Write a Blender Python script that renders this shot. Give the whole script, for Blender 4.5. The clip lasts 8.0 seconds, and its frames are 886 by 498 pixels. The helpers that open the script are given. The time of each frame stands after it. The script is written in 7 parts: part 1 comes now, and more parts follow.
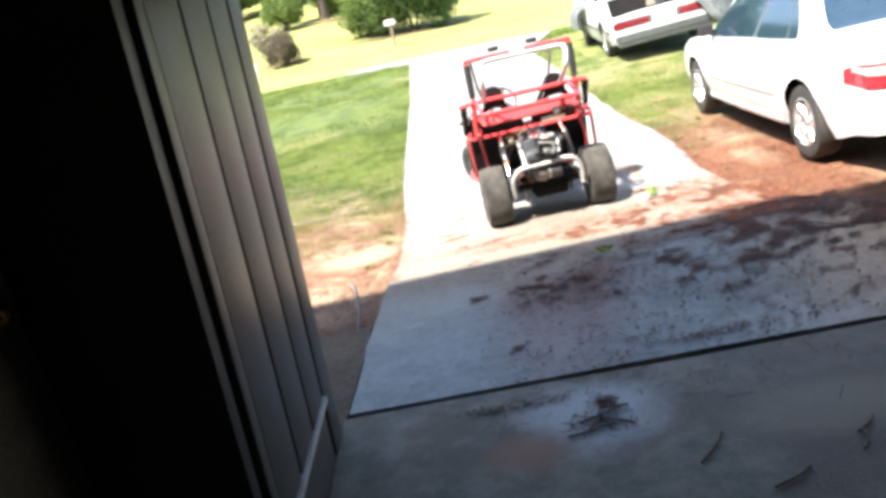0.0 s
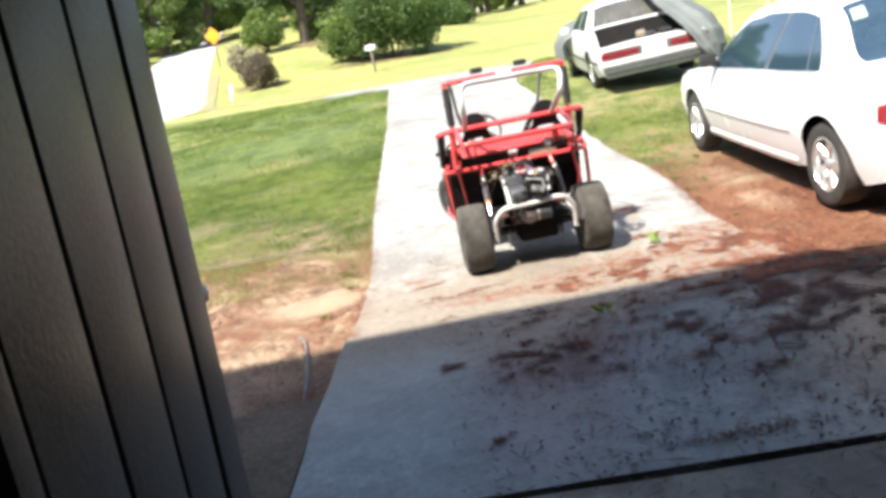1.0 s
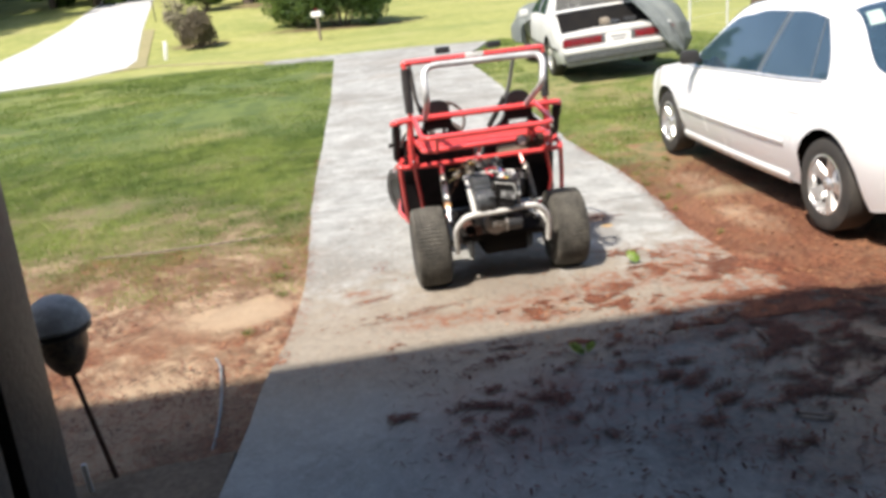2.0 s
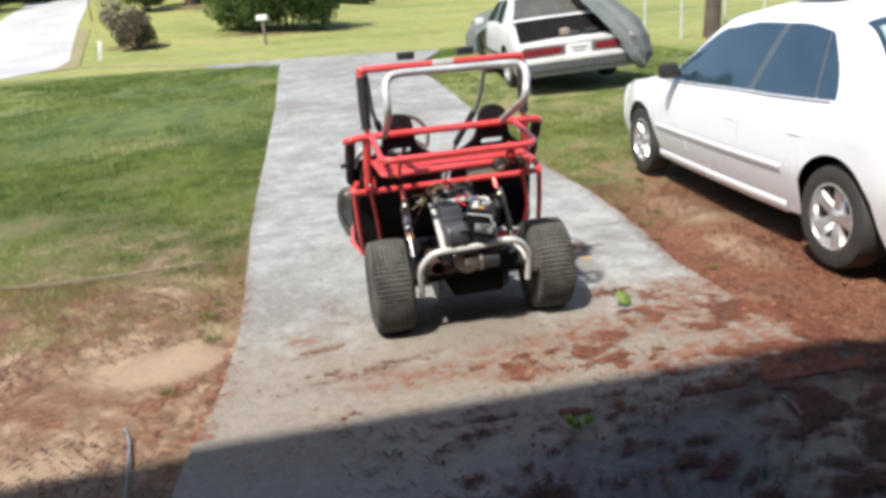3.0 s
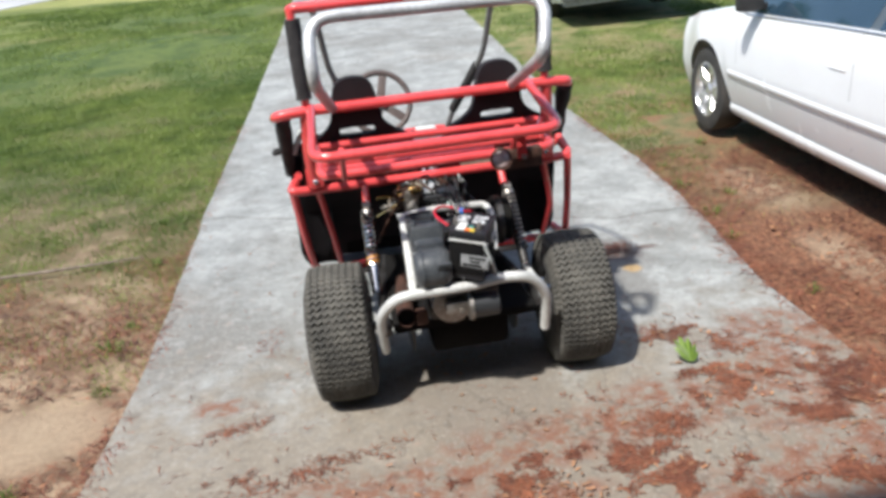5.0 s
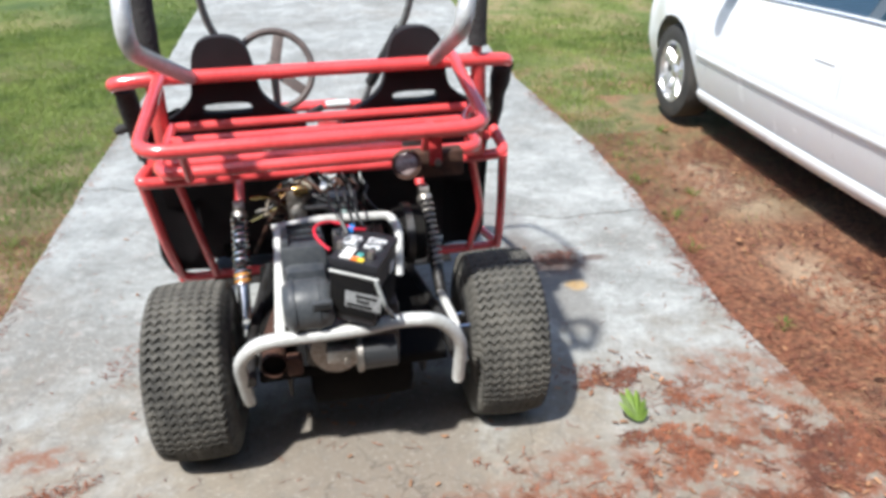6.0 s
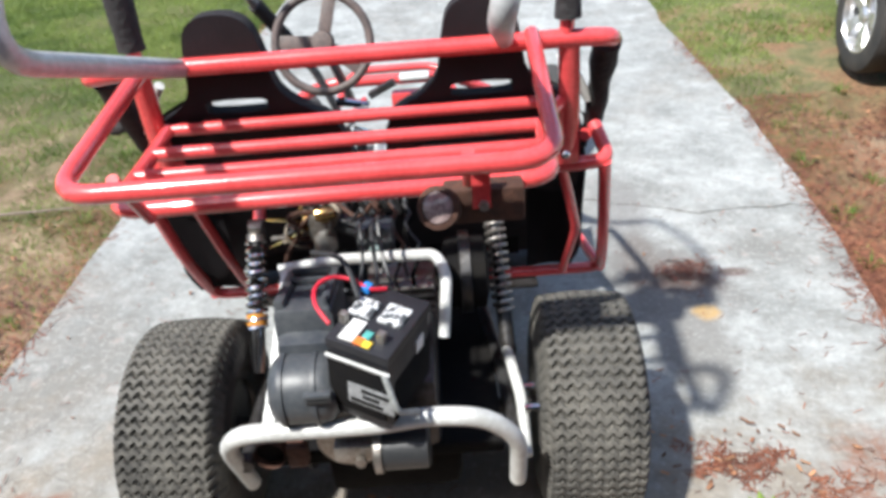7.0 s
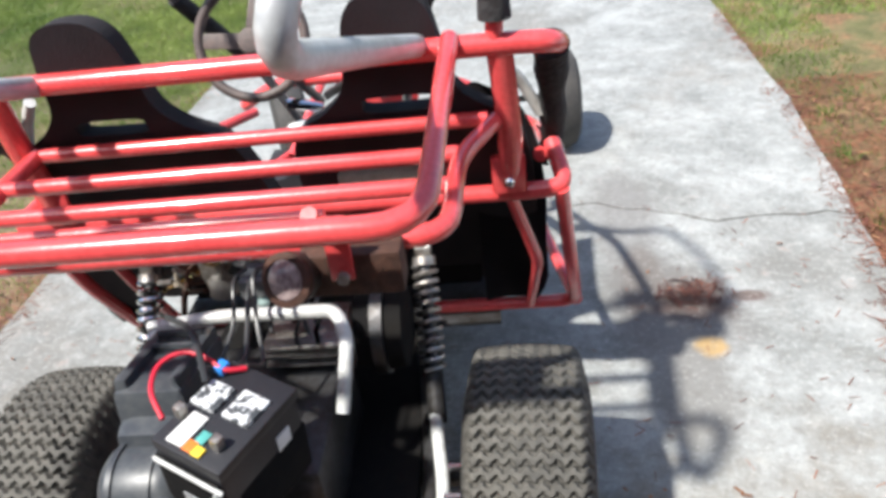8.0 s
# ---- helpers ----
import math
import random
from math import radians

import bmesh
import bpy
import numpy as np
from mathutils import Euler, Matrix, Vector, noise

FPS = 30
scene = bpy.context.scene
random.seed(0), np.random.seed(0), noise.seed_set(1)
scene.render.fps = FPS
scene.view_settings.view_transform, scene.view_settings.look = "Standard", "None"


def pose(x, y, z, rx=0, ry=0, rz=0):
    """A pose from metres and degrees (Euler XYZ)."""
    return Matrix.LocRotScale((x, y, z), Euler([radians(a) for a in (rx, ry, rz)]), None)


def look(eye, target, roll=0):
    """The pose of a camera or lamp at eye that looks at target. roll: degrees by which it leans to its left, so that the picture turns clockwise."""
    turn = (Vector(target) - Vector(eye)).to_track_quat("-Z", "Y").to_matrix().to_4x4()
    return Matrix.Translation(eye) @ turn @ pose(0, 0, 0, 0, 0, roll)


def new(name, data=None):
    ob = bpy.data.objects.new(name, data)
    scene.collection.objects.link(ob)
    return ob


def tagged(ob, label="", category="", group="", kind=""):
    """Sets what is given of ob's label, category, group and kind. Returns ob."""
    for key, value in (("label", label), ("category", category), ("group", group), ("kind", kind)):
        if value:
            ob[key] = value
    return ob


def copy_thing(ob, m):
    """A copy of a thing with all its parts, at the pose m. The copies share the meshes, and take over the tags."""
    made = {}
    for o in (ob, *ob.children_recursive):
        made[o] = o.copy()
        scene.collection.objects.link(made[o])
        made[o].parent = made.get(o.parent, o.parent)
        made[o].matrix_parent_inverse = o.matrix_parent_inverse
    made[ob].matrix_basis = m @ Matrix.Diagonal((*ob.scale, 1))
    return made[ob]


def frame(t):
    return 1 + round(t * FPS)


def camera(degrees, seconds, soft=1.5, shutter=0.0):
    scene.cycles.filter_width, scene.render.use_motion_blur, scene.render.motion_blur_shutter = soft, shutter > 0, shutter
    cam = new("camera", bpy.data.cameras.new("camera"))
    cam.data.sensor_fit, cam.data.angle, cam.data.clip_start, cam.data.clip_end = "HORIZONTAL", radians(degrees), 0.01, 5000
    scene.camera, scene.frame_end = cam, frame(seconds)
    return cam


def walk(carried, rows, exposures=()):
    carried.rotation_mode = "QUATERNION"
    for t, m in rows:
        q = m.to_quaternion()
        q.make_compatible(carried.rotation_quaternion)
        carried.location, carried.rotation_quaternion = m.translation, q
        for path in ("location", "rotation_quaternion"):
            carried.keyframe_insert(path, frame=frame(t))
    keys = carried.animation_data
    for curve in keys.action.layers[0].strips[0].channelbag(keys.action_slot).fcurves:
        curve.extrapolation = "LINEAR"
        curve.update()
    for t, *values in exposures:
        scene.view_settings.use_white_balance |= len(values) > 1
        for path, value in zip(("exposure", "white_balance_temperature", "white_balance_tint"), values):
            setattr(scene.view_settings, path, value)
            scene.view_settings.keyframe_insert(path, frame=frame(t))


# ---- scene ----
cam = camera(61.5, 8.0, soft=3.7)
PATH = [
    (0, (-0.664, -5.676, 1.674), (-0.745, -3.768, 1.078), -13.0),
    (0.5, (-0.691, -5.312, 1.622), (-0.683, -3.423, 0.965), -11.2),
    (1, (-0.625, -4.895, 1.573), (-0.63, -2.969, 1.033), -10.8),
    (1.5, (-0.664, -4.479, 1.588), (-0.61, -2.561, 1.025), -7.8),
    (1.7, (-0.679, -4.351, 1.578), (-0.555, -2.452, 0.964), -7.3),
    (2.8, (-0.634, -3.573, 1.562), (-0.446, -1.684, 0.932), -5.1),
    (2.9, (-0.655, -3.523, 1.545), (-0.418, -1.639, 0.943), -4.9),
    (3, (-0.676, -3.473, 1.527), (-0.378, -1.594, 0.911), -4.6),
    (3.5, (-0.675, -3.141, 1.527), (-0.291, -1.293, 0.864), -5.4),
    (4, (-0.546, -2.905, 1.540), (-0.362, -1.062, 0.786), -5.5),
    (4.2, (-0.500, -2.690, 1.545), (-0.242, -0.857, 0.788), -2.9),
    (5.3, (-0.156, -2.122, 1.423), (-0.006, -0.304, 0.602), -5.7),
    (5.5, (-0.106, -1.998, 1.421), (0.048, -0.2, 0.558), -4.8),
    (6, (-0.026, -1.688, 1.371), (0.263, 0.081, 0.485), -0.8),
    (6.3, (0.056, -1.502, 1.326), (0.196, 0.294, 0.456), -2.5),
    (6.5, (0.133, -1.393, 1.345), (0.096, 0.391, 0.442), -4.3),
    (6.7, (0.163, -1.282, 1.332), (0.033, 0.47, 0.377), -6.4),
    (7, (0.209, -1.15, 1.342), (0.107, 0.563, 0.315), -4.6),
    (7.5, (0.256, -0.968, 1.331), (0.282, 0.743, 0.295), -2.7),
    (7.7, (0.32, -0.906, 1.309), (0.264, 0.796, 0.26), -3.8),
    (8, (0.447, -0.841, 1.302), (0.184, 0.819, 0.218), -7.2),
]
walk(cam, [(t, look(eye, target, roll)) for t, eye, target, roll in PATH],
     [(0.0, 2.10, 6850, 11), (0.5, 2.0, 6850, 11), (1.0, 1.6, 6950, 11), (1.5, 1.30, 7100, 12), (3.0, 0.78, 6650, 10), (4.0, 0.66, 6550, 10), (5.5, 0.84, 6250, 8), (6.5, 1.05, 6200, 8), (8.0, 1.07, 6350, 9)])

# ---- light ----
SUN_TO = Vector((-0.45, -0.46, 1.0)).normalized()
world = bpy.data.worlds.new("sky")
scene.world = world
world.use_nodes = True
wn = world.node_tree.nodes
sky = wn.new("ShaderNodeTexSky")
sky.sky_type = "NISHITA"
sky.sun_disc = False
sky.sun_elevation = math.asin(SUN_TO.z)
sky.sun_rotation = math.atan2(SUN_TO.x, SUN_TO.y)
sky.dust_density = 1.5
wn["Background"].inputs[1].default_value = 0.105
world.node_tree.links.new(sky.outputs[0], wn["Background"].inputs[0])
sun_data = bpy.data.lights.new("sun", "SUN")
sun_data.energy, sun_data.angle, sun_data.color = 3.9, radians(2.0), (1.0, 0.955, 0.88)
sun = new("sun", sun_data)
sun.matrix_world = look(SUN_TO * 50, (0, 0, 0))

# ---- materials ----


def mat(name, base, rough=0.6, metal=0.0, alt=None, scale=6.0, fine=60.0, amount=0.5, bump=0.15, spec=0.5, coat=0.0, coords="Object", vary=0.0):
    """A node material: base colour mottled to alt at a coarse and a fine scale, with fine relief."""
    m = bpy.data.materials.new(name)
    m.use_nodes = True
    nt = m.node_tree
    n, l = nt.nodes, nt.links
    b = n["Principled BSDF"]
    b.inputs["Roughness"].default_value = rough
    b.inputs["Metallic"].default_value = metal
    b.inputs["Specular IOR Level"].default_value = spec
    b.inputs["Coat Weight"].default_value = coat
    b.inputs["Coat Roughness"].default_value = 0.05
    alt = alt or tuple(c * 0.7 for c in base)
    tc = n.new("ShaderNodeTexCoord")
    big, small = n.new("ShaderNodeTexNoise"), n.new("ShaderNodeTexNoise")
    big.inputs["Scale"].default_value, small.inputs["Scale"].default_value = scale, fine
    big.inputs["Detail"].default_value, small.inputs["Detail"].default_value = 4, 3
    for t in (big, small):
        l.new(tc.outputs[coords], t.inputs["Vector"])
    mix = n.new("ShaderNodeMath")
    mix.operation = "MULTIPLY_ADD"
    mix.inputs[1].default_value, mix.inputs[2].default_value = 0.45, 0.0
    l.new(small.outputs["Fac"], mix.inputs[0])
    add = n.new("ShaderNodeMath")
    add.operation = "MULTIPLY_ADD"
    add.inputs[1].default_value = 0.65
    l.new(big.outputs["Fac"], add.inputs[0])
    l.new(mix.outputs[0], add.inputs[2])
    ramp = n.new("ShaderNodeValToRGB")
    lo, hi = 0.55 - 0.2 * (1.2 - amount), 0.55 + 0.2 * (1.2 - amount)
    ramp.color_ramp.elements[0].position, ramp.color_ramp.elements[1].position = lo, hi
    ramp.color_ramp.elements[0].color, ramp.color_ramp.elements[1].color = (*alt, 1), (*base, 1)
    l.new(add.outputs[0], ramp.inputs["Fac"])
    out = ramp.outputs["Color"]
    if vary:
        info, hsv = n.new("ShaderNodeNewGeometry"), n.new("ShaderNodeHueSaturation")
        rng = n.new("ShaderNodeMapRange")
        rng.inputs["To Min"].default_value, rng.inputs["To Max"].default_value = 1 - vary, 1 + vary
        l.new(info.outputs["Random Per Island"], rng.inputs["Value"])
        l.new(rng.outputs[0], hsv.inputs["Value"])
        l.new(out, hsv.inputs["Color"])
        out = hsv.outputs["Color"]
    l.new(out, b.inputs["Base Color"])
    if bump:
        bp = n.new("ShaderNodeBump")
        bp.inputs["Strength"].default_value, bp.inputs["Distance"].default_value = bump, 0.01
        l.new(small.outputs["Fac"], bp.inputs["Height"])
        l.new(bp.outputs[0], b.inputs["Normal"])
    rr = n.new("ShaderNodeMapRange")
    rr.inputs["To Min"].default_value, rr.inputs["To Max"].default_value = max(0.02, rough - 0.1), min(1, rough + 0.1)
    l.new(big.outputs["Fac"], rr.inputs["Value"])
    l.new(rr.outputs[0], b.inputs["Roughness"])
    return m



def thin_leaf(m, amount=0.45):
    """Lets light through the leaf: the same colour as a translucent layer."""
    nt = m.node_tree
    b, out = nt.nodes["Principled BSDF"], nt.nodes["Material Output"]
    tr, mx = nt.nodes.new("ShaderNodeBsdfTranslucent"), nt.nodes.new("ShaderNodeMixShader")
    nt.links.new(b.inputs["Base Color"].links[0].from_socket, tr.inputs["Color"])
    mx.inputs[0].default_value = amount
    nt.links.new(b.outputs[0], mx.inputs[1])
    nt.links.new(tr.outputs[0], mx.inputs[2])
    nt.links.new(mx.outputs[0], out.inputs["Surface"])


M = {
    "red": mat("red_paint", (0.78, 0.09, 0.092), 0.22, alt=(0.60, 0.06, 0.062), scale=9, fine=120, bump=0.03, coat=0.8),
    "foam": mat("black_foam", (0.018, 0.017, 0.018), 0.9, alt=(0.035, 0.033, 0.033), scale=20, fine=90, bump=0.5),
    "fabric": mat("black_fabric", (0.008, 0.006, 0.008), 0.9, alt=(0.013, 0.009, 0.012), scale=10, fine=300, bump=0.25),
    "silver": mat("silver_tube", (0.66, 0.68, 0.69), 0.38, 0.3, alt=(0.46, 0.46, 0.47), scale=12, fine=90, bump=0.04),
    "greypaint": mat("grey_paint", (0.66, 0.67, 0.66), 0.38, 0.1, alt=(0.46, 0.46, 0.44), scale=14, fine=90, bump=0.06),
    "dark_steel": mat("dark_steel", (0.10, 0.10, 0.105), 0.45, 0.7, alt=(0.05, 0.045, 0.04), scale=14, fine=80, bump=0.1),
    "alu": mat("cast_aluminium", (0.45, 0.44, 0.42), 0.45, 0.85, alt=(0.25, 0.22, 0.19), scale=25, fine=120, bump=0.12),
    "rust": mat("rusty_brown", (0.085, 0.036, 0.022), 0.8, 0.0, alt=(0.04, 0.018, 0.012), scale=20, fine=90, bump=0.3),
    "plastic": mat("black_plastic", (0.022, 0.024, 0.027), 0.38, alt=(0.035, 0.036, 0.038), scale=10, fine=150, bump=0.05),
    "dusty_grey": mat("dusty_grey", (0.36, 0.37, 0.37), 0.55, alt=(0.2, 0.21, 0.2), scale=30, fine=160, bump=0.1),
    "dull_glass": mat("dusty_glass", (0.10, 0.10, 0.09), 0.25, alt=(0.06, 0.06, 0.055), scale=3, bump=0.0),
    "tail_dark": mat("dark_red_lens", (0.22, 0.01, 0.02), 0.2, alt=(0.14, 0.008, 0.014), scale=20, bump=0.0, coat=0.6),
    "casing": mat("blue_black_plastic", (0.034, 0.040, 0.050), 0.42, alt=(0.075, 0.08, 0.085), scale=12, fine=90, bump=0.02),
    "black_case": mat("battery_plastic", (0.012, 0.013, 0.017), 0.5, alt=(0.02, 0.02, 0.024), scale=15, fine=160, bump=0.05),
    "tan_board": mat("tan_board", (0.30, 0.26, 0.21), 0.8, alt=(0.2, 0.17, 0.13), scale=12, fine=80, bump=0.2),
    "dull_tube": mat("dull_grey_tube", (0.30, 0.31, 0.31), 0.45, 0.4, alt=(0.16, 0.16, 0.16), scale=12, fine=80, bump=0.06),
    "alloy": mat("silver_alloy", (0.66, 0.67, 0.68), 0.24, 0.7, alt=(0.55, 0.55, 0.55), scale=10, fine=80, bump=0.02, coat=0.4),
    "pale_teal": mat("pale_teal", (0.38, 0.50, 0.48), 0.4, alt=(0.28, 0.38, 0.37), bump=0.0),
    "crack_dirt": mat("dark_joint_dirt", (0.035, 0.03, 0.026), 0.95, alt=(0.07, 0.06, 0.05), scale=9, fine=60, bump=0.3),
    "path_dirt": mat("sandy_dirt", (0.27, 0.235, 0.13), 0.9, alt=(0.2, 0.19, 0.09), scale=2, fine=30, bump=0.3),
    "chrome": mat("chrome", (0.8, 0.8, 0.81), 0.12, 1.0, alt=(0.62, 0.62, 0.63), scale=8, fine=60, bump=0.0),
    "tyre": mat("dusty_rubber", (0.128, 0.121, 0.106), 0.85, alt=(0.042, 0.041, 0.038), scale=10, fine=60, amount=0.4, bump=0.2),
    "tyre_side": mat("black_rubber", (0.03, 0.03, 0.03), 0.75, alt=(0.055, 0.05, 0.045), scale=9, fine=80, bump=0.15),
    "wheel_brown": mat("faded_vinyl", (0.12, 0.085, 0.075), 0.55, alt=(0.06, 0.047, 0.044), scale=30, fine=140, bump=0.08),
    "white_label": mat("white_label", (0.75, 0.75, 0.74), 0.5, alt=(0.62, 0.62, 0.6), scale=30, bump=0.0),
    "grey_label": mat("grey_label", (0.36, 0.37, 0.38), 0.5, alt=(0.16, 0.165, 0.17), scale=60, fine=300, bump=0.0),
    "orange": mat("orange_label", (0.8, 0.22, 0.03), 0.5, alt=(0.7, 0.15, 0.03), bump=0.0),
    "yellow": mat("yellow_label", (0.8, 0.6, 0.05), 0.5, alt=(0.7, 0.5, 0.05), bump=0.0),
    "teal": mat("teal_label", (0.1, 0.42, 0.38), 0.5, alt=(0.08, 0.3, 0.28), bump=0.0),
    "blue": mat("blue_plastic", (0.04, 0.25, 0.7), 0.35, alt=(0.03, 0.2, 0.6), bump=0.0),
    "red_wire": mat("red_wire", (0.65, 0.02, 0.05), 0.4, alt=(0.5, 0.02, 0.04), bump=0.0),
    "amber": mat("amber_band", (0.5, 0.22, 0.03), 0.4, alt=(0.35, 0.14, 0.02), bump=0.0),
    "lens": mat("clear_lens", (0.42, 0.34, 0.33), 0.22, alt=(0.16, 0.11, 0.11), scale=40, fine=200, bump=0.1, coat=0.8),
    "white_paint": mat("white_car_paint", (0.88, 0.90, 0.92), 0.25, alt=(0.85, 0.86, 0.88), scale=3, fine=60, bump=0.0, coat=0.7),
    "old_white": mat("faded_white_paint", (0.66, 0.67, 0.66), 0.45, alt=(0.52, 0.53, 0.52), scale=3, fine=40, bump=0.03),
    "glass": mat("tinted_glass", (0.030, 0.060, 0.090), 0.03, alt=(0.018, 0.042, 0.066), bump=0.0, spec=0.7, coat=1.0),
    "interior": mat("dark_interior", (0.008, 0.008, 0.009), 0.9, alt=(0.013, 0.012, 0.011), bump=0.1, spec=0.1),
    "tail_red": mat("red_lens", (0.40, 0.045, 0.06), 0.15, alt=(0.28, 0.025, 0.035), scale=20, bump=0.0, coat=0.8),
    "tail_white": mat("clear_tail_lens", (0.65, 0.62, 0.62), 0.15, alt=(0.5, 0.45, 0.45), bump=0.0, coat=0.8),
    "trim": mat("black_trim", (0.02, 0.02, 0.021), 0.5, alt=(0.03, 0.03, 0.03), bump=0.05),
    "tarp": mat("grey_tarp", (0.30, 0.335, 0.33), 0.7, alt=(0.22, 0.25, 0.25), scale=4, fine=60, bump=0.1),
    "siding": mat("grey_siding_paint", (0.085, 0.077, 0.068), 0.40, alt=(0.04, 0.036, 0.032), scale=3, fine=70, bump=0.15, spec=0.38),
    "door": mat("brown_door_paint", (0.22, 0.20, 0.16), 0.32, alt=(0.12, 0.10, 0.08), scale=4, fine=60, bump=0.1),
    "brass": mat("brass", (0.75, 0.52, 0.2), 0.2, 1.0, alt=(0.6, 0.4, 0.15), bump=0.0),
    "wall": mat("dull_board_wall", (0.13, 0.12, 0.11), 0.85, alt=(0.08, 0.075, 0.07), scale=2, fine=40, bump=0.15),
    "roof": mat("grey_shingle", (0.12, 0.115, 0.11), 0.9, alt=(0.07, 0.07, 0.07), scale=6, fine=50, bump=0.4),
    "asphalt": mat("pale_asphalt", (0.50, 0.505, 0.515), 0.85, alt=(0.36, 0.365, 0.375), scale=0.4, fine=8, bump=0.2),
    "needle": mat("pine_straw", (0.27, 0.098, 0.05), 0.85, alt=(0.11, 0.038, 0.024), scale=3, fine=40, bump=0.0, vary=0.45),
    "needle_dark": mat("damp_pine_straw", (0.14, 0.046, 0.03), 0.8, alt=(0.045, 0.018, 0.014), scale=3, fine=40, bump=0.0, vary=0.4),
    "dry_leaf": mat("dry_leaf", (0.34, 0.185, 0.095), 0.85, alt=(0.20, 0.085, 0.045), scale=9, fine=60, bump=0.1, vary=0.5),
    "green_leaf": mat("green_leaf", (0.26, 0.38, 0.08), 0.5, alt=(0.17, 0.27, 0.05), scale=9, fine=60, bump=0.1, vary=0.3),
    "blade": mat("grass_blade", (0.26, 0.33, 0.085), 0.6, alt=(0.12, 0.185, 0.04), scale=0.7, fine=4, amount=0.8, bump=0.0, vary=0.35),
    "foliage": mat("tree_foliage", (0.10, 0.17, 0.045), 0.6, alt=(0.06, 0.11, 0.03), scale=0.8, fine=8, bump=0.0, vary=0.45),
    "foliage_light": mat("light_foliage", (0.20, 0.28, 0.075), 0.6, alt=(0.12, 0.19, 0.05), scale=0.8, fine=8, bump=0.0, vary=0.45),
    "foliage_brown": mat("brown_foliage", (0.19, 0.16, 0.105), 0.7, alt=(0.12, 0.10, 0.07), scale=0.8, fine=8, bump=0.0, vary=0.4),
    "foliage_tan": mat("tan_foliage", (0.30, 0.27, 0.19), 0.7, alt=(0.20, 0.18, 0.12), scale=0.8, fine=8, bump=0.0, vary=0.4),
    "bark": mat("bark", (0.13, 0.10, 0.08), 0.9, alt=(0.07, 0.055, 0.045), scale=4, fine=30, bump=0.6),
    "sign": mat("orange_sign", (0.9, 0.35, 0.02), 0.4, alt=(0.85, 0.3, 0.02), bump=0.0),
    "hose": mat("grey_hose", (0.14, 0.16, 0.18), 0.6, alt=(0.24, 0.27, 0.29), bump=0.02),
    "post_white": mat("white_post", (0.7, 0.7, 0.68), 0.6, alt=(0.55, 0.55, 0.52), bump=0.1),
    "relay_grey": mat("greasy_grey_plastic", (0.13, 0.14, 0.145), 0.35, alt=(0.05, 0.055, 0.06), scale=30, fine=120, bump=0.1),
    "tarnish": mat("tarnished_brass", (0.22, 0.17, 0.12), 0.4, 0.5, alt=(0.07, 0.06, 0.05), scale=14, fine=60, bump=0.1),
    "pad_concrete": mat("dirty_concrete", (0.21, 0.155, 0.105), 0.9, alt=(0.11, 0.078, 0.052), scale=2.5, fine=40, amount=0.6, bump=0.2),
    "pillar": mat("blue_grey_pillar", (0.10, 0.125, 0.15), 0.35, alt=(0.08, 0.10, 0.12), bump=0.0),
    "cap_grey": mat("scuffed_battery_cap", (0.62, 0.64, 0.66), 0.4, alt=(0.05, 0.055, 0.06), scale=60, fine=160, amount=1.0, bump=0.1),
    "stick": mat("dead_stick", (0.26, 0.21, 0.17), 0.85, alt=(0.13, 0.10, 0.08), scale=20, bump=0.3),
}

for leafy in ("blade", "foliage", "foliage_light", "green_leaf", "foliage_brown"):
    thin_leaf(M[leafy])


def ramp2(nt, value, lo, hi):
    r = nt.nodes.new("ShaderNodeMapRange")
    r.interpolation_type = "SMOOTHSTEP"
    r.inputs["From Min"].default_value, r.inputs["From Max"].default_value = lo, hi
    nt.links.new(value, r.inputs["Value"])
    return r.outputs[0]


def calc(nt, op, a, b):
    m = nt.nodes.new("ShaderNodeMath")
    m.operation = op
    for i, v in enumerate((a, b)):
        if isinstance(v, (int, float)):
            m.inputs[i].default_value = v
        else:
            nt.links.new(v, m.inputs[i])
    return m.outputs[0]


def blend(nt, fac, a, b):
    m = nt.nodes.new("ShaderNodeMix")
    m.data_type = "RGBA"
    nt.links.new(fac, m.inputs[0])
    for i, v in ((6, a), (7, b)):
        if isinstance(v, tuple):
            m.inputs[i].default_value = (*v, 1)
        else:
            nt.links.new(v, m.inputs[i])
    return m.outputs[2]


def noise_at(nt, vec, scale, detail=4, rough=0.55):
    t = nt.nodes.new("ShaderNodeTexNoise")
    t.inputs["Scale"].default_value, t.inputs["Detail"].default_value, t.inputs["Roughness"].default_value = scale, detail, rough
    nt.links.new(vec, t.inputs["Vector"])
    return t.outputs["Fac"]


def begin(name, rough):
    m = bpy.data.materials.new(name)
    m.use_nodes = True
    nt = m.node_tree
    b = nt.nodes["Principled BSDF"]
    b.inputs["Roughness"].default_value = rough
    tc = nt.nodes.new("ShaderNodeTexCoord")
    sep = nt.nodes.new("ShaderNodeSeparateXYZ")
    nt.links.new(tc.outputs["Object"], sep.inputs[0])
    return m, nt, b, tc.outputs["Object"], sep.outputs[0], sep.outputs[1]


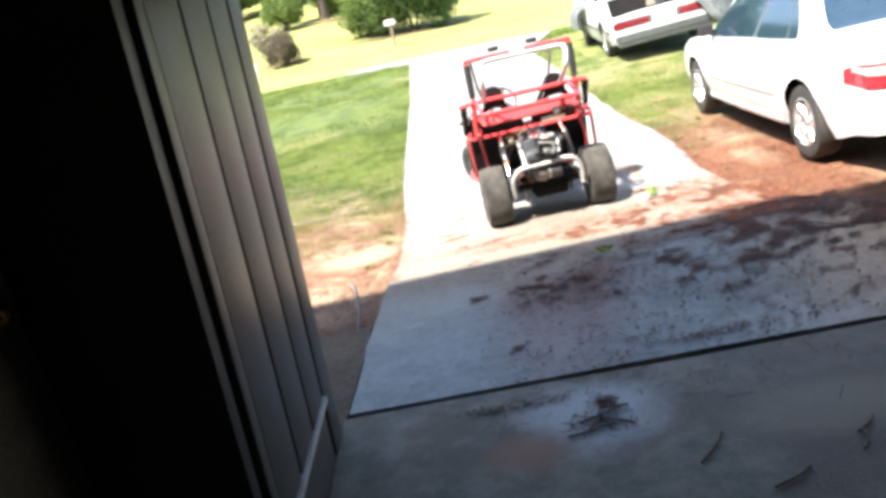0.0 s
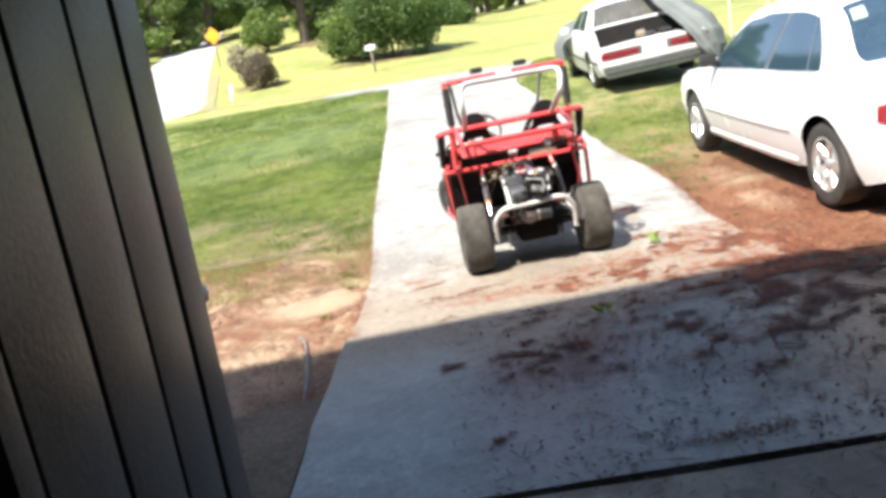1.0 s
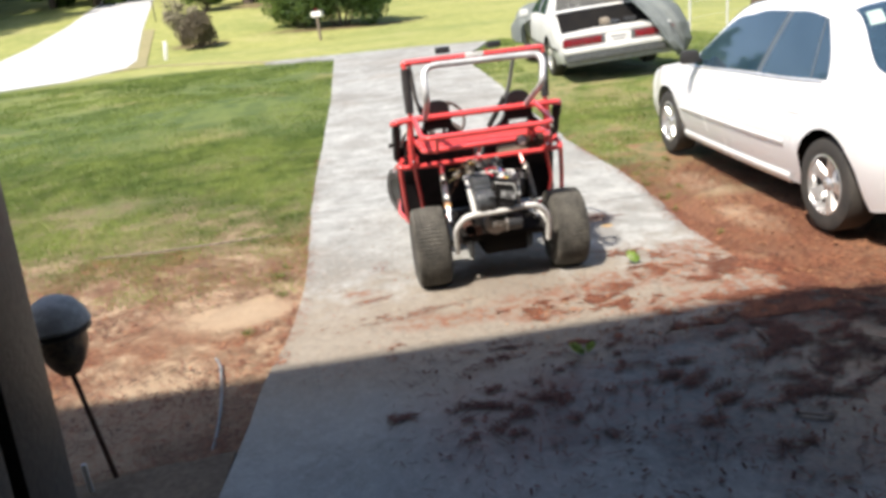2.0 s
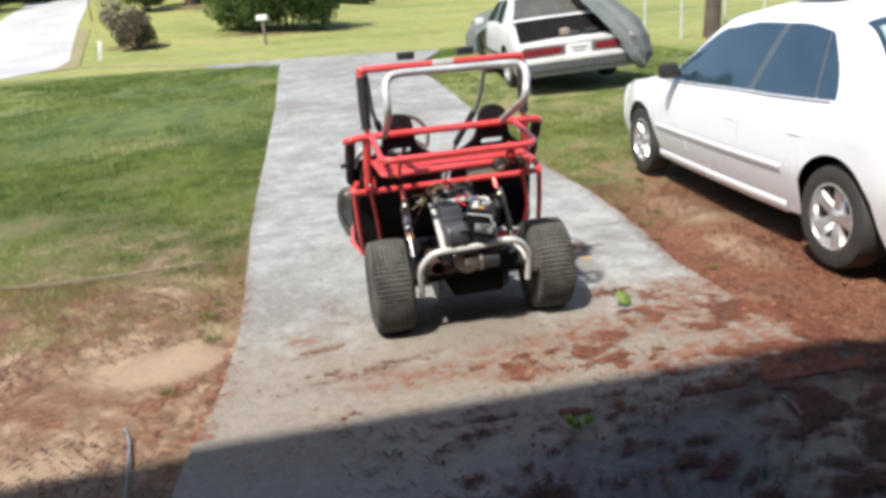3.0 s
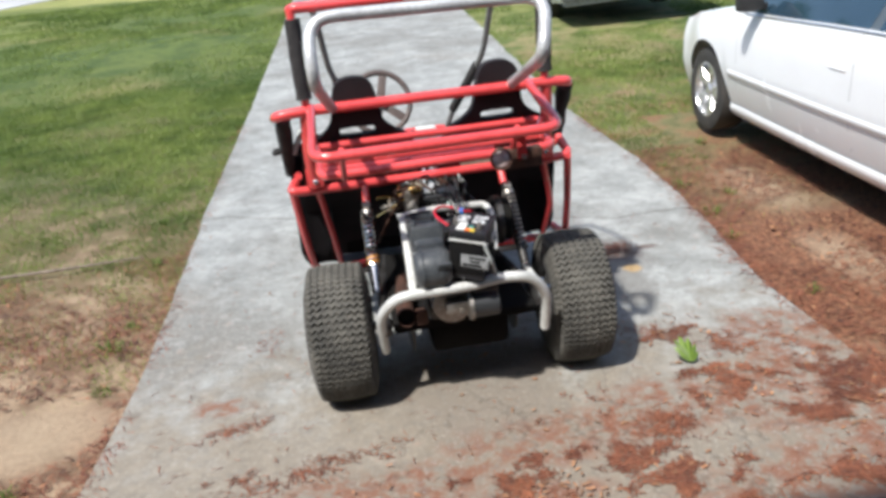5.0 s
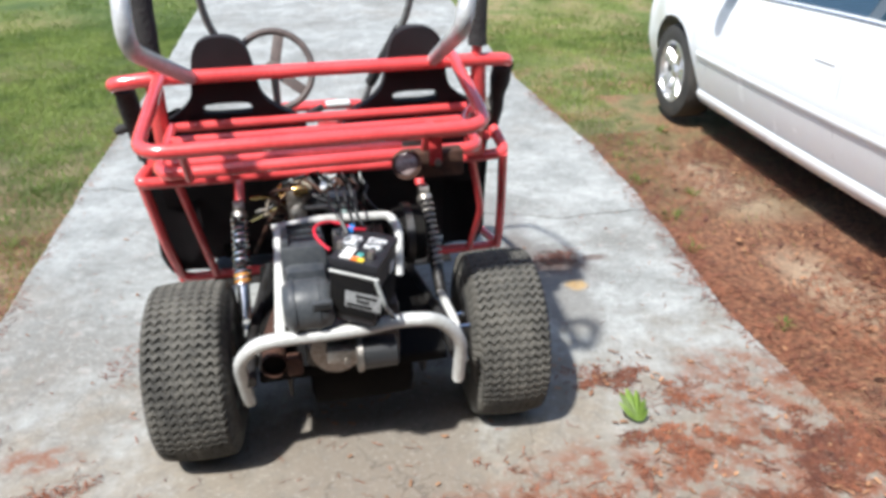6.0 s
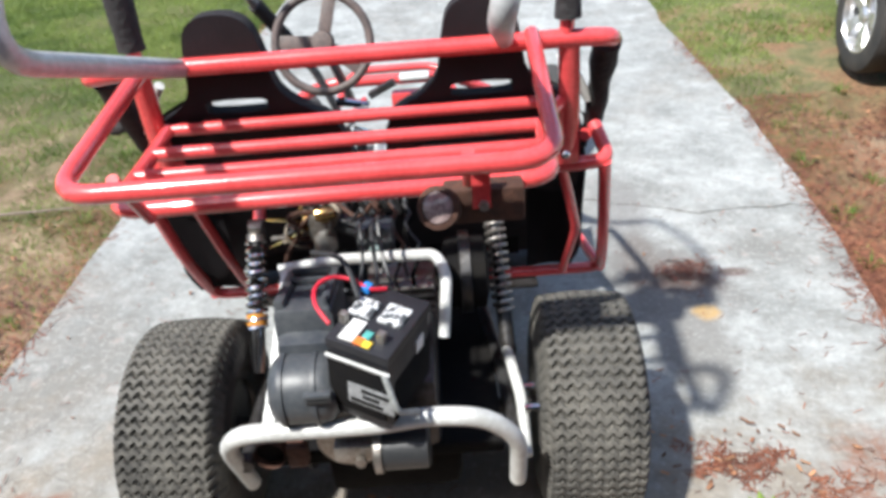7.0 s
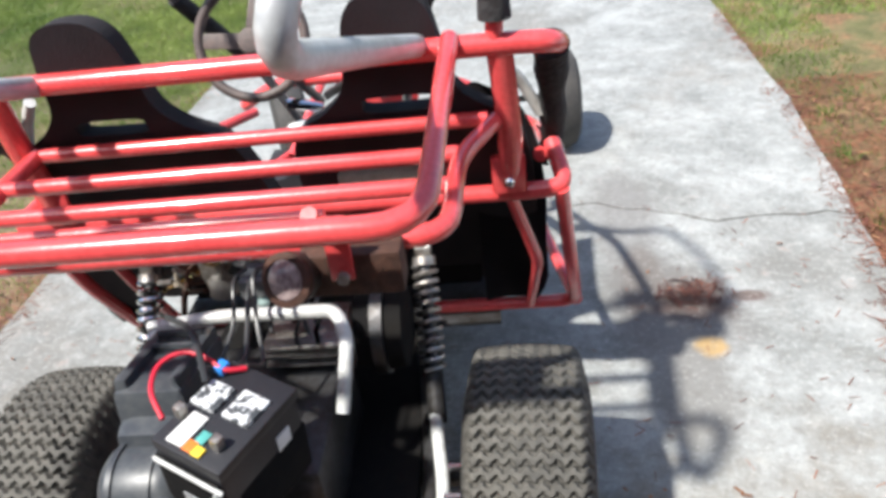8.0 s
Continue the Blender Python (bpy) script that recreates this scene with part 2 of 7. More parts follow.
def spot(nt, x, y, cx, cy, rx, ry, wob, soft=0.35):
    """A soft-edged patch round (cx, cy), its rim broken by the noise wob."""
    dx = calc(nt, "DIVIDE", calc(nt, "SUBTRACT", x, cx), rx)
    dy = calc(nt, "DIVIDE", calc(nt, "SUBTRACT", y, cy), ry)
    d = calc(nt, "SQRT", calc(nt, "ADD", calc(nt, "MULTIPLY", dx, dx), calc(nt, "MULTIPLY", dy, dy)), 0)
    d = calc(nt, "ADD", d, calc(nt, "MULTIPLY", calc(nt, "SUBTRACT", wob, 0.5), 1.6))
    return ramp2(nt, d, 1.0 + soft, 1.0 - soft)


def relief(nt, b, height, strength, distance=0.02):
    bp = nt.nodes.new("ShaderNodeBump")
    bp.inputs["Strength"].default_value, bp.inputs["Distance"].default_value = strength, distance
    nt.links.new(height, bp.inputs["Height"])
    nt.links.new(bp.outputs[0], b.inputs["Normal"])


def ground_material():
    m, nt, b, v, x, y = begin("lawn_and_dirt", 0.9)
    n1, n2, n3 = noise_at(nt, v, 0.55, 8, 0.62), noise_at(nt, v, 2.6, 8, 0.65), noise_at(nt, v, 42, 8, 0.75)
    n4 = noise_at(nt, v, 0.18)
    grass = blend(nt, ramp2(nt, n2, 0.36, 0.64), (0.046, 0.082, 0.016), (0.118, 0.158, 0.036))
    grass = blend(nt, calc(nt, "MULTIPLY", ramp2(nt, noise_at(nt, v, 11, 7, 0.75), 0.45, 0.60), 0.75), grass, (0.048, 0.074, 0.018))
    grass = blend(nt, calc(nt, "MULTIPLY", ramp2(nt, n4, 0.44, 0.62), 0.8), grass, (0.15, 0.175, 0.045))
    grass = blend(nt, calc(nt, "MULTIPLY", ramp2(nt, n1, 0.54, 0.64), 0.7), grass, (0.21, 0.19, 0.075))
    straw = blend(nt, ramp2(nt, n3, 0.42, 0.60), (0.09, 0.04, 0.022), (0.29, 0.13, 0.068))
    dirt = blend(nt, ramp2(nt, n2, 0.35, 0.65), (0.17, 0.10, 0.062), (0.31, 0.195, 0.125))
    dry = blend(nt, ramp2(nt, noise_at(nt, v, 7, 7, 0.7), 0.38, 0.62), (0.175, 0.112, 0.07), (0.36, 0.26, 0.172))
    bare = blend(nt, ramp2(nt, calc(nt, "SUBTRACT", n1, calc(nt, "MULTIPLY", ramp2(nt, x, -0.2, 0.2), 0.07)), 0.42, 0.58), straw, dirt)
    bare = blend(nt, calc(nt, "MULTIPLY", ramp2(nt, x, 0.2, -0.2), ramp2(nt, n2, 0.40, 0.56)), bare, dry)
    wob = calc(nt, "MULTIPLY", calc(nt, "SUBTRACT", n1, 0.5), 3.2)
    wob2 = calc(nt, "MULTIPLY", calc(nt, "SUBTRACT", n2, 0.5), 1.8)
    # left of the drive: bare near the house, lawn further out
    left = ramp2(nt, calc(nt, "ADD", calc(nt, "ADD", y, wob), wob2), 0.8, 2.4)
    # right of the drive: straw under and beside the parked car
    right = ramp2(nt, calc(nt, "ADD", calc(nt, "ADD", y, wob), wob2), 0.9, 2.5)
    side = ramp2(nt, x, -0.2, 0.2)
    lawn = calc(nt, "ADD", calc(nt, "MULTIPLY", left, calc(nt, "SUBTRACT", 1.0, side)), calc(nt, "MULTIPLY", right, side))
    # worn patches in the lawn
    worn = calc(nt, "MULTIPLY", ramp2(nt, n2, 0.46, 0.58), ramp2(nt, y, 9.0, 2.5))
    lawn = calc(nt, "MULTIPLY", lawn, calc(nt, "SUBTRACT", 1.0, calc(nt, "MULTIPLY", worn, 0.8)))
    tired = blend(nt, ramp2(nt, n3, 0.4, 0.6), (0.095, 0.07, 0.038), (0.18, 0.135, 0.078))
    grass = blend(nt, calc(nt, "MULTIPLY", ramp2(nt, calc(nt, "ADD", y, calc(nt, "MULTIPLY", n2, -3.0)), 5.0, 0.5), 0.6), grass, tired)
    dryish = calc(nt, "MULTIPLY", ramp2(nt, x, 0.2, 0.6), ramp2(nt, y, 11.0, 6.0))
    grass = blend(nt, calc(nt, "MULTIPLY", dryish, ramp2(nt, n2, 0.42, 0.6)), grass, (0.25, 0.225, 0.11))
    near = blend(nt, ramp2(nt, y, 1.5, 4.0), bare, tired)
    col = blend(nt, lawn, blend(nt, ramp2(nt, x, 0.2, -0.2), bare, near), grass)
    sand = (0.38, 0.29, 0.20)
    for cx, cy, rx, ry in ((-1.55, 0.05, 0.30, 0.2), (1.95, 1.6, 0.16, 0.35), (1.85, 0.5, 0.14, 0.3), (-1.9, -1.0, 0.4, 0.35)):
        col = blend(nt, calc(nt, "MULTIPLY", spot(nt, x, y, cx, cy, rx, ry, n2, 0.6), calc(nt, "ADD", 0.25, calc(nt, "MULTIPLY", n3, 1.0))), col, sand)
    # paler rough grass past the track, and on the rise to the right
    beyond = calc(nt, "ADD", calc(nt, "ADD", y, calc(nt, "MULTIPLY", calc(nt, "MINIMUM", x, 0.0), 0.307)), calc(nt, "MULTIPLY", wob2, 0.35))
    far = calc(nt, "ADD", calc(nt, "MULTIPLY", ramp2(nt, beyond, 16.5, 17.3), calc(nt, "SUBTRACT", 1.0, side)), calc(nt, "MULTIPLY", ramp2(nt, beyond, 6.0, 15.0), side))
    rough = blend(nt, ramp2(nt, n2, 0.35, 0.65), (0.205, 0.23, 0.062), (0.33, 0.325, 0.11))
    rough = blend(nt, calc(nt, "MULTIPLY", ramp2(nt, noise_at(nt, v, 0.10, 6, 0.7), 0.45, 0.62), 0.75), rough, (0.15, 0.19, 0.05))
    rough = blend(nt, calc(nt, "MULTIPLY", ramp2(nt, noise_at(nt, v, 0.3, 7, 0.7), 0.53, 0.66), 0.6), rough, (0.36, 0.33, 0.15))
    col = blend(nt, calc(nt, "MULTIPLY", far, 0.88), col, rough)
    for cx, cy, rx, ry in ((-1.2, 34.4, 3.4, 1.0), (-7.9, 32.6, 1.3, 0.8), (-6.0, 47.5, 3.0, 1.4)):
        col = blend(nt, calc(nt, "MULTIPLY", spot(nt, x, y, cx, cy, rx, ry, n2, 0.5), 0.85), col, (0.10, 0.062, 0.036))
    nt.links.new(col, b.inputs["Base Color"])
    relief(nt, b, n3, 0.6, 0.02)
    return m


def drive_material():
    m, nt, b, v, x, y = begin("weathered_concrete", 0.85)
    n1, n2, n3, n4 = noise_at(nt, v, 0.8, 8, 0.7), noise_at(nt, v, 3.7, 8, 0.72), noise_at(nt, v, 55, 6, 0.7), noise_at(nt, v, 16, 6, 0.7)
    col = blend(nt, ramp2(nt, n2, 0.32, 0.68), (0.19, 0.198, 0.192), (0.365, 0.375, 0.368))
    col = blend(nt, calc(nt, "MULTIPLY", ramp2(nt, n1, 0.46, 0.62), 0.8), col, (0.165, 0.162, 0.15))
    col = blend(nt, calc(nt, "MULTIPLY", ramp2(nt, noise_at(nt, v, 0.45, 7, 0.7), 0.52, 0.64), 0.5), col, (0.20, 0.165, 0.13))
    col = blend(nt, calc(nt, "MULTIPLY", ramp2(nt, n3, 0.52, 0.66), 0.32), col, (0.52, 0.525, 0.51))
    col = blend(nt, calc(nt, "MULTIPLY", ramp2(nt, noise_at(nt, v, 95, 5, 0.75), 0.52, 0.64), 0.35), col, (0.17, 0.17, 0.165))
    col = blend(nt, calc(nt, "MULTIPLY", ramp2(nt, n4, 0.5, 0.72), 0.35), col, (0.50, 0.505, 0.49))
    # damp mask from the eave's shadow edge inwards; it darkens the shade too
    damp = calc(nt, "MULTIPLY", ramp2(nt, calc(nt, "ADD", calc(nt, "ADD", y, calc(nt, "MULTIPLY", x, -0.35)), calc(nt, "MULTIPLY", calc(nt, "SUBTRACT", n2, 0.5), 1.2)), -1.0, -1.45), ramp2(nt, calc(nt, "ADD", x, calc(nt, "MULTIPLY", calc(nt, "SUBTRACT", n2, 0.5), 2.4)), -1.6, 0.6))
    # litter-stained damp belt, also painting the eave's shade darker, fading further in
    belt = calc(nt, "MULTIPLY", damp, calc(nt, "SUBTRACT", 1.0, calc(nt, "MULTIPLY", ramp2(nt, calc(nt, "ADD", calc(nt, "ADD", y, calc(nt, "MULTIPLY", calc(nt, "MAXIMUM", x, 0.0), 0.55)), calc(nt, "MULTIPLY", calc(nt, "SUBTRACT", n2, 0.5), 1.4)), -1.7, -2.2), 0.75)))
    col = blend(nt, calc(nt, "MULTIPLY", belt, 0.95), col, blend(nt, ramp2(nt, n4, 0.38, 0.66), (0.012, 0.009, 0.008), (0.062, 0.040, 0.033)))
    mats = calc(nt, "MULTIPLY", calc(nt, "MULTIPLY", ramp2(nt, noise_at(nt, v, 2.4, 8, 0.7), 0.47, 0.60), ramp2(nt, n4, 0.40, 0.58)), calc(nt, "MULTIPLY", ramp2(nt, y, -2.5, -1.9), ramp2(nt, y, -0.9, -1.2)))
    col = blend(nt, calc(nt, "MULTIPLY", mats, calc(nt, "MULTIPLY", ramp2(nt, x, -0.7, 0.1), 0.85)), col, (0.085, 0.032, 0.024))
    # thin film of tan soil over the end near the house
    soil = calc(nt, "MULTIPLY", ramp2(nt, calc(nt, "ADD", y, calc(nt, "MULTIPLY", calc(nt, "SUBTRACT", n2, 0.5), 2.2)), 0.55, -0.35), ramp2(nt, y, -2.2, -1.2))
    col = blend(nt, calc(nt, "MULTIPLY", soil, calc(nt, "SUBTRACT", 0.82, calc(nt, "MULTIPLY", belt, 0.78))), col, blend(nt, n4, (0.14, 0.11, 0.082), (0.325, 0.276, 0.213)))
    rusty = calc(nt, "MULTIPLY", ramp2(nt, n4, 0.58, 0.7), ramp2(nt, n1, 0.45, 0.6))
    col = blend(nt, calc(nt, "MULTIPLY", rusty, 0.35), col, (0.30, 0.17, 0.13))
    for cx, cy, rx, ry in ((-0.35, -0.55, 0.35, 0.10), (0.2, -0.42, 0.3, 0.13), (0.6, -0.35, 0.25, 0.14), (1.05, -0.4, 0.3, 0.2), (1.15, -0.05, 0.2, 0.2), (-0.85, 0.0, 0.1, 0.05), (0.9, -0.75, 0.42, 0.13), (0.12, -0.68, 0.2, 0.07), (1.3, -0.55, 0.25, 0.2)):
        col = blend(nt, calc(nt, "MULTIPLY", calc(nt, "MULTIPLY", spot(nt, x, y, cx, cy, rx, ry, n2), ramp2(nt, n4, 0.40, 0.58)), 0.85), col, (0.19, 0.075, 0.042))
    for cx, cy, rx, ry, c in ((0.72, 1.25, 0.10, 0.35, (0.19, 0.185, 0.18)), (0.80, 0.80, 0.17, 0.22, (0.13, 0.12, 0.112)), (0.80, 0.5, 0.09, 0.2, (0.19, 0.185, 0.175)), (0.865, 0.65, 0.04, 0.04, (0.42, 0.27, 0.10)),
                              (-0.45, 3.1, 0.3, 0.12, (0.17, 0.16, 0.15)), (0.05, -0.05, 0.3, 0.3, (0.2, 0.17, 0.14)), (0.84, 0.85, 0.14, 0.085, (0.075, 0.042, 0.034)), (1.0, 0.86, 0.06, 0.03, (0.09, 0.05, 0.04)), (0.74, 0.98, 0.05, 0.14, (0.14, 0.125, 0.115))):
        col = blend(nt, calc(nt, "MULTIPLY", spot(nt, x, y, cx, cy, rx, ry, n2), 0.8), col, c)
    # hairline cracks in the older end of the slab
    bent = nt.nodes.new("ShaderNodeVectorMath")
    wave = nt.nodes.new("ShaderNodeTexNoise")
    wave.inputs["Scale"].default_value, wave.inputs["Detail"].default_value = 2.5, 5
    nt.links.new(v, wave.inputs["Vector"])
    nt.links.new(v, bent.inputs[0])
    nt.links.new(wave.outputs["Color"], bent.inputs[1])
    cells = nt.nodes.new("ShaderNodeTexVoronoi")
    cells.feature = "DISTANCE_TO_EDGE"
    cells.inputs["Scale"].default_value = 1.7
    nt.links.new(bent.outputs[0], cells.inputs["Vector"])
    hair = calc(nt, "MULTIPLY", ramp2(nt, cells.outputs["Distance"], 0.011, 0.003), calc(nt, "MULTIPLY", ramp2(nt, n1, 0.44, 0.56), ramp2(nt, y, 0.9, 0.0)))
    col = blend(nt, calc(nt, "MULTIPLY", hair, 0.4), col, (0.06, 0.045, 0.036))
    # grit and fine pitting over the whole surface
    col = blend(nt, calc(nt, "MULTIPLY", ramp2(nt, noise_at(nt, v, 26, 6, 0.75), 0.48, 0.64), calc(nt, "MULTIPLY", calc(nt, "SUBTRACT", 1.0, belt), 0.40)), col, (0.15, 0.14, 0.128))
    col = blend(nt, calc(nt, "MULTIPLY", ramp2(nt, noise_at(nt, v, 70, 5, 0.75), 0.54, 0.68), calc(nt, "MULTIPLY", calc(nt, "SUBTRACT", 1.0, belt), 0.3)), col, (0.60, 0.595, 0.57))
    nt.links.new(col, b.inputs["Base Color"])
    relief(nt, b, calc(nt, "ADD", n3, n4), 0.25, 0.006)
    rg = calc(nt, "SUBTRACT", 0.85, calc(nt, "MULTIPLY", ramp2(nt, calc(nt, "ADD", y, calc(nt, "MULTIPLY", calc(nt, "SUBTRACT", n2, 0.5), 1.0)), -0.95, -1.4), 0.56))
    nt.links.new(rg, b.inputs["Roughness"])
    b.inputs["Specular IOR Level"].default_value = 0.46
    return m


def floor_material():
    m, nt, b, v, x, y = begin("stained_garage_concrete", 0.55)
    n1, n2, n3 = noise_at(nt, v, 1.1, 8, 0.7), noise_at(nt, v, 5, 8, 0.7), noise_at(nt, v, 60, 5, 0.7)
    col = blend(nt, ramp2(nt, n2, 0.35, 0.65), (0.13, 0.12, 0.09), (0.30, 0.265, 0.21))
    col = blend(nt, calc(nt, "MULTIPLY", ramp2(nt, n1, 0.48, 0.6), 0.8), col, (0.15, 0.10, 0.065))
    col = blend(nt, calc(nt, "MULTIPLY", ramp2(nt, calc(nt, "ADD", x, n1), 0.5, 1.0), 0.6), col, (0.10, 0.08, 0.072))
    # pale bluish sheen round the twigs, painted into the floor colour
    col = blend(nt, calc(nt, "MULTIPLY", spot(nt, x, y, -0.30, -2.98, 0.27, 0.24, n1, 0.5), 0.95), col, (0.62, 0.64, 0.66))
    col = blend(nt, calc(nt, "MULTIPLY", spot(nt, x, y, -0.62, -3.17, 0.15, 0.12, n2, 0.6), 0.8), col, (0.36, 0.17, 0.09))
    col = blend(nt, calc(nt, "MULTIPLY", spot(nt, x, y, 0.5, -3.25, 0.30, 0.16, n2, 0.5), 0.6), col, (0.33, 0.27, 0.2))
    col = blend(nt, calc(nt, "MULTIPLY", ramp2(nt, n3, 0.55, 0.7), 0.5), col, (0.08, 0.07, 0.06))
    nt.links.new(col, b.inputs["Base Color"])
    relief(nt, b, calc(nt, "ADD", n3, n2), 0.4, 0.008)
    return m


M["ground"], M["drive"], M["floor_stained"] = ground_material(), drive_material(), floor_material()

# ---- mesh helpers ----


def mesh_of(bm, name, material, smooth=True):
    me = bpy.data.meshes.new(name)
    bm.normal_update()
    bm.to_mesh(me)
    bm.free()
    if smooth:
        me.polygons.foreach_set("use_smooth", [True] * len(me.polygons))
        me.set_sharp_from_angle(angle=radians(38))
    me.materials.append(material)
    return me


def part(name, bm, material, parent=None, label="", smooth=True):
    ob = new(name, mesh_of(bm, name, M[material], smooth))
    ob.parent = parent
    return tagged(ob, label) if label else ob


def thing(name, label, category, place=None, group="", kind=""):
    ob = new(name)
    ob.empty_display_size = 0.1
    if place is not None:
        ob.matrix_world = place
    return tagged(ob, label, category, group, kind)


def box(bm, cx, cy, cz, sx, sy, sz, m=None, bevel=0.0):
    r = bmesh.ops.create_cube(bm, size=1.0)
    vs = r["verts"]
    bmesh.ops.scale(bm, vec=(sx, sy, sz), verts=vs)
    if bevel:
        es = list({e for v in vs for e in v.link_edges})
        g = bmesh.ops.bevel(bm, geom=es, offset=bevel, segments=2, affect="EDGES", profile=0.6)
        vs = list({v for f in g["faces"] for v in f.verts} | {v for v in vs if v.is_valid})
    bmesh.ops.transform(bm, matrix=Matrix.Translation((cx, cy, cz)) @ (m or Matrix()), verts=vs)
    return bm


def rounded(pts, fillet):
    """The polyline with its inner corners rounded off."""
    pts = [Vector(p) for p in pts]
    out = [pts[0]]
    for a, b, c in zip(pts, pts[1:], pts[2:]):
        u, w = a - b, c - b
        d = min(fillet, u.length * 0.48, w.length * 0.48)
        p, q = b + u.normalized() * d, b + w.normalized() * d
        for i in range(6):
            t = i / 5
            out.append(p * (1 - t) ** 2 + b * 2 * t * (1 - t) + q * t * t)
    out.append(pts[-1])
    return out


def tube(pts, r, fillet=0.0, n=12, bm=None, cap=True, radii=None):
    bm = bm or bmesh.new()
    pts = rounded(pts, fillet) if fillet else [Vector(p) for p in pts]
    rings, up = [], None
    for i, p in enumerate(pts):
        d = (pts[min(i + 1, len(pts) - 1)] - pts[max(i - 1, 0)]).normalized()
        if up is None:
            up = d.orthogonal().normalized()
        up = (up - d * up.dot(d)).normalized()
        side = d.cross(up)
        rr = radii[i] if radii else r
        rings.append([bm.verts.new(p + (up * math.cos(a) + side * math.sin(a)) * rr) for a in (2 * math.pi * k / n for k in range(n))])
    for a, b in zip(rings, rings[1:]):
        for k in range(n):
            bm.faces.new((a[k], a[(k + 1) % n], b[(k + 1) % n], b[k]))
    if cap:
        bm.faces.new(rings[0][::-1])
        bm.faces.new(rings[-1])
    return bm


def lathe(profile, n=32, m=None, bm=None, closed=False, caps=True):
    """Turns (radius, along) pairs about the x axis."""
    bm = bm or bmesh.new()
    rings = []
    for r, h in profile:
        ring = [bm.verts.new(Vector((h, r * math.cos(2 * math.pi * k / n), r * math.sin(2 * math.pi * k / n)))) for k in range(n)]
        rings.append(ring)
    pairs = list(zip(rings, rings[1:])) + ([(rings[-1], rings[0])] if closed else [])
    for a, b in pairs:
        for k in range(n):
            bm.faces.new((a[k], a[(k + 1) % n], b[(k + 1) % n], b[k]))
    if not closed and caps:
        for ring in (rings[0], rings[-1][::-1]):
            bm.faces.new(ring)
    if m is not None:
        bmesh.ops.transform(bm, matrix=m, verts=[v for ring in rings for v in ring])
    bmesh.ops.recalc_face_normals(bm, faces=bm.faces)
    return bm


def grid(f, nu, nv, bm=None):
    """A sheet through f(i / nu, j / nv)."""
    bm = bm or bmesh.new()
    vs = [[bm.verts.new(f(i / nu, j / nv)) for j in range(nv + 1)] for i in range(nu + 1)]
    for i in range(nu):
        for j in range(nv):
            bm.faces.new((vs[i][j], vs[i + 1][j], vs[i + 1][j + 1], vs[i][j + 1]))
    return bm


def raw(name, verts, faces, material, label="", category="", kind="", group="", parent=None):
    me = bpy.data.meshes.new(name)
    me.from_pydata(verts, [], faces)
    me.materials.append(M[material])
    ob = new(name, me)
    ob.parent = parent
    return tagged(ob, label, category, group, kind)


# ---- ground ----


def clamp01(a):
    return max(0.0, min(1.0, a))


RISE = [(3.5, 0.0), (4.5, 0.035), (7.5, 0.215), (9.0, 0.285), (11.0, 0.35), (15.7, 0.48), (30.0, 0.65)]


def land(x, y):
    """Height of the ground: level at the house, rising along the drive, a hill beyond the street."""
    slope = 0.02 + 0.03 * clamp01((8 - x) / 8) + 0.045 * clamp01(-x / 7)
    rise = 0.65 + 0.025 * max(0.0, y - 30)
    for (y0, z0), (y1, z1) in zip(RISE, RISE[1:]):
        if y < y1:
            rise = z0 + (z1 - z0) * clamp01((y - y0) / (y1 - y0))
            break
    return rise + slope * max(0.0, min(y, 95) - 30)


def ground():
    xs = [-300, -160, -90, -60] + list(np.arange(-40, -8, 2.0)) + list(np.arange(-8, 12, 0.5)) + list(np.arange(12, 40, 2.0)) + [40, 60, 90, 160, 300]
    ys = [-300, -120, -40, -14, -9, -6] + list(np.arange(-4, 14, 0.5)) + list(np.arange(14, 60, 2.0)) + [60, 64, 70, 80, 95, 130, 200, 300]
    verts, faces = [], []
    for y in ys:
        for x in xs:
            near = -8 < x < 12 and -4 < y < 30
            dz = noise.noise((x * 1.3, y * 1.3, 0)) * 0.018 if near else 0
            verts.append((x, y, land(x, y) - 0.045 + dz))
    w = len(xs)
    for j in range(len(ys) - 1):
        for i in range(w - 1):
            faces.append((j * w + i, j * w + i + 1, j * w + w + i + 1, j * w + w + i))
    ob = raw("ground", verts, faces, "ground", "patchy green lawn with bare dirt and pine straw", "lawn", "structure")
    ob.data.polygons.foreach_set("use_smooth", [True] * len(ob.data.polygons))


ground()


def edge_at(table, y):
    for (y0, x0), (y1, x1) in zip(table, table[1:]):
        if y0 <= y <= y1:
            return x0 + (x1 - x0) * (y - y0) / (y1 - y0)
    return table[0][1] if y < table[0][0] else table[-1][1]


LEFT_EDGE = [(-2.7, -1.41), (-1.45, -1.345), (-0.8, -1.285), (-0.27, -1.21), (0.5, -1.19), (1.2, -1.22), (2.0, -1.25), (3.5, -1.28), (8.4, -1.22), (16.3, -1.32)]
RIGHT_EDGE = [(-2.7, 4.2), (-1.75, 3.4), (-1.1, 1.75), (-0.75, 1.43), (-0.55, 1.37), (-0.2, 1.335), (0.4, 1.32), (1.0, 1.395), (1.6, 1.465), (2.5, 1.48), (3.7, 1.47), (7.6, 1.50), (11.3, 1.55), (13.5, 1.9), (15.0, 2.42), (16.3, 2.79)]


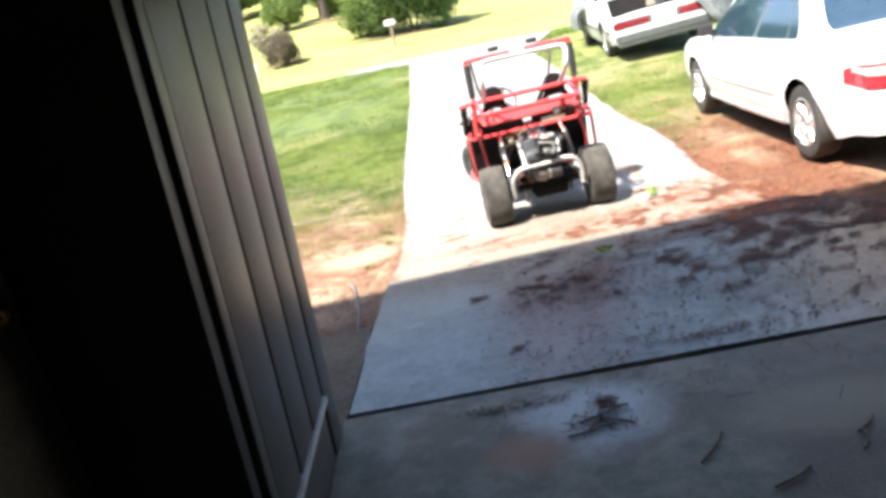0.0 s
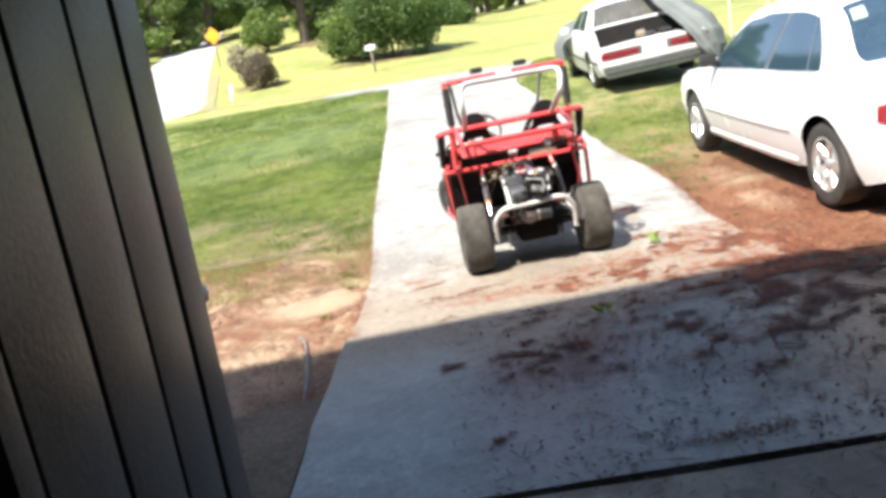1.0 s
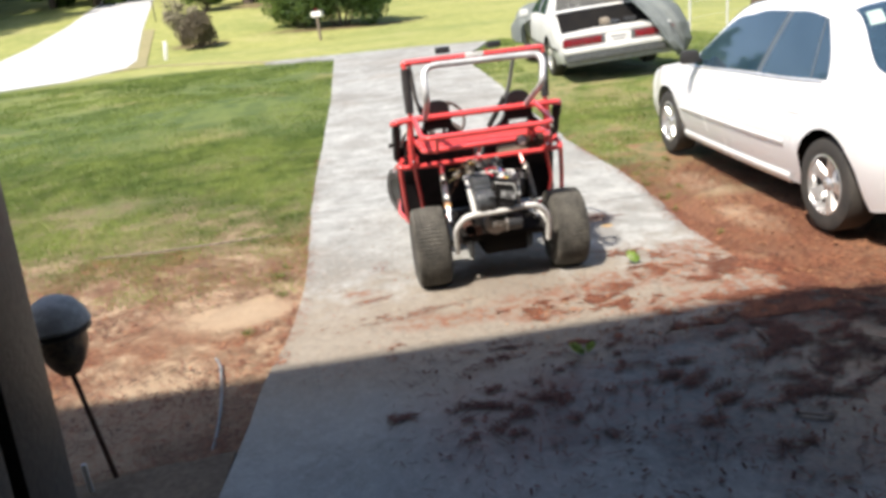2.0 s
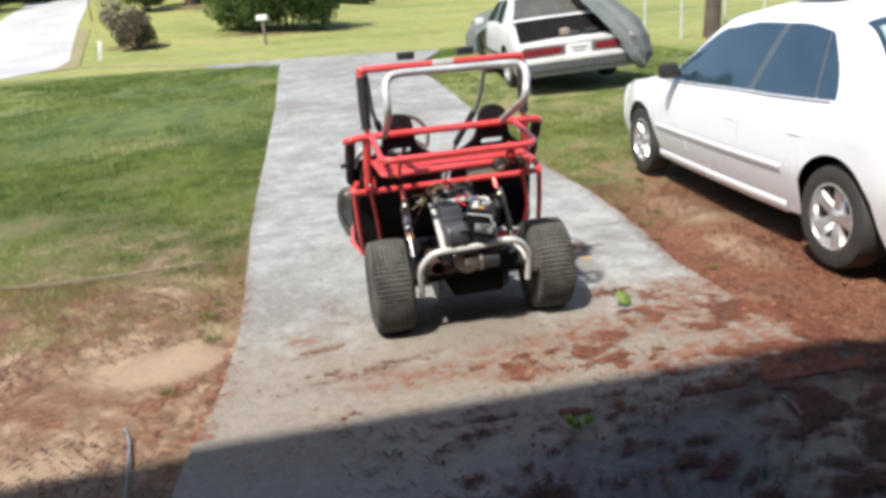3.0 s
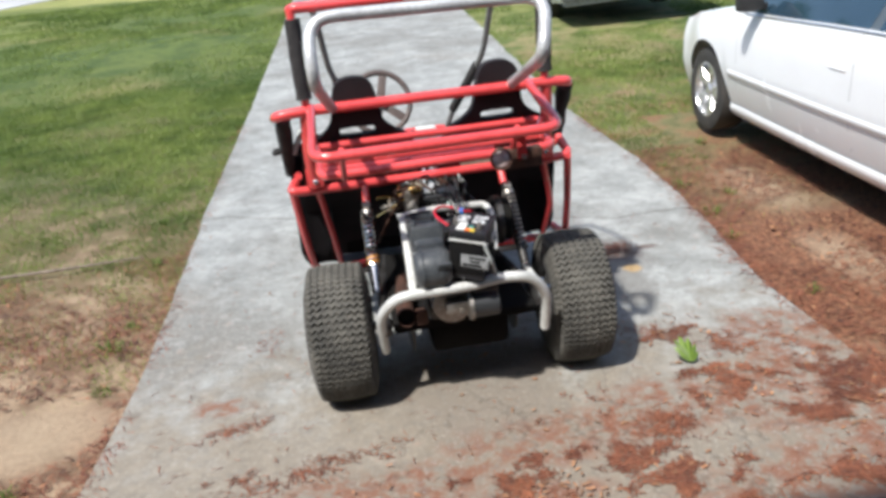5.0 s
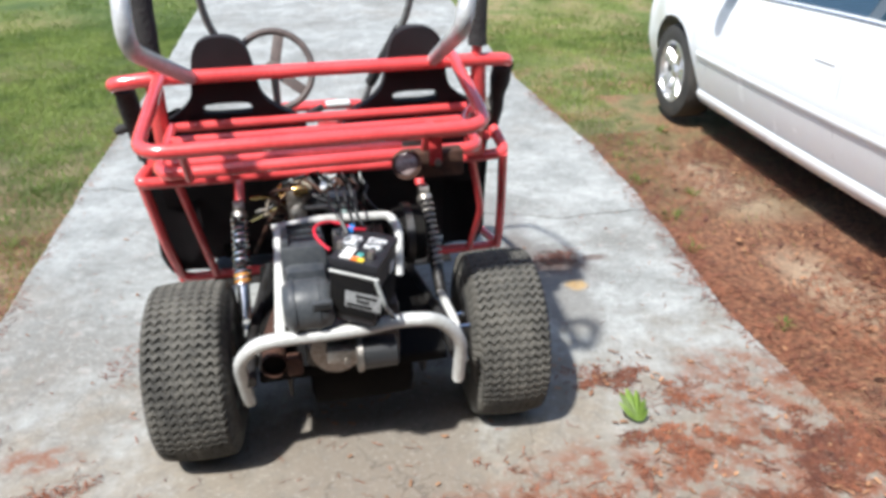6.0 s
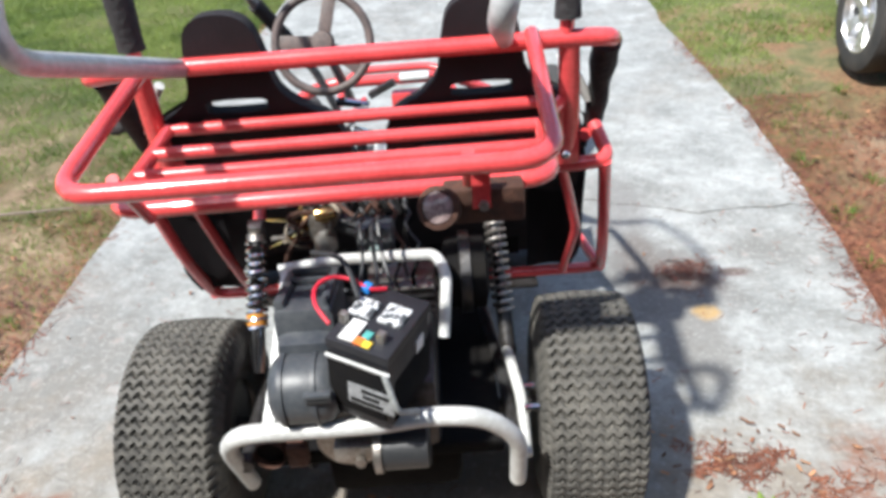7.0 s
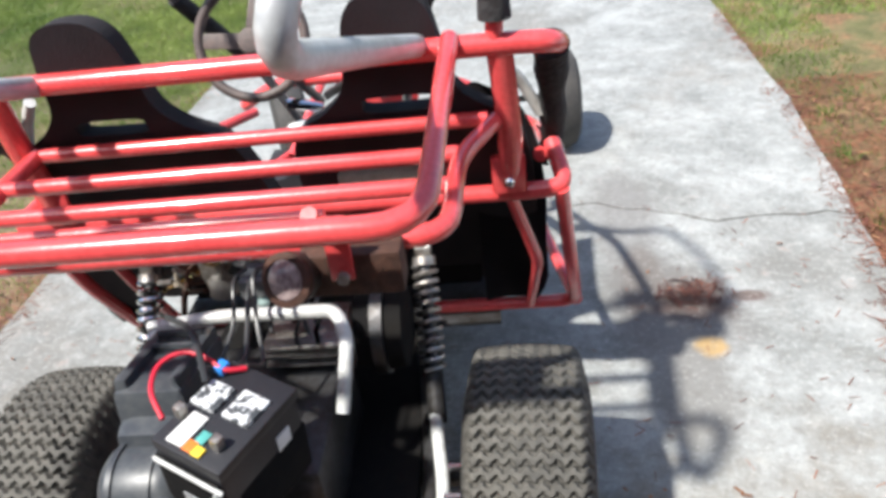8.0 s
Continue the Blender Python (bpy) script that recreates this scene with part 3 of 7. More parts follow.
def slab(name, y_of, label):
    """A drive slab between two lines y_of[0](u), y_of[1](u), u from the left edge to the right one, 9 cm thick with a chipped rim."""
    bm = bmesh.new()
    nu, nv = 70, max(6, int((y_of[1](0.5) - y_of[0](0.5)) / 0.22))

    def at(u, v, drop=0.0):
        y = y_of[0](u) * (1 - v) + y_of[1](u) * v
        xl, xr = edge_at(LEFT_EDGE, y), edge_at(RIGHT_EDGE, y)
        rough_l, rough_r = noise.noise((y * 2.5, 3, 0)) * 0.018, noise.noise((y * 2.5, 9, 0)) * 0.03
        x = xl + rough_l + (xr - xl + rough_r - rough_l) * u
        return Vector((x, y, land(x, y) + noise.noise((x * 0.5, y * 0.5, 5)) * 0.002 - drop))

    grid(lambda a, c: at(a, c), nu, nv, bm)
    for f in (lambda a, c: at(0, a, 0.09 * c), lambda a, c: at(1, 1 - a, 0.09 * c)):
        grid(f, nv, 1, bm)
    for f in (lambda a, c: at(1 - a, 0, 0.09 * c), lambda a, c: at(a, 1, 0.09 * c)):
        grid(f, nu, 1, bm)
    bmesh.ops.remove_doubles(bm, verts=bm.verts, dist=0.0005)
    bmesh.ops.recalc_face_normals(bm, faces=bm.faces)
    return tagged(part(name, bm, "drive"), label, "driveway", kind="structure")


def crack(u, k=0.0):
    x = -1.3 + 2.7 * u
    return 1.61 - 0.36 * x + 0.40 * max(0.0, x - 0.98) + 0.03 * noise.noise((x * 3, k, 0)) + 0.03 * noise.noise((x * 11, k, 4))


def gap(u):
    return 0.004 + 0.010 * abs(noise.noise((u * 9, 2, 0))) + 0.008 * clamp01(0.45 - u) + 0.004 * noise.noise((u * 40, 7, 0))


def joint(u):
    return -2.575 - 0.045 * (u * 5.6)


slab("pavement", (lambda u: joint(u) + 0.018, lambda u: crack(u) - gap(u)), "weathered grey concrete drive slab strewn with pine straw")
slab("pavement", (lambda u: crack(u) + gap(u), lambda u: 8.3), "weathered grey concrete drive slab with cracked edge")
slab("pavement", (lambda u: 8.315, lambda u: 16.3), "weathered grey concrete drive slab on the slope")


def side_pad():
    """A low slab of old concrete against the house, beside the drive."""
    bm = bmesh.new()

    def at(u, v, drop=0.0):
        y = -2.68 + 1.19 * v + 0.03 * noise.noise((u * 4, 1, 0)) * (v > 0.5)
        xr = edge_at(LEFT_EDGE, y) - 0.015
        return Vector((xr - 0.78 * (1 - u), y - 0.10 * (1 - u) * v, -0.018 + 0.004 * noise.noise((u * 3, v * 3, 8)) - drop))

    grid(at, 14, 18, bm)
    grid(lambda a, c: at(a, 1, 0.07 * c), 14, 1, bm)
    grid(lambda a, c: at(0, a, 0.07 * c), 18, 1, bm)
    grid(lambda a, c: at(1, a, 0.07 * c), 18, 1, bm)
    bmesh.ops.remove_doubles(bm, verts=bm.verts, dist=0.0005)
    bmesh.ops.recalc_face_normals(bm, faces=bm.faces)
    tagged(part("pavement", bm, "pad_concrete"), "dirty old concrete pad between drive and house", "pavement", kind="structure")


side_pad()


def seam(line, width, drop, label):
    """Dark dirt lying in the gap between two slabs."""
    bm = bmesh.new()
    grid(lambda a, c: (lambda y: Vector(((lambda l, r: l + (r - l) * a)(edge_at(LEFT_EDGE, y) - 0.005, edge_at(RIGHT_EDGE, y) + 0.005), y + width * (c - 0.5), land(0, y) - drop)))(line(a)), 60, 1, bm)
    bmesh.ops.recalc_face_normals(bm, faces=bm.faces)
    if sum(f.normal.z for f in bm.faces) < 0:
        bmesh.ops.reverse_faces(bm, faces=bm.faces)
    tagged(part("seam", bm, "crack_dirt"), label, "seam", kind="structure")


seam(lambda u: crack(u), 0.06, 0.010, "dark dirt in the crack across the drive")
seam(lambda u: joint(u) - 0.004, 0.05, 0.03, "dark dirt in the joint before the garage")


def strip(name, pairs, material, lift, label, category, n=6, m=6):
    bm = bmesh.new()
    rows = []
    for (a, b), (c, d) in zip(pairs, pairs[1:]):
        for i in range(n):
            t = i / n
            rows.append((Vector(a).lerp(Vector(c), t), Vector(b).lerp(Vector(d), t)))
    rows.append((Vector(pairs[-1][0]), Vector(pairs[-1][1])))
    vs = []
    for a, b in rows:
        row = []
        for j in range(m + 1):
            p = a.lerp(b, j / m)
            row.append(bm.verts.new((p.x, p.y, land(p.x, p.y) + lift)))
        vs.append(row)
    for r0, r1 in zip(vs, vs[1:]):
        for j in range(m):
            bm.faces.new((r0[j], r0[j + 1], r1[j + 1], r1[j]))
    bmesh.ops.recalc_face_normals(bm, faces=bm.faces)
    if sum(f.normal.z for f in bm.faces) < 0:
        bmesh.ops.reverse_faces(bm, faces=bm.faces)
    rim = [e for e in bm.edges if e.is_boundary]
    res = bmesh.ops.extrude_edge_only(bm, edges=rim)
    bmesh.ops.translate(bm, vec=(0, 0, -0.14), verts=[g for g in res["geom"] if isinstance(g, bmesh.types.BMVert)])
    return tagged(part(name, bm, material), label, category, kind="structure")


strip("road", [((-23.5, 78), (-18.8, 76)), ((-20.4, 60), (-15.9, 59)), ((-18.4, 47), (-12.3, 40.3)), ((-17.5, 38), (-10.1, 30)), ((-17.5, 28), (-8.95, 24.2)), ((-19, 22), (-9.6, 20.2)), ((-26, 20), (-15, 16.5)), ((-60, 24), (-60, 12))],
      "asphalt", -0.028, "pale sunlit asphalt road climbing a hill", "road")
strip("path", [((-12.25, 40.4), (-11.6, 40.2)), ((-10.05, 30.0), (-9.6, 29.8)), ((-8.93, 24.3), (-8.2, 24.2)), ((-9.0, 22.6), (-8.3, 23.0))], "path_dirt", -0.012, "sandy shoulder along the road", "path")
strip("path", [((-2.98, 17.85), (-2.8, 18.35)), ((-4.67, 20.06), (-4.59, 20.36)), ((-7.35, 22.9), (-7.27, 23.3)), ((-8.64, 23.2), (-8.67, 24.0))], "path_dirt", -0.015, "thin sandy track beside the lawn", "path")
strip("driveway_apron", [((-1.64, 16.32), (2.79, 16.32)), ((-2.31, 16.72), (1.02, 17.37)), ((-3.33, 17.82), (-3.07, 18.26))], "drive", 0.0, "concrete apron between the drive and the road", "driveway")

# ---- house ----
LEAN = 0.050
EAVE_Z, EAVE_Y = 2.06, -1.92
TURN = Matrix.Translation((-1.3, EAVE_Y, 0)) @ Matrix.Rotation(radians(0.6), 4, "Z") @ Matrix.Translation((1.3, -EAVE_Y, 0))


def garage():
    bm = bmesh.new()
    grid(lambda a, c: Vector((-1.42 - 0.46 * clamp01((0.6 - c) * 8) + (5.2 + 0.46 * clamp01((0.6 - c) * 8)) * a, -8.4 + (8.4 + joint(a) - 0.012 - 0.01) * c, noise.noise((a * 5, c * 6, 2)) * 0.004)), 20, 24, bm)
    grid(lambda a, c: Vector((-1.42 + 5.2 * a, joint(a) - 0.022, -0.09 * c)), 20, 1, bm)
    bmesh.ops.recalc_face_normals(bm, faces=bm.faces)
    floor = part("floor", bm, "floor_stained")
    tagged(floor, "stained dark concrete garage floor", "floor", kind="structure")
    for name, b in (("wall_south", (1.0, -8.5, 1.1, 5.6, 0.14, 2.3)), ("wall_east", (3.86, -5.7, 1.1, 0.14, 5.5, 2.3)),
                    ("wall_west", (-1.90, -6.74, 1.1, 0.14, 3.5, 2.3))):
        tagged(part(name, box(bmesh.new(), *b), "wall", smooth=False), "dim painted board garage wall", "wall", kind="structure")
    tagged(part("ceiling", box(bmesh.new(), 1.0, -5.7, 2.2, 5.6, 5.5, 0.08), "wall", smooth=False), "dim board garage ceiling", "ceiling", kind="structure")
    # house roof over the garage and the rooms beside it
    bm = bmesh.new()
    ya, za, yr, zr = EAVE_Y, EAVE_Z + 0.02, -6.5, 3.6
    for y0, z0, y1, z1 in ((ya, za, yr, zr), (-10.2, za, yr, zr)):
        for k in range(12):
            t0, t1 = k / 12, (k + 1) / 12 + 0.02
            p0, p1 = Vector((0, y0 + (y1 - y0) * t0, z0 + (z1 - z0) * t0 + 0.26)), Vector((0, y0 + (y1 - y0) * t1, z0 + (z1 - z0) * t1 + 0.25))
            vs = [bm.verts.new((x, p.y, p.z + d)) for d in (0, 0.02) for x, p in ((-9, p0), (4.4, p0), (4.4, p1), (-9, p1))]
            for q in ((0, 1, 2, 3), (4, 5, 6, 7), (0, 1, 5, 4), (2, 3, 7, 6), (1, 2, 6, 5), (3, 0, 4, 7)):
                bm.faces.new([vs[i] for i in q])
    bmesh.ops.recalc_face_normals(bm, faces=bm.faces)
    roof_ob = part("roof", bm, "roof", smooth=False)
    roof_ob.matrix_world = TURN
    tagged(roof_ob, "grey shingle house roof", "roof", kind="structure")
    fascia = part("fascia", box(bmesh.new(), -2.3, EAVE_Y - 0.012, EAVE_Z + 0.13, 13.4, 0.024, 0.26), "siding", smooth=False)
    fascia.matrix_world = TURN
    tagged(fascia, "grey painted fascia board under the eave", "fascia", kind="structure")
    soffit = part("soffit", box(bmesh.new(), -2.3, EAVE_Y - 0.25, EAVE_Z + 0.2, 13.4, 0.44, 0.02), "siding", smooth=False)
    soffit.matrix_world = TURN
    tagged(soffit, "grey painted soffit board", "soffit", kind="structure")
    for gx in (-8.9, 4.3):
        bm = bmesh.new()
        vs = [bm.verts.new((gx + dx, y, z)) for dx in (-0.06, 0.06) for y, z in ((-10.1, 2.0), (-2.95, 2.0), (-2.95, 2.32), (-6.5, 3.8), (-10.1, 2.32))]
        for f in ((0, 1, 2, 3, 4), (9, 8, 7, 6, 5), (0, 1, 6, 5), (1, 2, 7, 6), (2, 3, 8, 7), (3, 4, 9, 8), (4, 0, 5, 9)):
            bm.faces.new([vs[i] for i in f])
        bmesh.ops.recalc_face_normals(bm, faces=bm.faces)
        tagged(part("gable", bm, "siding", smooth=False), "grey painted house gable", "wall", kind="structure")
    for name, b in (("wall_rear", (-2.3, -10.0, 1.05, 13.2, 0.14, 2.1)), ("wall_far_west", (-8.9, -6.6, 1.05, 0.14, 6.6, 2.1))):
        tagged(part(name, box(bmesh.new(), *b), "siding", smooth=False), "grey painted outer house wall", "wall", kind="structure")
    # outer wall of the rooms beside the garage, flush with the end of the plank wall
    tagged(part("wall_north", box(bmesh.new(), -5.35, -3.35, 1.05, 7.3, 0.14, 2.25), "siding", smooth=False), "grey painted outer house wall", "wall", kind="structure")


garage()


def plank_wall():
    """The short plank wall at the side of the opening, leaning a little; its planks stand apart by dark grooves."""
    lean = Matrix(((1, 0, LEAN, -1.425), (0, 1, 0, 0), (0, 0, 1, 0), (0, 0, 0, 1)))
    wall = thing("wall_planks", "grey painted vertical plank wall at the garage opening", "wall", kind="structure")

    def piece(name, y0, y1, z0, z1, x0, x1, material, bevel=0.004):
        bm = box(bmesh.new(), (x0 + x1) / 2, (y0 + y1) / 2, (z0 + z1) / 2, x1 - x0, y1 - y0, z1 - z0, bevel=bevel)
        bmesh.ops.transform(bm, matrix=lean, verts=bm.verts)
        return part(name, bm, material, wall)

    piece("backing", -3.84, -2.73, 0.0, 2.05, -0.10, -0.022, "interior", 0)
    widths = [0.085, 0.285, 0.28, 0.26]
    y = -3.845
    for w in widths:
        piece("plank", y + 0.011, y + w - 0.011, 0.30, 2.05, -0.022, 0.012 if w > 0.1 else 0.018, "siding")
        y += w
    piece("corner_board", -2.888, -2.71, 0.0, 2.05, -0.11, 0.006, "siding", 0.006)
    piece("base_board", -3.84, -2.925, 0.0, 0.27, -0.022, 0.002, "siding")
    piece("ledge", -3.85, -2.91, 0.272, 0.298, -0.022, 0.024, "greypaint", 0.004)
    piece("return_board", -3.92, -3.855, 0.0, 2.05, -0.46, 0.0, "trim", 0.004)


plank_wall()


def house_door():
    d = thing("door_1", "scuffed beige-brown flush house door with brass knob, closed", "door", kind="structure")
    part("leaf", box(bmesh.new(), -1.835, -4.40, 1.24, 0.045, 0.98, 2.0, bevel=0.004), "door", d, "scuffed beige-brown door leaf")
    part("knob", lathe([(0.012, 0), (0.012, 0.03), (0.027, 0.04), (0.03, 0.055), (0.022, 0.07), (0.004, 0.074)], 20, Matrix.Translation((-1.812, -4.06, 1.234))), "brass", d, "polished brass knob")
    part("threshold", box(bmesh.new(), -1.80, -4.40, 0.12, 0.16, 1.0, 0.24, bevel=0.006), "trim", d)
    part("jamb", box(bmesh.new(), -1.86, -4.94, 1.13, 0.13, 0.09, 2.26, bevel=0.004), "trim", d)
    part("head", box(bmesh.new(), -1.86, -4.40, 2.265, 0.13, 1.0, 0.05), "trim", d)
    # solid walls of the room behind the door
    tagged(part("wall_inner", box(bmesh.new(), -1.93, -4.2, 1.1, 0.06, 1.9, 2.3), "wall", smooth=False), "dim inner house wall behind the door", "wall", kind="structure")


house_door()

# ---- go-kart ----
KX = 0.014
KART = pose(-0.015, -0.062, 0, 0, 0, 2.7)


def kart_tyre(side):
    """A wide turf tyre, its zigzag tread cut into the mesh, axis along x."""
    R, W, N, na, nv = 0.233, 0.215, 62, 558, 60
    bm = bmesh.new()
    rings = []
    for i in range(na):
        a = 2 * math.pi * i / na
        ring = []
        for j in range(nv + 1):
            v = j / nv * 2 - 1
            x = v * W / 2
            shoulder = max(0.0, abs(v) - 0.80) / 0.20
            r = R - 0.010 * v * v - 0.050 * shoulder ** 2.2
            zig = abs(((v * 4.5) % 1.0) - 0.5) * 2
            ph = (N * i / na + zig * 0.55) % 1.0
            if ph < 0.36 and abs(v) < 0.98:
                r -= 0.012 if abs(v) > 0.40 else 0.008
            ring.append(bm.verts.new((x, r * math.cos(a), r * math.sin(a))))
        rings.append(ring)
    for i in range(na):
        p, q = rings[i], rings[(i + 1) % na]
        for j in range(nv):
            bm.faces.new((p[j], q[j], q[j + 1], p[j + 1]))
    bmesh.ops.recalc_face_normals(bm, faces=bm.faces)
    return bm, R, W


def side_lathe(R, W, sgn):
    pr = [(R - 0.058, W / 2), (R - 0.075, W / 2 + 0.004), (R - 0.10, W / 2), (R - 0.125, W / 2 - 0.02)]
    return lathe([(r, h * sgn) for r, h in pr], 48, caps=False)


def coil(top, bottom, r, turns, wire):
    top, bottom = Vector(top), Vector(bottom)
    ax = bottom - top
    u = ax.orthogonal().normalized()
    w = ax.normalized().cross(u)
    n = int(turns * 14)
    pts = [top + ax * (i / n) + (u * math.cos(2 * math.pi * turns * i / n) + w * math.sin(2 * math.pi * turns * i / n)) * r for i in range(n + 1)]
    return tube(pts, wire, n=6)


def plate(outline, hole, thick, place):
    """An upright plate from an (x, z) outline, with one hole, bent back by place(x, z)."""
    bm = bmesh.new()
    for loop in (outline, hole):
        if not loop:
            continue
        vs = [bm.verts.new((x, 0, z)) for x, z in loop]
        for a, b in zip(vs, vs[1:] + vs[:1]):
            bm.edges.new((a, b))
    bmesh.ops.triangle_fill(bm, edges=bm.edges[:], use_beauty=True)
    res = bmesh.ops.extrude_face_region(bm, geom=bm.faces[:])
    new_v = [g for g in res["geom"] if isinstance(g, bmesh.types.BMVert)]
    bmesh.ops.translate(bm, vec=(0, thick, 0), verts=new_v)
    for v in bm.verts:
        x, z = v.co.x, v.co.z
        v.co = Vector(place(x, z)) + Vector((0, v.co.y, 0))
    bmesh.ops.recalc_face_normals(bm, faces=bm.faces)
    return bm


def smooth_loop(pts, n=5):
    """A closed Catmull-Rom loop through pts."""
    out = []
    k = len(pts)
    for i in range(k):
        p0, p1, p2, p3 = (Vector(pts[(i + d) % k]) for d in (-1, 0, 1, 2))
        for j in range(n):
            t = j / n
            out.append(0.5 * ((2 * p1) + (p2 - p0) * t + (2 * p0 - 5 * p1 + 4 * p2 - p3) * t * t + (3 * p1 - p0 - 3 * p2 + p3) * t ** 3))
    return [(p[0], p[1]) for p in out]


def go_kart():
    k = thing("go_kart", "red two-seat tube-frame go-kart with exposed rear engine, on the drive", "go-kart", KART @ Matrix.Diagonal((0.968, 1.0, 1.0, 1.0)))

    def t(name, pts, r, material="red", fillet=0.03, label="", parent=None, n=12):
        return part(name, tube([(x + KX, y, z) for x, y, z in pts], r, fillet, n), material, parent or k, label)

    # rear frame
    t("top_bar", [(-0.532, 0.345, 0.925), (-0.522, 0.303, 0.938), (-0.44, 0.300, 0.946), (0.44, 0.302, 0.946), (0.505, 0.306, 0.942), (0.520, 0.345, 0.925)], 0.0178)
    t("lower_bar", [(-0.502, 0.42, 0.675), (-0.523, 0.352, 0.662), (-0.45, 0.372, 0.652), (0.46, 0.378, 0.650), (0.532, 0.375, 0.656), (0.512, 0.45, 0.71)], 0.0165)
    t("basket_hoop", [(-0.405, 0.298, 0.955), (-0.415, -0.132, 0.897), (0.330, -0.130, 0.900), (0.350, 0.298, 0.96)], 0.0155, fillet=0.065)
    t("tray_hoop", [(-0.405, 0.335, 0.812), (-0.402, 0.20, 0.810), (-0.402, -0.012, 0.808), (0.345, -0.012, 0.812), (0.352, 0.2, 0.812), (0.415, 0.335, 0.812)], 0.0145, fillet=0.055)
    for y, right in ((0.335, 0.40), (0.213, 0.352), (0.115, 0.352)):
        t("tray_rail", [(-0.398, y - 0.004, 0.812), (right, y + 0.004, 0.812)], 0.0130)
    t("tray_rail", [(-0.398, 0.060, 0.806), (0.165, 0.066, 0.806)], 0.0105)
    for x, y in ((-0.33, -0.075), (0.20, -0.07)):
        t("tray_stay", [(x, y - 0.04, 0.91), (x, y + 0.045, 0.80)], 0.010)
    for s in (-1, 1):
        # flattened rear posts with a bolt plate
        xo = (-0.515, -0.502, -0.485) if s < 0 else (0.522, 0.545, 0.565)
        t("rear_post", [(s * 0.425, 0.31, 0.94), (s * 0.435, 0.345, 0.78), (s * 0.43, 0.372, 0.665)], 0.022)
        bm = box(bmesh.new(), s * 0.428 + KX, 0.352, 0.70, 0.062, 0.012, 0.075, bevel=0.008)
        pl = part("bolt_plate", bm, "red", k)
        part("bolt", lathe([(0.009, 0), (0.009, 0.008), (0.005, 0.012)], 10, Matrix.Translation((s * 0.428 + KX, 0.346, 0.69)) @ Matrix.Rotation(-math.pi / 2, 4, "Z")), "chrome", pl)
        t("side_upright", [(xo[0], 0.372, 0.655), (xo[1], 0.45, 0.45), (xo[2], 0.545, 0.272), (xo[2] - s * 0.09, 0.545, 0.272), (s * 0.2, 0.545, 0.272)], 0.0148, fillet=0.05)
        t("inner_upright", [(s * 0.425, 0.38, 0.652), (xo[2] - s * 0.088, 0.45, 0.45), (xo[2] - s * 0.105, 0.54, 0.275)], 0.0125)
        t("side_rail", [(xo[2], 0.545, 0.272), (s * 0.52, 0.80, 0.27), (s * 0.47, 1.15, 0.27), (s * 0.30, 1.45, 0.27), (s * 0.16, 1.90, 0.30)], 0.0145, fillet=0.08)
        t("shoulder_bar", [(s * 0.49, 0.44, 0.69), (s * 0.52, 0.65, 0.60), (s * 0.51, 0.95, 0.52), (s * 0.33, 1.25, 0.50)], 0.0145, fillet=0.06)
        # padded roll cage
        t("cage_post", [(s * 0.418, 0.302, 0.945), (s * 0.427, 0.303, 1.12), (s * 0.422, 0.305, 1.262)], 0.0145)
        pts = [(s * 0.421 + KX, 0.303 + 0.002 * i / 9, 0.985 + 0.252 * i / 9) for i in range(10)]
        part("foam_pad", tube(pts, 0.026, n=14, radii=[0.0265 + 0.006 * noise.noise((i * 1.7, s, 0)) for i in range(10)]), "foam", k, "torn black foam sleeve")
        pts = [(s * (0.508 + 0.010 * i / 9) + KX, 0.345 + 0.15 * i / 9, 0.925 - 0.235 * i / 9) for i in range(10)]
        part("arm_pad", tube(pts, 0.03, n=14, radii=[0.031 - 0.0013 * i + 0.009 * noise.noise((i * 1.6, s * 3, 2)) for i in range(10)]), "foam", k, "ragged black foam sleeve")
        t("rear_stay", [(s * 0.425, 0.40, 0.885), (s * 0.458, 0.42, 0.845), (s * 0.492, 0.43, 0.775)], 0.0105, "post_white", fillet=0.03, label="short stay wrapped in white tape")
        # a torn flap of the sleeve's cloth hanging at its end
        flap = grid(lambda a, c: Vector((s * (0.500 + 0.055 * (a - 0.3) * (1 - 0.5 * c)) + KX + 0.008 * math.sin(9 * a + 5 * c), 0.475 + 0.02 * c + 0.012 * math.sin(7 * a), 0.735 - 0.085 * c - 0.02 * math.sin(6 * a))), 6, 5)
        bmesh.ops.solidify(flap, geom=flap.faces[:], thickness=0.004)
        part("sleeve_flap", flap, "foam", k)
        t("roof_rail", [(s * 0.422, 0.305, 1.262), (s * 0.39, 0.52, 1.265), (s * 0.345, 0.70, 1.22), (s * 0.318, 0.80, 0.99), (s * 0.195, 1.0, 0.71), (s * 0.13, 1.15, 0.42)], 0.0125, "dull_tube", fillet=0.06)
        pts = [(s * (0.295 - 0.09 * i / 5) + KX, 0.835 + 0.145 * i / 5, 0.94 - 0.20 * i / 5) for i in range(6)]
        part("grip_pad", tube(pts, 0.02, n=12), "foam", k, "black foam sleeve")
    t("cage_top_bar", [(-0.425, 0.35, 1.25), (-0.425, 0.305, 1.268), (0.425, 0.305, 1.268), (0.425, 0.35, 1.25)], 0.017, fillet=0.03)
    t("silver_hoop", [(-0.333, 0.298, 0.945), (-0.378, -0.215, 1.115), (-0.375, -0.13, 1.272), (0.295, -0.13, 1.268), (0.240, -0.265, 1.130), (0.298, 0.298, 0.955)], 0.0175, "silver", fillet=0.08, label="scuffed silver tube hoop")
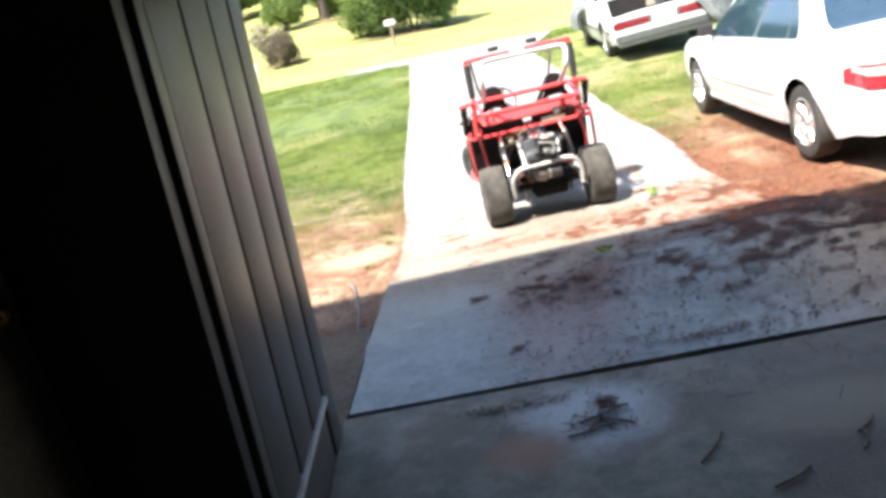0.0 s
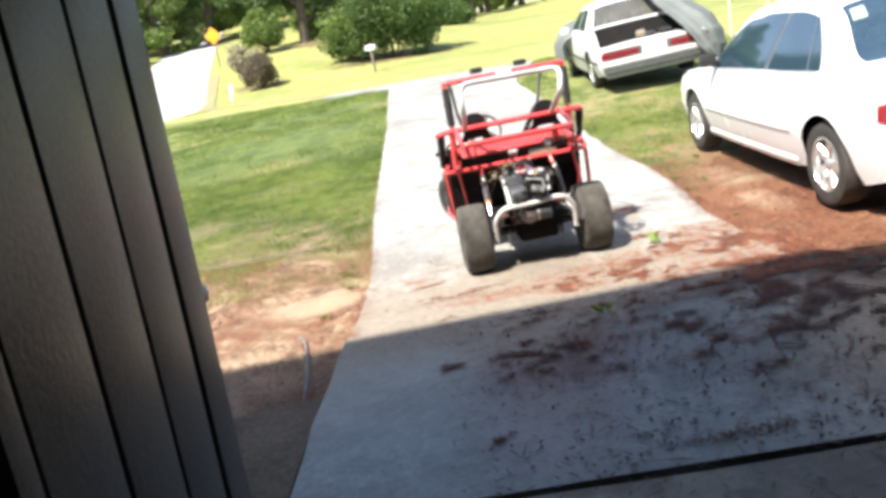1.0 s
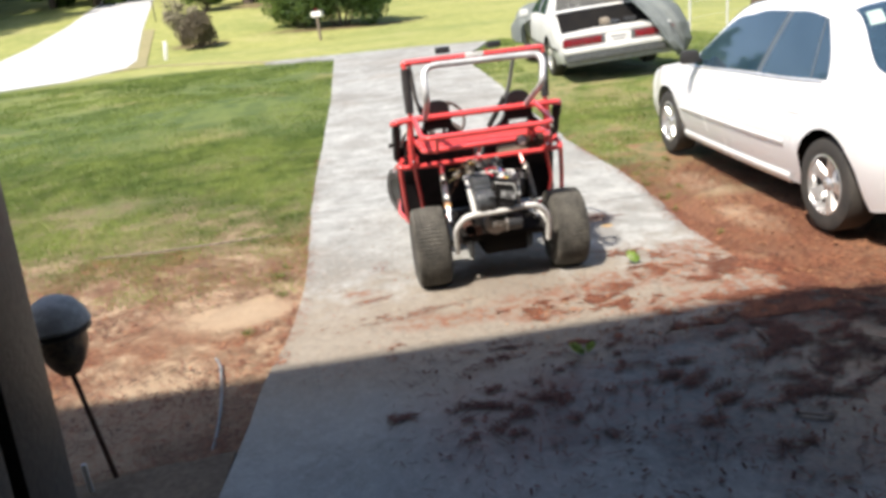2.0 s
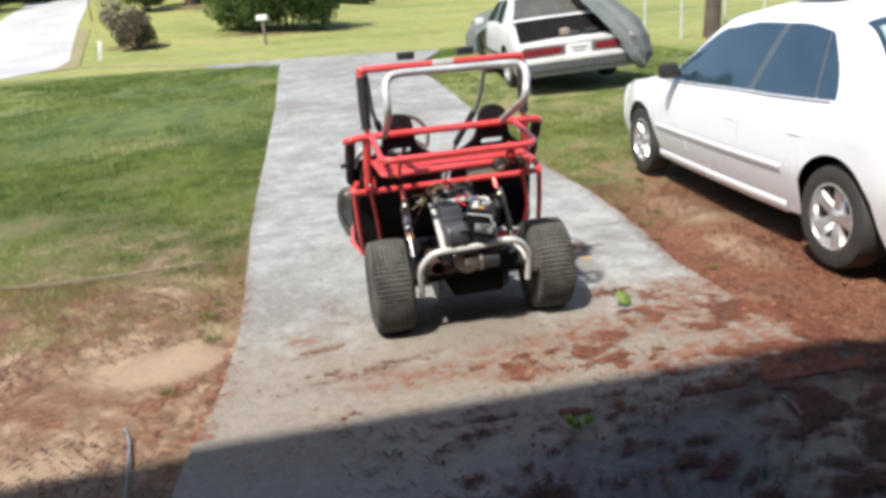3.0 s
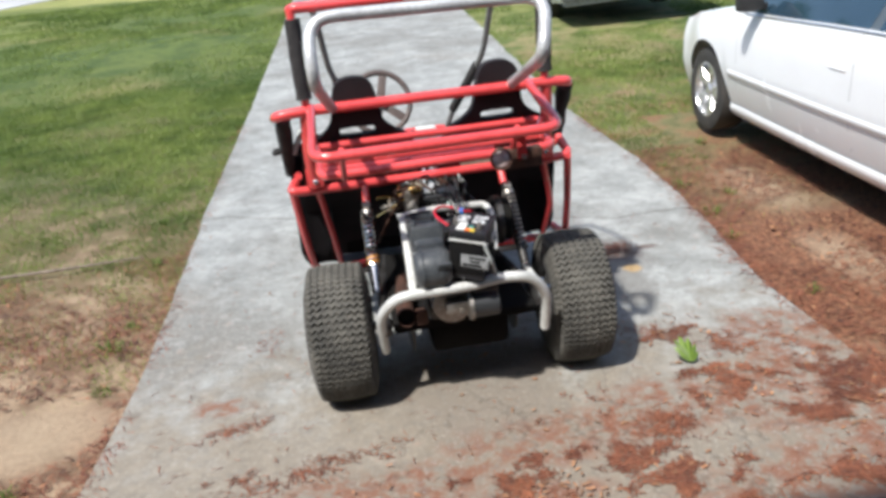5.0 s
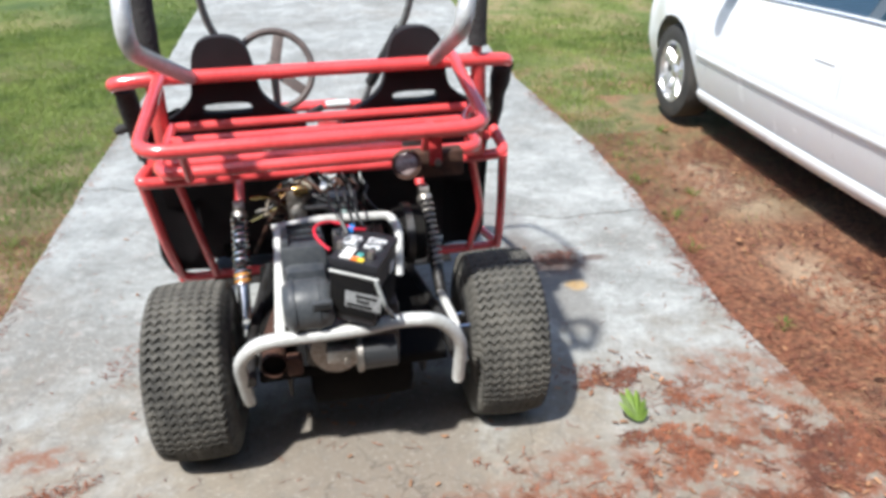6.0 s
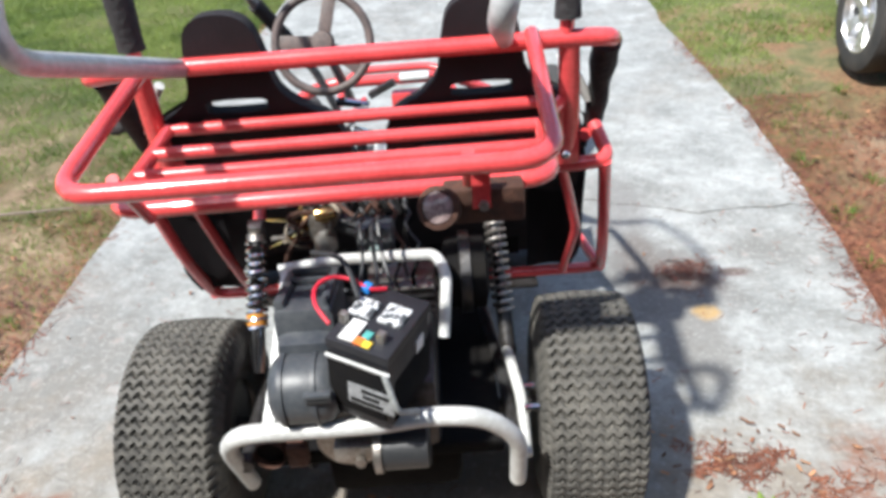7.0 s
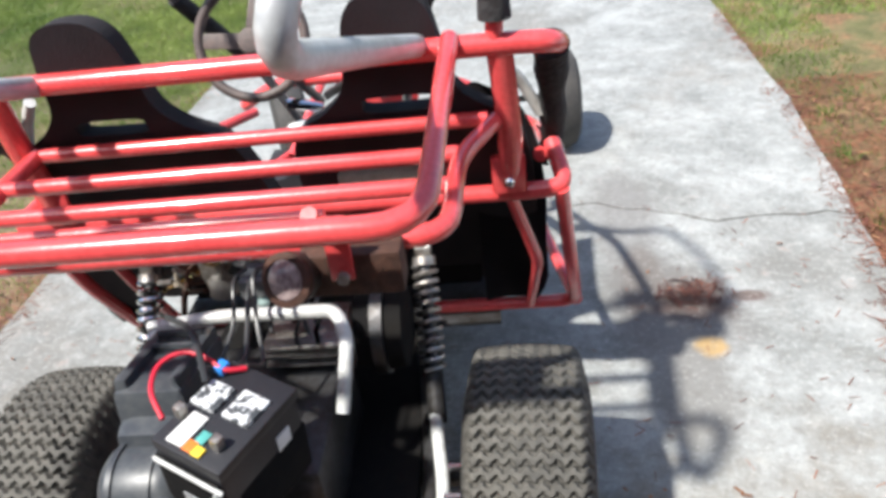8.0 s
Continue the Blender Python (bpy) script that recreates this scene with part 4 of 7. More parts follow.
    for x in (-0.185, 0.125):
        lamp = part("roof_lamp", box(bmesh.new(), x + KX, 0.315, 1.316, 0.085, 0.05, 0.036, bevel=0.008), "plastic", k, "small black roof lamp")
        part("lens", box(bmesh.new(), x + KX, 0.342, 1.316, 0.07, 0.006, 0.024, bevel=0.002), "lens", lamp)
    part("grip_knob", tube([(-0.505, 0.42, 0.800), (-0.540, 0.42, 0.792), (-0.552, 0.42, 0.786)], 0.014, n=10, radii=[0.010, 0.014, 0.008]), "foam", k)
    part("tag", box(bmesh.new(), 0.0 + KX, 0.289, 1.274, 0.11, 0.006, 0.026, bevel=0.002), "white_label", k, "small white warning tag")
    # seats
    for s in (-1, 1):
        cx = -0.241 if s < 0 else 0.267
        outline = smooth_loop([(-0.215, 0.31), (-0.228, 0.55), (-0.215, 0.72), (-0.188, 0.805), (-0.128, 0.845), (-0.092, 0.885), (-0.080, 0.945), (-0.066, 1.005), (-0.040, 1.031), (0, 1.038),
                               (0.040, 1.031), (0.066, 1.005), (0.080, 0.945), (0.092, 0.885), (0.128, 0.845), (0.188, 0.805), (0.215, 0.72), (0.228, 0.55), (0.215, 0.31), (0, 0.295)])
        hole = smooth_loop([(-0.052, 0.836), (-0.063, 0.85), (-0.052, 0.864), (0.052, 0.864), (0.063, 0.85), (0.052, 0.836)], 3)
        lean = lambda x, z, cx=cx: (cx + x, 0.335 + 0.55 * max(0.0, 0.86 - z) ** 1.1 - 0.2 * max(0.0, z - 0.86) - 0.2 * x * x, z)
        back = part("seat_back", plate(outline, hole, 0.045, lean), "fabric", k, "black bucket seat back with slot")
        wing = grid(lambda a, c: (lambda z: Vector((s * (0.375 + (np.interp(z, (0.31, 0.36, 0.48, 0.60, 0.715, 0.79, 0.825), (0.49, 0.515, 0.512, 0.515, 0.50, 0.468, 0.40)) - 0.375) * a), 0.465 + 0.012 * math.sin(3.1 * a) + 0.15 * max(0.0, 0.6 - z), z)))(0.31 + 0.515 * c), 8, 16)
        bmesh.ops.solidify(wing, geom=wing.faces[:], thickness=0.02)
        part("seat_wing", wing, "fabric", k, "black cloth seat side wing")
        bm = bmesh.new()
        grid(lambda a, c: Vector((cx + (a - 0.5) * 0.38, 0.64 + 0.36 * c, 0.34 + 0.5 * (a - 0.5) ** 2 + 0.05 * c * c)), 8, 8, bm)
        bmesh.ops.solidify(bm, geom=bm.faces[:], thickness=0.05)
        part("seat_base", bm, "fabric", k)
    # floor, console and nose
    part("floor_pan", box(bmesh.new(), KX, 1.0, 0.255, 0.78, 1.0, 0.012, bevel=0.003), "dark_steel", k)
    part("firewall", box(bmesh.new(), KX, 0.60, 0.40, 0.70, 0.012, 0.20, bevel=0.003), "interior", k)
    con = part("console", box(bmesh.new(), KX + 0.02, 0.78, 0.40, 0.13, 0.36, 0.22, bevel=0.02), "greypaint", k, "grey centre console")
    part("lever", tube([(KX + 0.02, 0.72, 0.5), (KX + 0.03, 0.66, 0.66)], 0.009), "dark_steel", con)
    t("dash_bar", [(-0.33, 1.18, 0.55), (-0.2, 1.12, 0.63), (0.2, 1.12, 0.63), (0.33, 1.18, 0.55)], 0.0165, fillet=0.06)
    t("nose_bar", [(-0.30, 1.40, 0.28), (-0.18, 1.72, 0.48), (0.18, 1.72, 0.48), (0.30, 1.40, 0.28)], 0.0145, fillet=0.08)
    part("dash_panel", box(bmesh.new(), KX + 0.10, 1.14, 0.56, 0.18, 0.05, 0.05, bevel=0.012), "red", k)
    for x, y, z, sx, sy, sz, a, m2 in ((-0.085, 1.0, 0.605, 0.10, 0.03, 0.02, 12, "chrome"), (-0.075, 0.97, 0.57, 0.13, 0.05, 0.012, -14, "white_label"), (-0.05, 0.93, 0.53, 0.08, 0.04, 0.03, 20, "chrome"), (0.005, 1.04, 0.63, 0.09, 0.03, 0.02, -25, "dark_steel")):
        part("linkage", box(bmesh.new(), x, y, z, sx, sy, sz, Matrix.Rotation(radians(a), 4, "Y"), bevel=0.004), m2, k)
    part("storage_tray", box(bmesh.new(), 0.225, 0.40, 0.685, 0.20, 0.05, 0.05, bevel=0.008), "tan_board", k, "tan weathered storage tray behind the seat")
    part("manual_plate", box(bmesh.new(), KX + 0.09, 1.09, 0.645, 0.09, 0.04, 0.012, bevel=0.002), "white_label", k, "pale worn plate on the dash")
    # steering
    c = Vector((-0.116, 0.795, 0.842))
    tilt = Matrix.Translation(c) @ Matrix.Rotation(radians(66), 4, "X")
    ring = [tilt @ Vector((0.124 * math.cos(a), 0.122 * math.sin(a), 0)) for a in (2 * math.pi * i / 40 for i in range(41))]
    wheel = part("steering_wheel", tube(ring, 0.0115, n=10, cap=False), "wheel_brown", k, "faded brown steering wheel")
    for a in (176, 76, -38):
        bm = bmesh.new()
        box(bm, 0.062, 0, 0, 0.112, 0.034, 0.006, bevel=0.002)
        bmesh.ops.transform(bm, matrix=tilt @ Matrix.Rotation(radians(a), 4, "Z"), verts=bm.verts)
        part("spoke", bm, "wheel_brown", wheel)
    part("hub", lathe([(0.03, -0.012), (0.032, 0.0), (0.026, 0.018), (0.01, 0.02)], 20, tilt @ Matrix.Rotation(radians(-90), 4, "Y")), "wheel_brown", wheel)
    part("steering_column", tube([c + Vector((0, 0.02, -0.015)), (-0.12, 1.30, 0.50)], 0.014), "dark_steel", k)
    # wheels
    bm, R, W = kart_tyre(1)
    tread_me = mesh_of(bm, "tread", M["tyre"])
    tread_me.set_sharp_from_angle(angle=radians(60))
    for s, x in ((-1, -0.397), (1, 0.446)):
        w = new("rear_tyre", tread_me)
        w.parent = k
        w.matrix_local = pose(x, 0.098, R - 0.006, s * 17, 0, -3.0)
        tagged(w, "wide dusty turf tyre with zigzag tread")
        for g in (-1, 1):
            part("sidewall", side_lathe(R, W, g), "tyre_side", w)
            part("rim", lathe([(0.115, g * (W / 2 - 0.03)), (0.118, g * (W / 2 - 0.012)), (0.10, g * (W / 2 - 0.02)), (0.085, g * (W / 2 - 0.06)), (0.03, g * (W / 2 - 0.055))], 32), "dark_steel", w)
    for s in (-1, 1):
        x, y = (-0.385, 1.80) if s < 0 else (0.665, 1.93)
        at = pose(x, y, 0.186, 0, 0, 20 if s < 0 else 3)
        ty = part("front_tyre", lathe([(0.10, -0.055), (0.15, -0.066), (0.176, -0.052), (0.187, -0.02), (0.187, 0.02), (0.176, 0.052), (0.15, 0.066), (0.10, 0.055)], 40, at, caps=False), "tyre_side", k, "black front tyre")
        part("front_rim", lathe([(0.102, -0.05), (0.094, -0.028), (0.03, -0.034), (0.03, 0.034), (0.094, 0.028), (0.102, 0.05)], 28, at), "dark_steel", ty, "dark steel wheel rim")
        part("hub_nut", lathe([(0.034, -0.046), (0.034, 0.046)], 16, at), "dusty_grey", ty)
        t("front_arm", [(x - s * 0.05, y, 0.2), (s * 0.2, 1.70, 0.28)], 0.012, "dark_steel")
    # swinging engine frame and bumper
    t("rear_bumper", [(-0.275, -0.055, 0.212), (-0.283, -0.115, 0.370), (-0.225, -0.172, 0.455), (0.02, -0.178, 0.460), (0.10, -0.178, 0.472), (0.20, -0.180, 0.465), (0.262, -0.155, 0.385), (0.262, -0.115, 0.240)],
      0.0165, "greypaint", fillet=0.045, label="scuffed grey tube bumper hoop")
    t("cross_tube", [(-0.172, 0.097, 0.607), (-0.05, 0.102, 0.618), (0.135, 0.118, 0.605), (0.152, 0.085, 0.575), (0.138, 0.02, 0.48)], 0.0115, "greypaint", fillet=0.02)
    bm = box(bmesh.new(), 0, 0, 0, 0.024, 0.31, 0.018, bevel=0.007)
    bmesh.ops.transform(bm, matrix=look((-0.150, -0.035, 0.536), (-0.142, 0.095, 0.605)) @ Matrix.Rotation(radians(90), 4, "X"), verts=bm.verts)
    part("frame_strap", bm, "greypaint", k)
    bm = plate([(-0.185, 0.475), (-0.07, 0.475), (-0.085, 0.50), (-0.15, 0.56)], None, 0.008, lambda x, z: (x + KX, -0.178 + (z - 0.43) * 0.6, z))
    part("gusset", bm, "greypaint", k)
    bm = plate([(0.005, 0.49), (0.05, 0.49), (0.05, 0.535), (0.028, 0.55), (0.005, 0.535)], None, 0.006, lambda x, z: (x + KX - 0.02, -0.19, z))
    tab = part("mount_tab", bm, "greypaint", k)
    part("bolt", lathe([(0.012, 0), (0.012, 0.008), (0.006, 0.012)], 8, Matrix.Translation((0.022, -0.194, 0.525)) @ Matrix.Rotation(-math.pi / 2, 4, "Z")), "alu", tab)
    for s in (-1, 1):
        t("swing_arm", [(s * 0.262, -0.10, 0.30), (s * 0.26, 0.08, 0.31), (s * 0.21, 0.50, 0.30)], 0.016, "dark_steel")
        top, bot = Vector((s * 0.262 + KX, 0.307, 0.588)), Vector((s * 0.272 + KX, 0.12, 0.345))
        sh = part("shock", tube([top + (bot - top) * q for q in (0.0, 0.75)], 0.012), "dark_steel", k, "coil-over shock absorber")
        part("spring", coil(top + (bot - top) * 0.10, top + (bot - top) * 0.70, 0.0205, 11.0, 0.0046), "chrome" if s < 0 else "alu", sh, "bright chrome coil spring" if s < 0 else "dull steel coil spring")
        part("shock_body", tube([top + (bot - top) * q for q in (0.66, 1.0)], 0.017), "chrome" if s < 0 else "dark_steel", sh)
        part("shock_eye", lathe([(0.018, -0.014), (0.018, 0.014)], 16, Matrix.Translation(top)), "alu", sh)
        part("shock_cap", tube([top + (bot - top) * q for q in (0.05, 0.10)], 0.022), "alu", sh)
        if s < 0:
            part("preload_collar", tube([top + (bot - top) * q for q in (0.60, 0.68)], 0.023), "amber", sh)
        t("shock_mount", [(s * 0.255, 0.375, 0.65), (s * 0.258, 0.33, 0.595)], 0.014)
    t("axle", [(-0.42, 0.098, 0.227), (0.44, 0.098, 0.227)], 0.016, "dark_steel", fillet=0)
    t("link_strap", [(0.268, 0.13, 0.36), (0.285, 0.0, 0.33), (0.282, -0.10, 0.28)], 0.012, "greypaint")
    for y in (0.03, -0.03):
        part("bolt", lathe([(0.008, 0), (0.008, 0.03)], 8, Matrix.Translation((0.30, y, 0.335))), "chrome", k)
    # engine
    eng = part("engine_block", box(bmesh.new(), KX, 0.06, 0.385, 0.24, 0.30, 0.17, bevel=0.02), "dark_steel", k, "greasy black engine")
    for i in range(6):
        part("fin", box(bmesh.new(), KX + 0.055, 0.19, 0.43 + i * 0.018, 0.14, 0.12, 0.006, bevel=0.002), "alu", eng)
    # sump box and chain guard, near-black, added to deepen the shade underneath
    part("shade_sump", box(bmesh.new(), KX + 0.02, 0.11, 0.235, 0.27, 0.36, 0.12, bevel=0.03), "interior", eng, "near-black engine sump added to deepen the shade below")
    part("axle_sprocket", lathe([(0.02, -0.004), (0.105, -0.004), (0.105, 0.004), (0.02, 0.004)], 36, Matrix.Translation((KX - 0.17, 0.098, 0.227)), closed=True), "dark_steel", eng)
    part("chain_guard", box(bmesh.new(), KX - 0.17, 0.14, 0.315, 0.03, 0.34, 0.05, bevel=0.012), "interior", eng)
    part("brake_disc", lathe([(0.02, -0.003), (0.085, -0.003), (0.085, 0.003), (0.02, 0.003)], 36, Matrix.Translation((KX + 0.20, 0.098, 0.227)), closed=True), "dark_steel", eng)
    part("crankcase", lathe([(0.02, -0.05), (0.065, -0.045), (0.07, 0.0), (0.065, 0.03), (0.03, 0.04)], 28, Matrix.Translation((-0.03, -0.08, 0.38)) @ Matrix.Rotation(radians(90), 4, "Z")), "alu", eng)
    part("fan_shroud", lathe([(0.03, -0.06), (0.085, -0.05), (0.095, 0.0), (0.09, 0.05), (0.05, 0.06)], 32, Matrix.Translation((0.205, 0.19, 0.515)) @ Matrix.Scale(0.82, 4)), "interior", eng)
    part("fan_rim", lathe([(0.088, -0.014), (0.099, -0.012), (0.099, 0.012), (0.088, 0.014)], 32, Matrix.Translation((0.205, 0.19, 0.515)) @ Matrix.Scale(0.85, 4), closed=True), "dark_steel", eng)
    # drive cover: a flat ribbed panel that ends in a round canister
    tip = Matrix.Rotation(radians(-11), 4, "X")
    cov = part("drive_cover", box(bmesh.new(), -0.086, -0.006, 0.572, 0.108, 0.165, 0.095, tip, bevel=0.014), "casing", k, "dusty black plastic drive casing")
    part("casing_edge", box(bmesh.new(), -0.128, 0.0, 0.590, 0.020, 0.150, 0.085, tip, bevel=0.008), "casing", cov)
    part("casing_edge", box(bmesh.new(), -0.046, 0.0, 0.594, 0.016, 0.150, 0.080, tip, bevel=0.006), "casing", cov)
    for cy in (0.055, 0.03, -0.055):
        part("casing_rib", box(bmesh.new(), -0.086, cy, 0.617 + 0.19 * cy, 0.074, 0.006, 0.012, bevel=0.002), "casing", cov)
    can = Matrix.Translation((-0.086, -0.142, 0.520)) @ Matrix.Scale(0.98, 4)
    part("canister", lathe([(0.012, -0.062), (0.045, -0.060), (0.056, -0.050), (0.061, -0.036), (0.061, 0.030), (0.057, 0.046), (0.046, 0.056), (0.012, 0.058)], 36, can), "casing", cov)
    for gx in (-0.036, 0.020):
        part("casing_band", lathe([(0.056, gx - 0.004), (0.0645, gx - 0.004), (0.0645, gx + 0.004), (0.056, gx + 0.004)], 36, can, closed=True), "casing", cov)
    part("casing_neck", box(bmesh.new(), -0.086, -0.085, 0.553, 0.100, 0.07, 0.085, bevel=0.022), "casing", cov)
    vent = part("casing_vent", box(bmesh.new(), -0.058, -0.196, 0.545, 0.046, 0.016, 0.020, bevel=0.004), "casing", cov)
    for q in (-0.004, 0.004):
        part("vent_slot", box(bmesh.new(), -0.058, -0.2045, 0.545 + q, 0.036, 0.003, 0.003), "trim", vent)
    part("casing_boss", lathe([(0.010, 0), (0.010, 0.006), (0.005, 0.008)], 10, Matrix.Translation((-0.118, -0.045, 0.617)) @ Matrix.Rotation(radians(-90), 4, "Y")), "alu", cov)
    st = part("starter", lathe([(0.03, -0.045), (0.037, -0.04), (0.037, 0.04), (0.03, 0.045)], 28, Matrix.Translation((0.07, -0.15, 0.375))), "plastic", k, "black cylindrical starter motor")
    part("starter_ring", lathe([(0.03, -0.058), (0.042, -0.055), (0.042, -0.042), (0.03, -0.04)], 28, Matrix.Translation((0.07, -0.15, 0.375))), "alu", st)
    part("starter_bracket", box(bmesh.new(), -0.02, -0.15, 0.385, 0.075, 0.04, 0.035, bevel=0.006), "alu", st)
    part("bracket_bolt", lathe([(0.01, 0), (0.01, 0.01)], 8, Matrix.Translation((-0.01, -0.172, 0.375)) @ Matrix.Rotation(-math.pi / 2, 4, "Z")), "alu", st)
    ex = part("exhaust", tube([(-0.185, -0.135, 0.36), (-0.18, 0.0, 0.355), (-0.15, 0.2, 0.33)], 0.03, n=20, cap=False), "rust", k, "rusty exhaust tip")
    part("exhaust_bore", lathe([(0.0265, 0), (0.0265, 0.01)], 20, Matrix.Translation((-0.185, -0.12, 0.36)) @ Matrix.Rotation(radians(90), 4, "Z")), "interior", ex)
    part("exhaust_flange", box(bmesh.new(), -0.135, -0.12, 0.35, 0.04, 0.03, 0.05, bevel=0.008), "rust", ex)
    # added near-black plate that stands for the deep shade under the engine
    part("shade_plate", box(bmesh.new(), KX, 0.20, 0.30, 0.48, 0.58, 0.03, bevel=0.006), "interior", k)
    # carburettor, intake and wiring in front of the engine
    carb = part("carburettor", box(bmesh.new(), -0.09, 0.26, 0.62, 0.055, 0.06, 0.06, bevel=0.012), "alu", k, "grimy carburettor")
    part("bowl", lathe([(0.02, -0.03), (0.026, -0.02), (0.026, 0.02), (0.012, 0.03)], 16, Matrix.Translation((-0.09, 0.25, 0.58)) @ Matrix.Rotation(radians(90), 4, "Y")), "alu", carb)
    part("choke_cap", lathe([(0.014, -0.02), (0.018, 0), (0.01, 0.02)], 14, Matrix.Translation((-0.075, 0.22, 0.655))), "brass", carb)
    part("intake_boot", tube([(-0.06, 0.25, 0.62), (0.0, 0.24, 0.60), (0.05, 0.20, 0.56)], 0.02, 0.02), "plastic", carb)
    rel = part("relay", box(bmesh.new(), 0.030, 0.160, 0.635, 0.075, 0.05, 0.055, bevel=0.008), "casing", k, "grey electrical relay block")
    for i in range(3):
        part("relay_clip", box(bmesh.new(), 0.005 + 0.025 * i, 0.130, 0.650, 0.017, 0.014, 0.03, bevel=0.003), "relay_grey", rel)
    part("relay_lamp", lathe([(0.010, 0), (0.010, 0.006), (0.004, 0.009)], 14, Matrix.Translation((0.028, 0.134, 0.620)) @ Matrix.Rotation(-math.pi / 2, 4, "Z")), "pale_teal", rel)
    rnd = random.Random(4)
    for i in range(9):
        a = Vector((-0.15 + 0.03 * i, 0.28, 0.62 + 0.03 * rnd.random()))
        b = Vector((0.02 * rnd.random() + 0.01 * i, 0.20, 0.66 + 0.03 * rnd.random()))
        e = Vector((0.02 + 0.012 * i, 0.10 + 0.04 * rnd.random(), 0.60 - 0.1 * rnd.random()))
        pts = [a.lerp(b, q / 6) + Vector((0, 0, 0.03 * math.sin(q))) for q in range(6)] + [b.lerp(e, q / 6) + Vector((0.01 * math.sin(q * 2), 0, 0)) for q in range(7)]
        part("cable", tube(pts, 0.0035 + 0.0015 * (i % 2), n=6), ("plastic", "rust", "plastic", "interior")[i % 4], k)
    for dx, sag, r in ((0.0, 0.02, 0.0042), (0.014, 0.05, 0.0035), (-0.02, 0.035, 0.0032)):
        part("cable", tube([(0.035 + dx, 0.13, 0.685), (0.03 + dx, 0.085, 0.665 + sag), (0.038 + dx, 0.03, 0.655), (0.045 + dx * 2, -0.03, 0.640 - sag * 0.3), (0.03 + dx * 2, -0.055, 0.652)], r, 0.03, n=7), "plastic", k)
    part("hose_loop", tube([(-0.22, 0.30, 0.45), (-0.17, 0.25, 0.56), (-0.13, 0.24, 0.62), (-0.09, 0.25, 0.66)], 0.006, 0.04, n=8), "rust", k)
    for i in range(10):
        c0 = Vector((-0.10 + 0.05 * rnd.random(), 0.235 + 0.03 * rnd.random(), 0.63 + 0.03 * rnd.random()))
        pts = [c0 + Vector((0.045 * math.cos(q * 0.9 + i) - 0.012 * q, 0.02 * math.sin(q * 1.1 + 2 * i), 0.028 * math.sin(q * 0.8 + i * 1.7) - 0.008 * q)) for q in range(8)]
        part("cable", tube(pts, 0.0035 + 0.002 * rnd.random(), 0.02, n=6), ("tan_board", "rust", "plastic", "brass", "tan_board", "alu")[i % 6], k)
    # battery
    BM = pose(0.046, -0.132, 0.570, 6, -1, 63.5)

    def bpart(name, b, material, parent, label="", bevel=0.003):
        bm = box(bmesh.new(), *b, bevel=bevel)
        bmesh.ops.transform(bm, matrix=BM, verts=bm.verts)
        return part(name, bm, material, parent, label)

    bat = bpart("battery", (0, 0, -0.01, 0.149, 0.110, 0.14), "black_case", k, "black lead-acid battery", 0.006)
    bpart("battery_box", (0.012, -0.004, -0.036, 0.136, 0.106, 0.09), "interior", bat, "black sheet battery box", 0.006)
    bpart("battery_lid", (0, 0, 0.068, 0.154, 0.115, 0.018), "black_case", bat, bevel=0.004)
    bpart("battery_cap", (0.012, 0.033, 0.079, 0.044, 0.042, 0.007), "cap_grey", bat)
    bpart("battery_cap", (0.016, -0.021, 0.079, 0.048, 0.044, 0.007), "cap_grey", bat)
    bpart("sticker", (-0.044, 0.024, 0.079, 0.050, 0.026, 0.003), "white_label", bat, "blank white sticker", 0.0005)
    bpart("sticker", (-0.062, 0.002, 0.079, 0.016, 0.016, 0.003), "orange", bat, "small orange sticker", 0.0005)
    bpart("sticker", (-0.064, -0.013, 0.079, 0.014, 0.014, 0.003), "yellow", bat, "small yellow sticker", 0.0005)
    bpart("sticker", (-0.045, -0.004, 0.079, 0.018, 0.014, 0.003), "teal", bat, "small teal sticker", 0.0005)
    for x, y in ((-0.03, 0.048), (-0.046, -0.03)):
        bpart("terminal", (x, y, 0.086, 0.014, 0.014, 0.02), "alu", bat)
    bpart("terminal_cover", (0.052, 0.052, 0.086, 0.018, 0.016, 0.014), "blue", bat, "small blue terminal cap")
    bpart("battery_bracket", (-0.079, 0.0, 0.0, 0.005, 0.106, 0.11), "interior", bat, "black bent battery bracket")
    bpart("label", (-0.0835, -0.028, -0.012, 0.002, 0.085, 0.04), "grey_label", bat, "worn pale label with dark marks", 0.0005)
    for i, w in enumerate((0.05, 0.03, 0.06)):
        bpart("label_bar", (-0.085, -0.028 + 0.008 * (i - 1), 0.0 - 0.012 * i, 0.002, w, 0.006), "interior", bat, bevel=0.0004)
    bpart("bracket_lip", (-0.083, -0.004, 0.050, 0.006, 0.118, 0.006), "greypaint", bat, "bright worn bracket edge")
    part("hold_strap", tube([BM @ Vector((-0.086, -0.055, 0.05)), BM @ Vector((-0.100, -0.085, 0.0)), (0.105, -0.176, 0.482)], 0.005, 0.02, n=8), "dusty_grey", bat, "thin scuffed battery strap")
    bpart("warning_mark", (0.035, -0.056, 0.02, 0.026, 0.003, 0.026), "white_label", bat, bevel=0.0005)
    p = [(-0.028, -0.148, 0.652), (-0.056, -0.112, 0.668), (-0.058, -0.070, 0.676), (-0.028, -0.046, 0.678), (0.010, -0.058, 0.672), (0.034, -0.078, 0.664), (0.062, -0.064, 0.655)]
    part("red_cable", tube(p, 0.0036, 0.03, n=8), "red_wire", bat, "red battery cable")
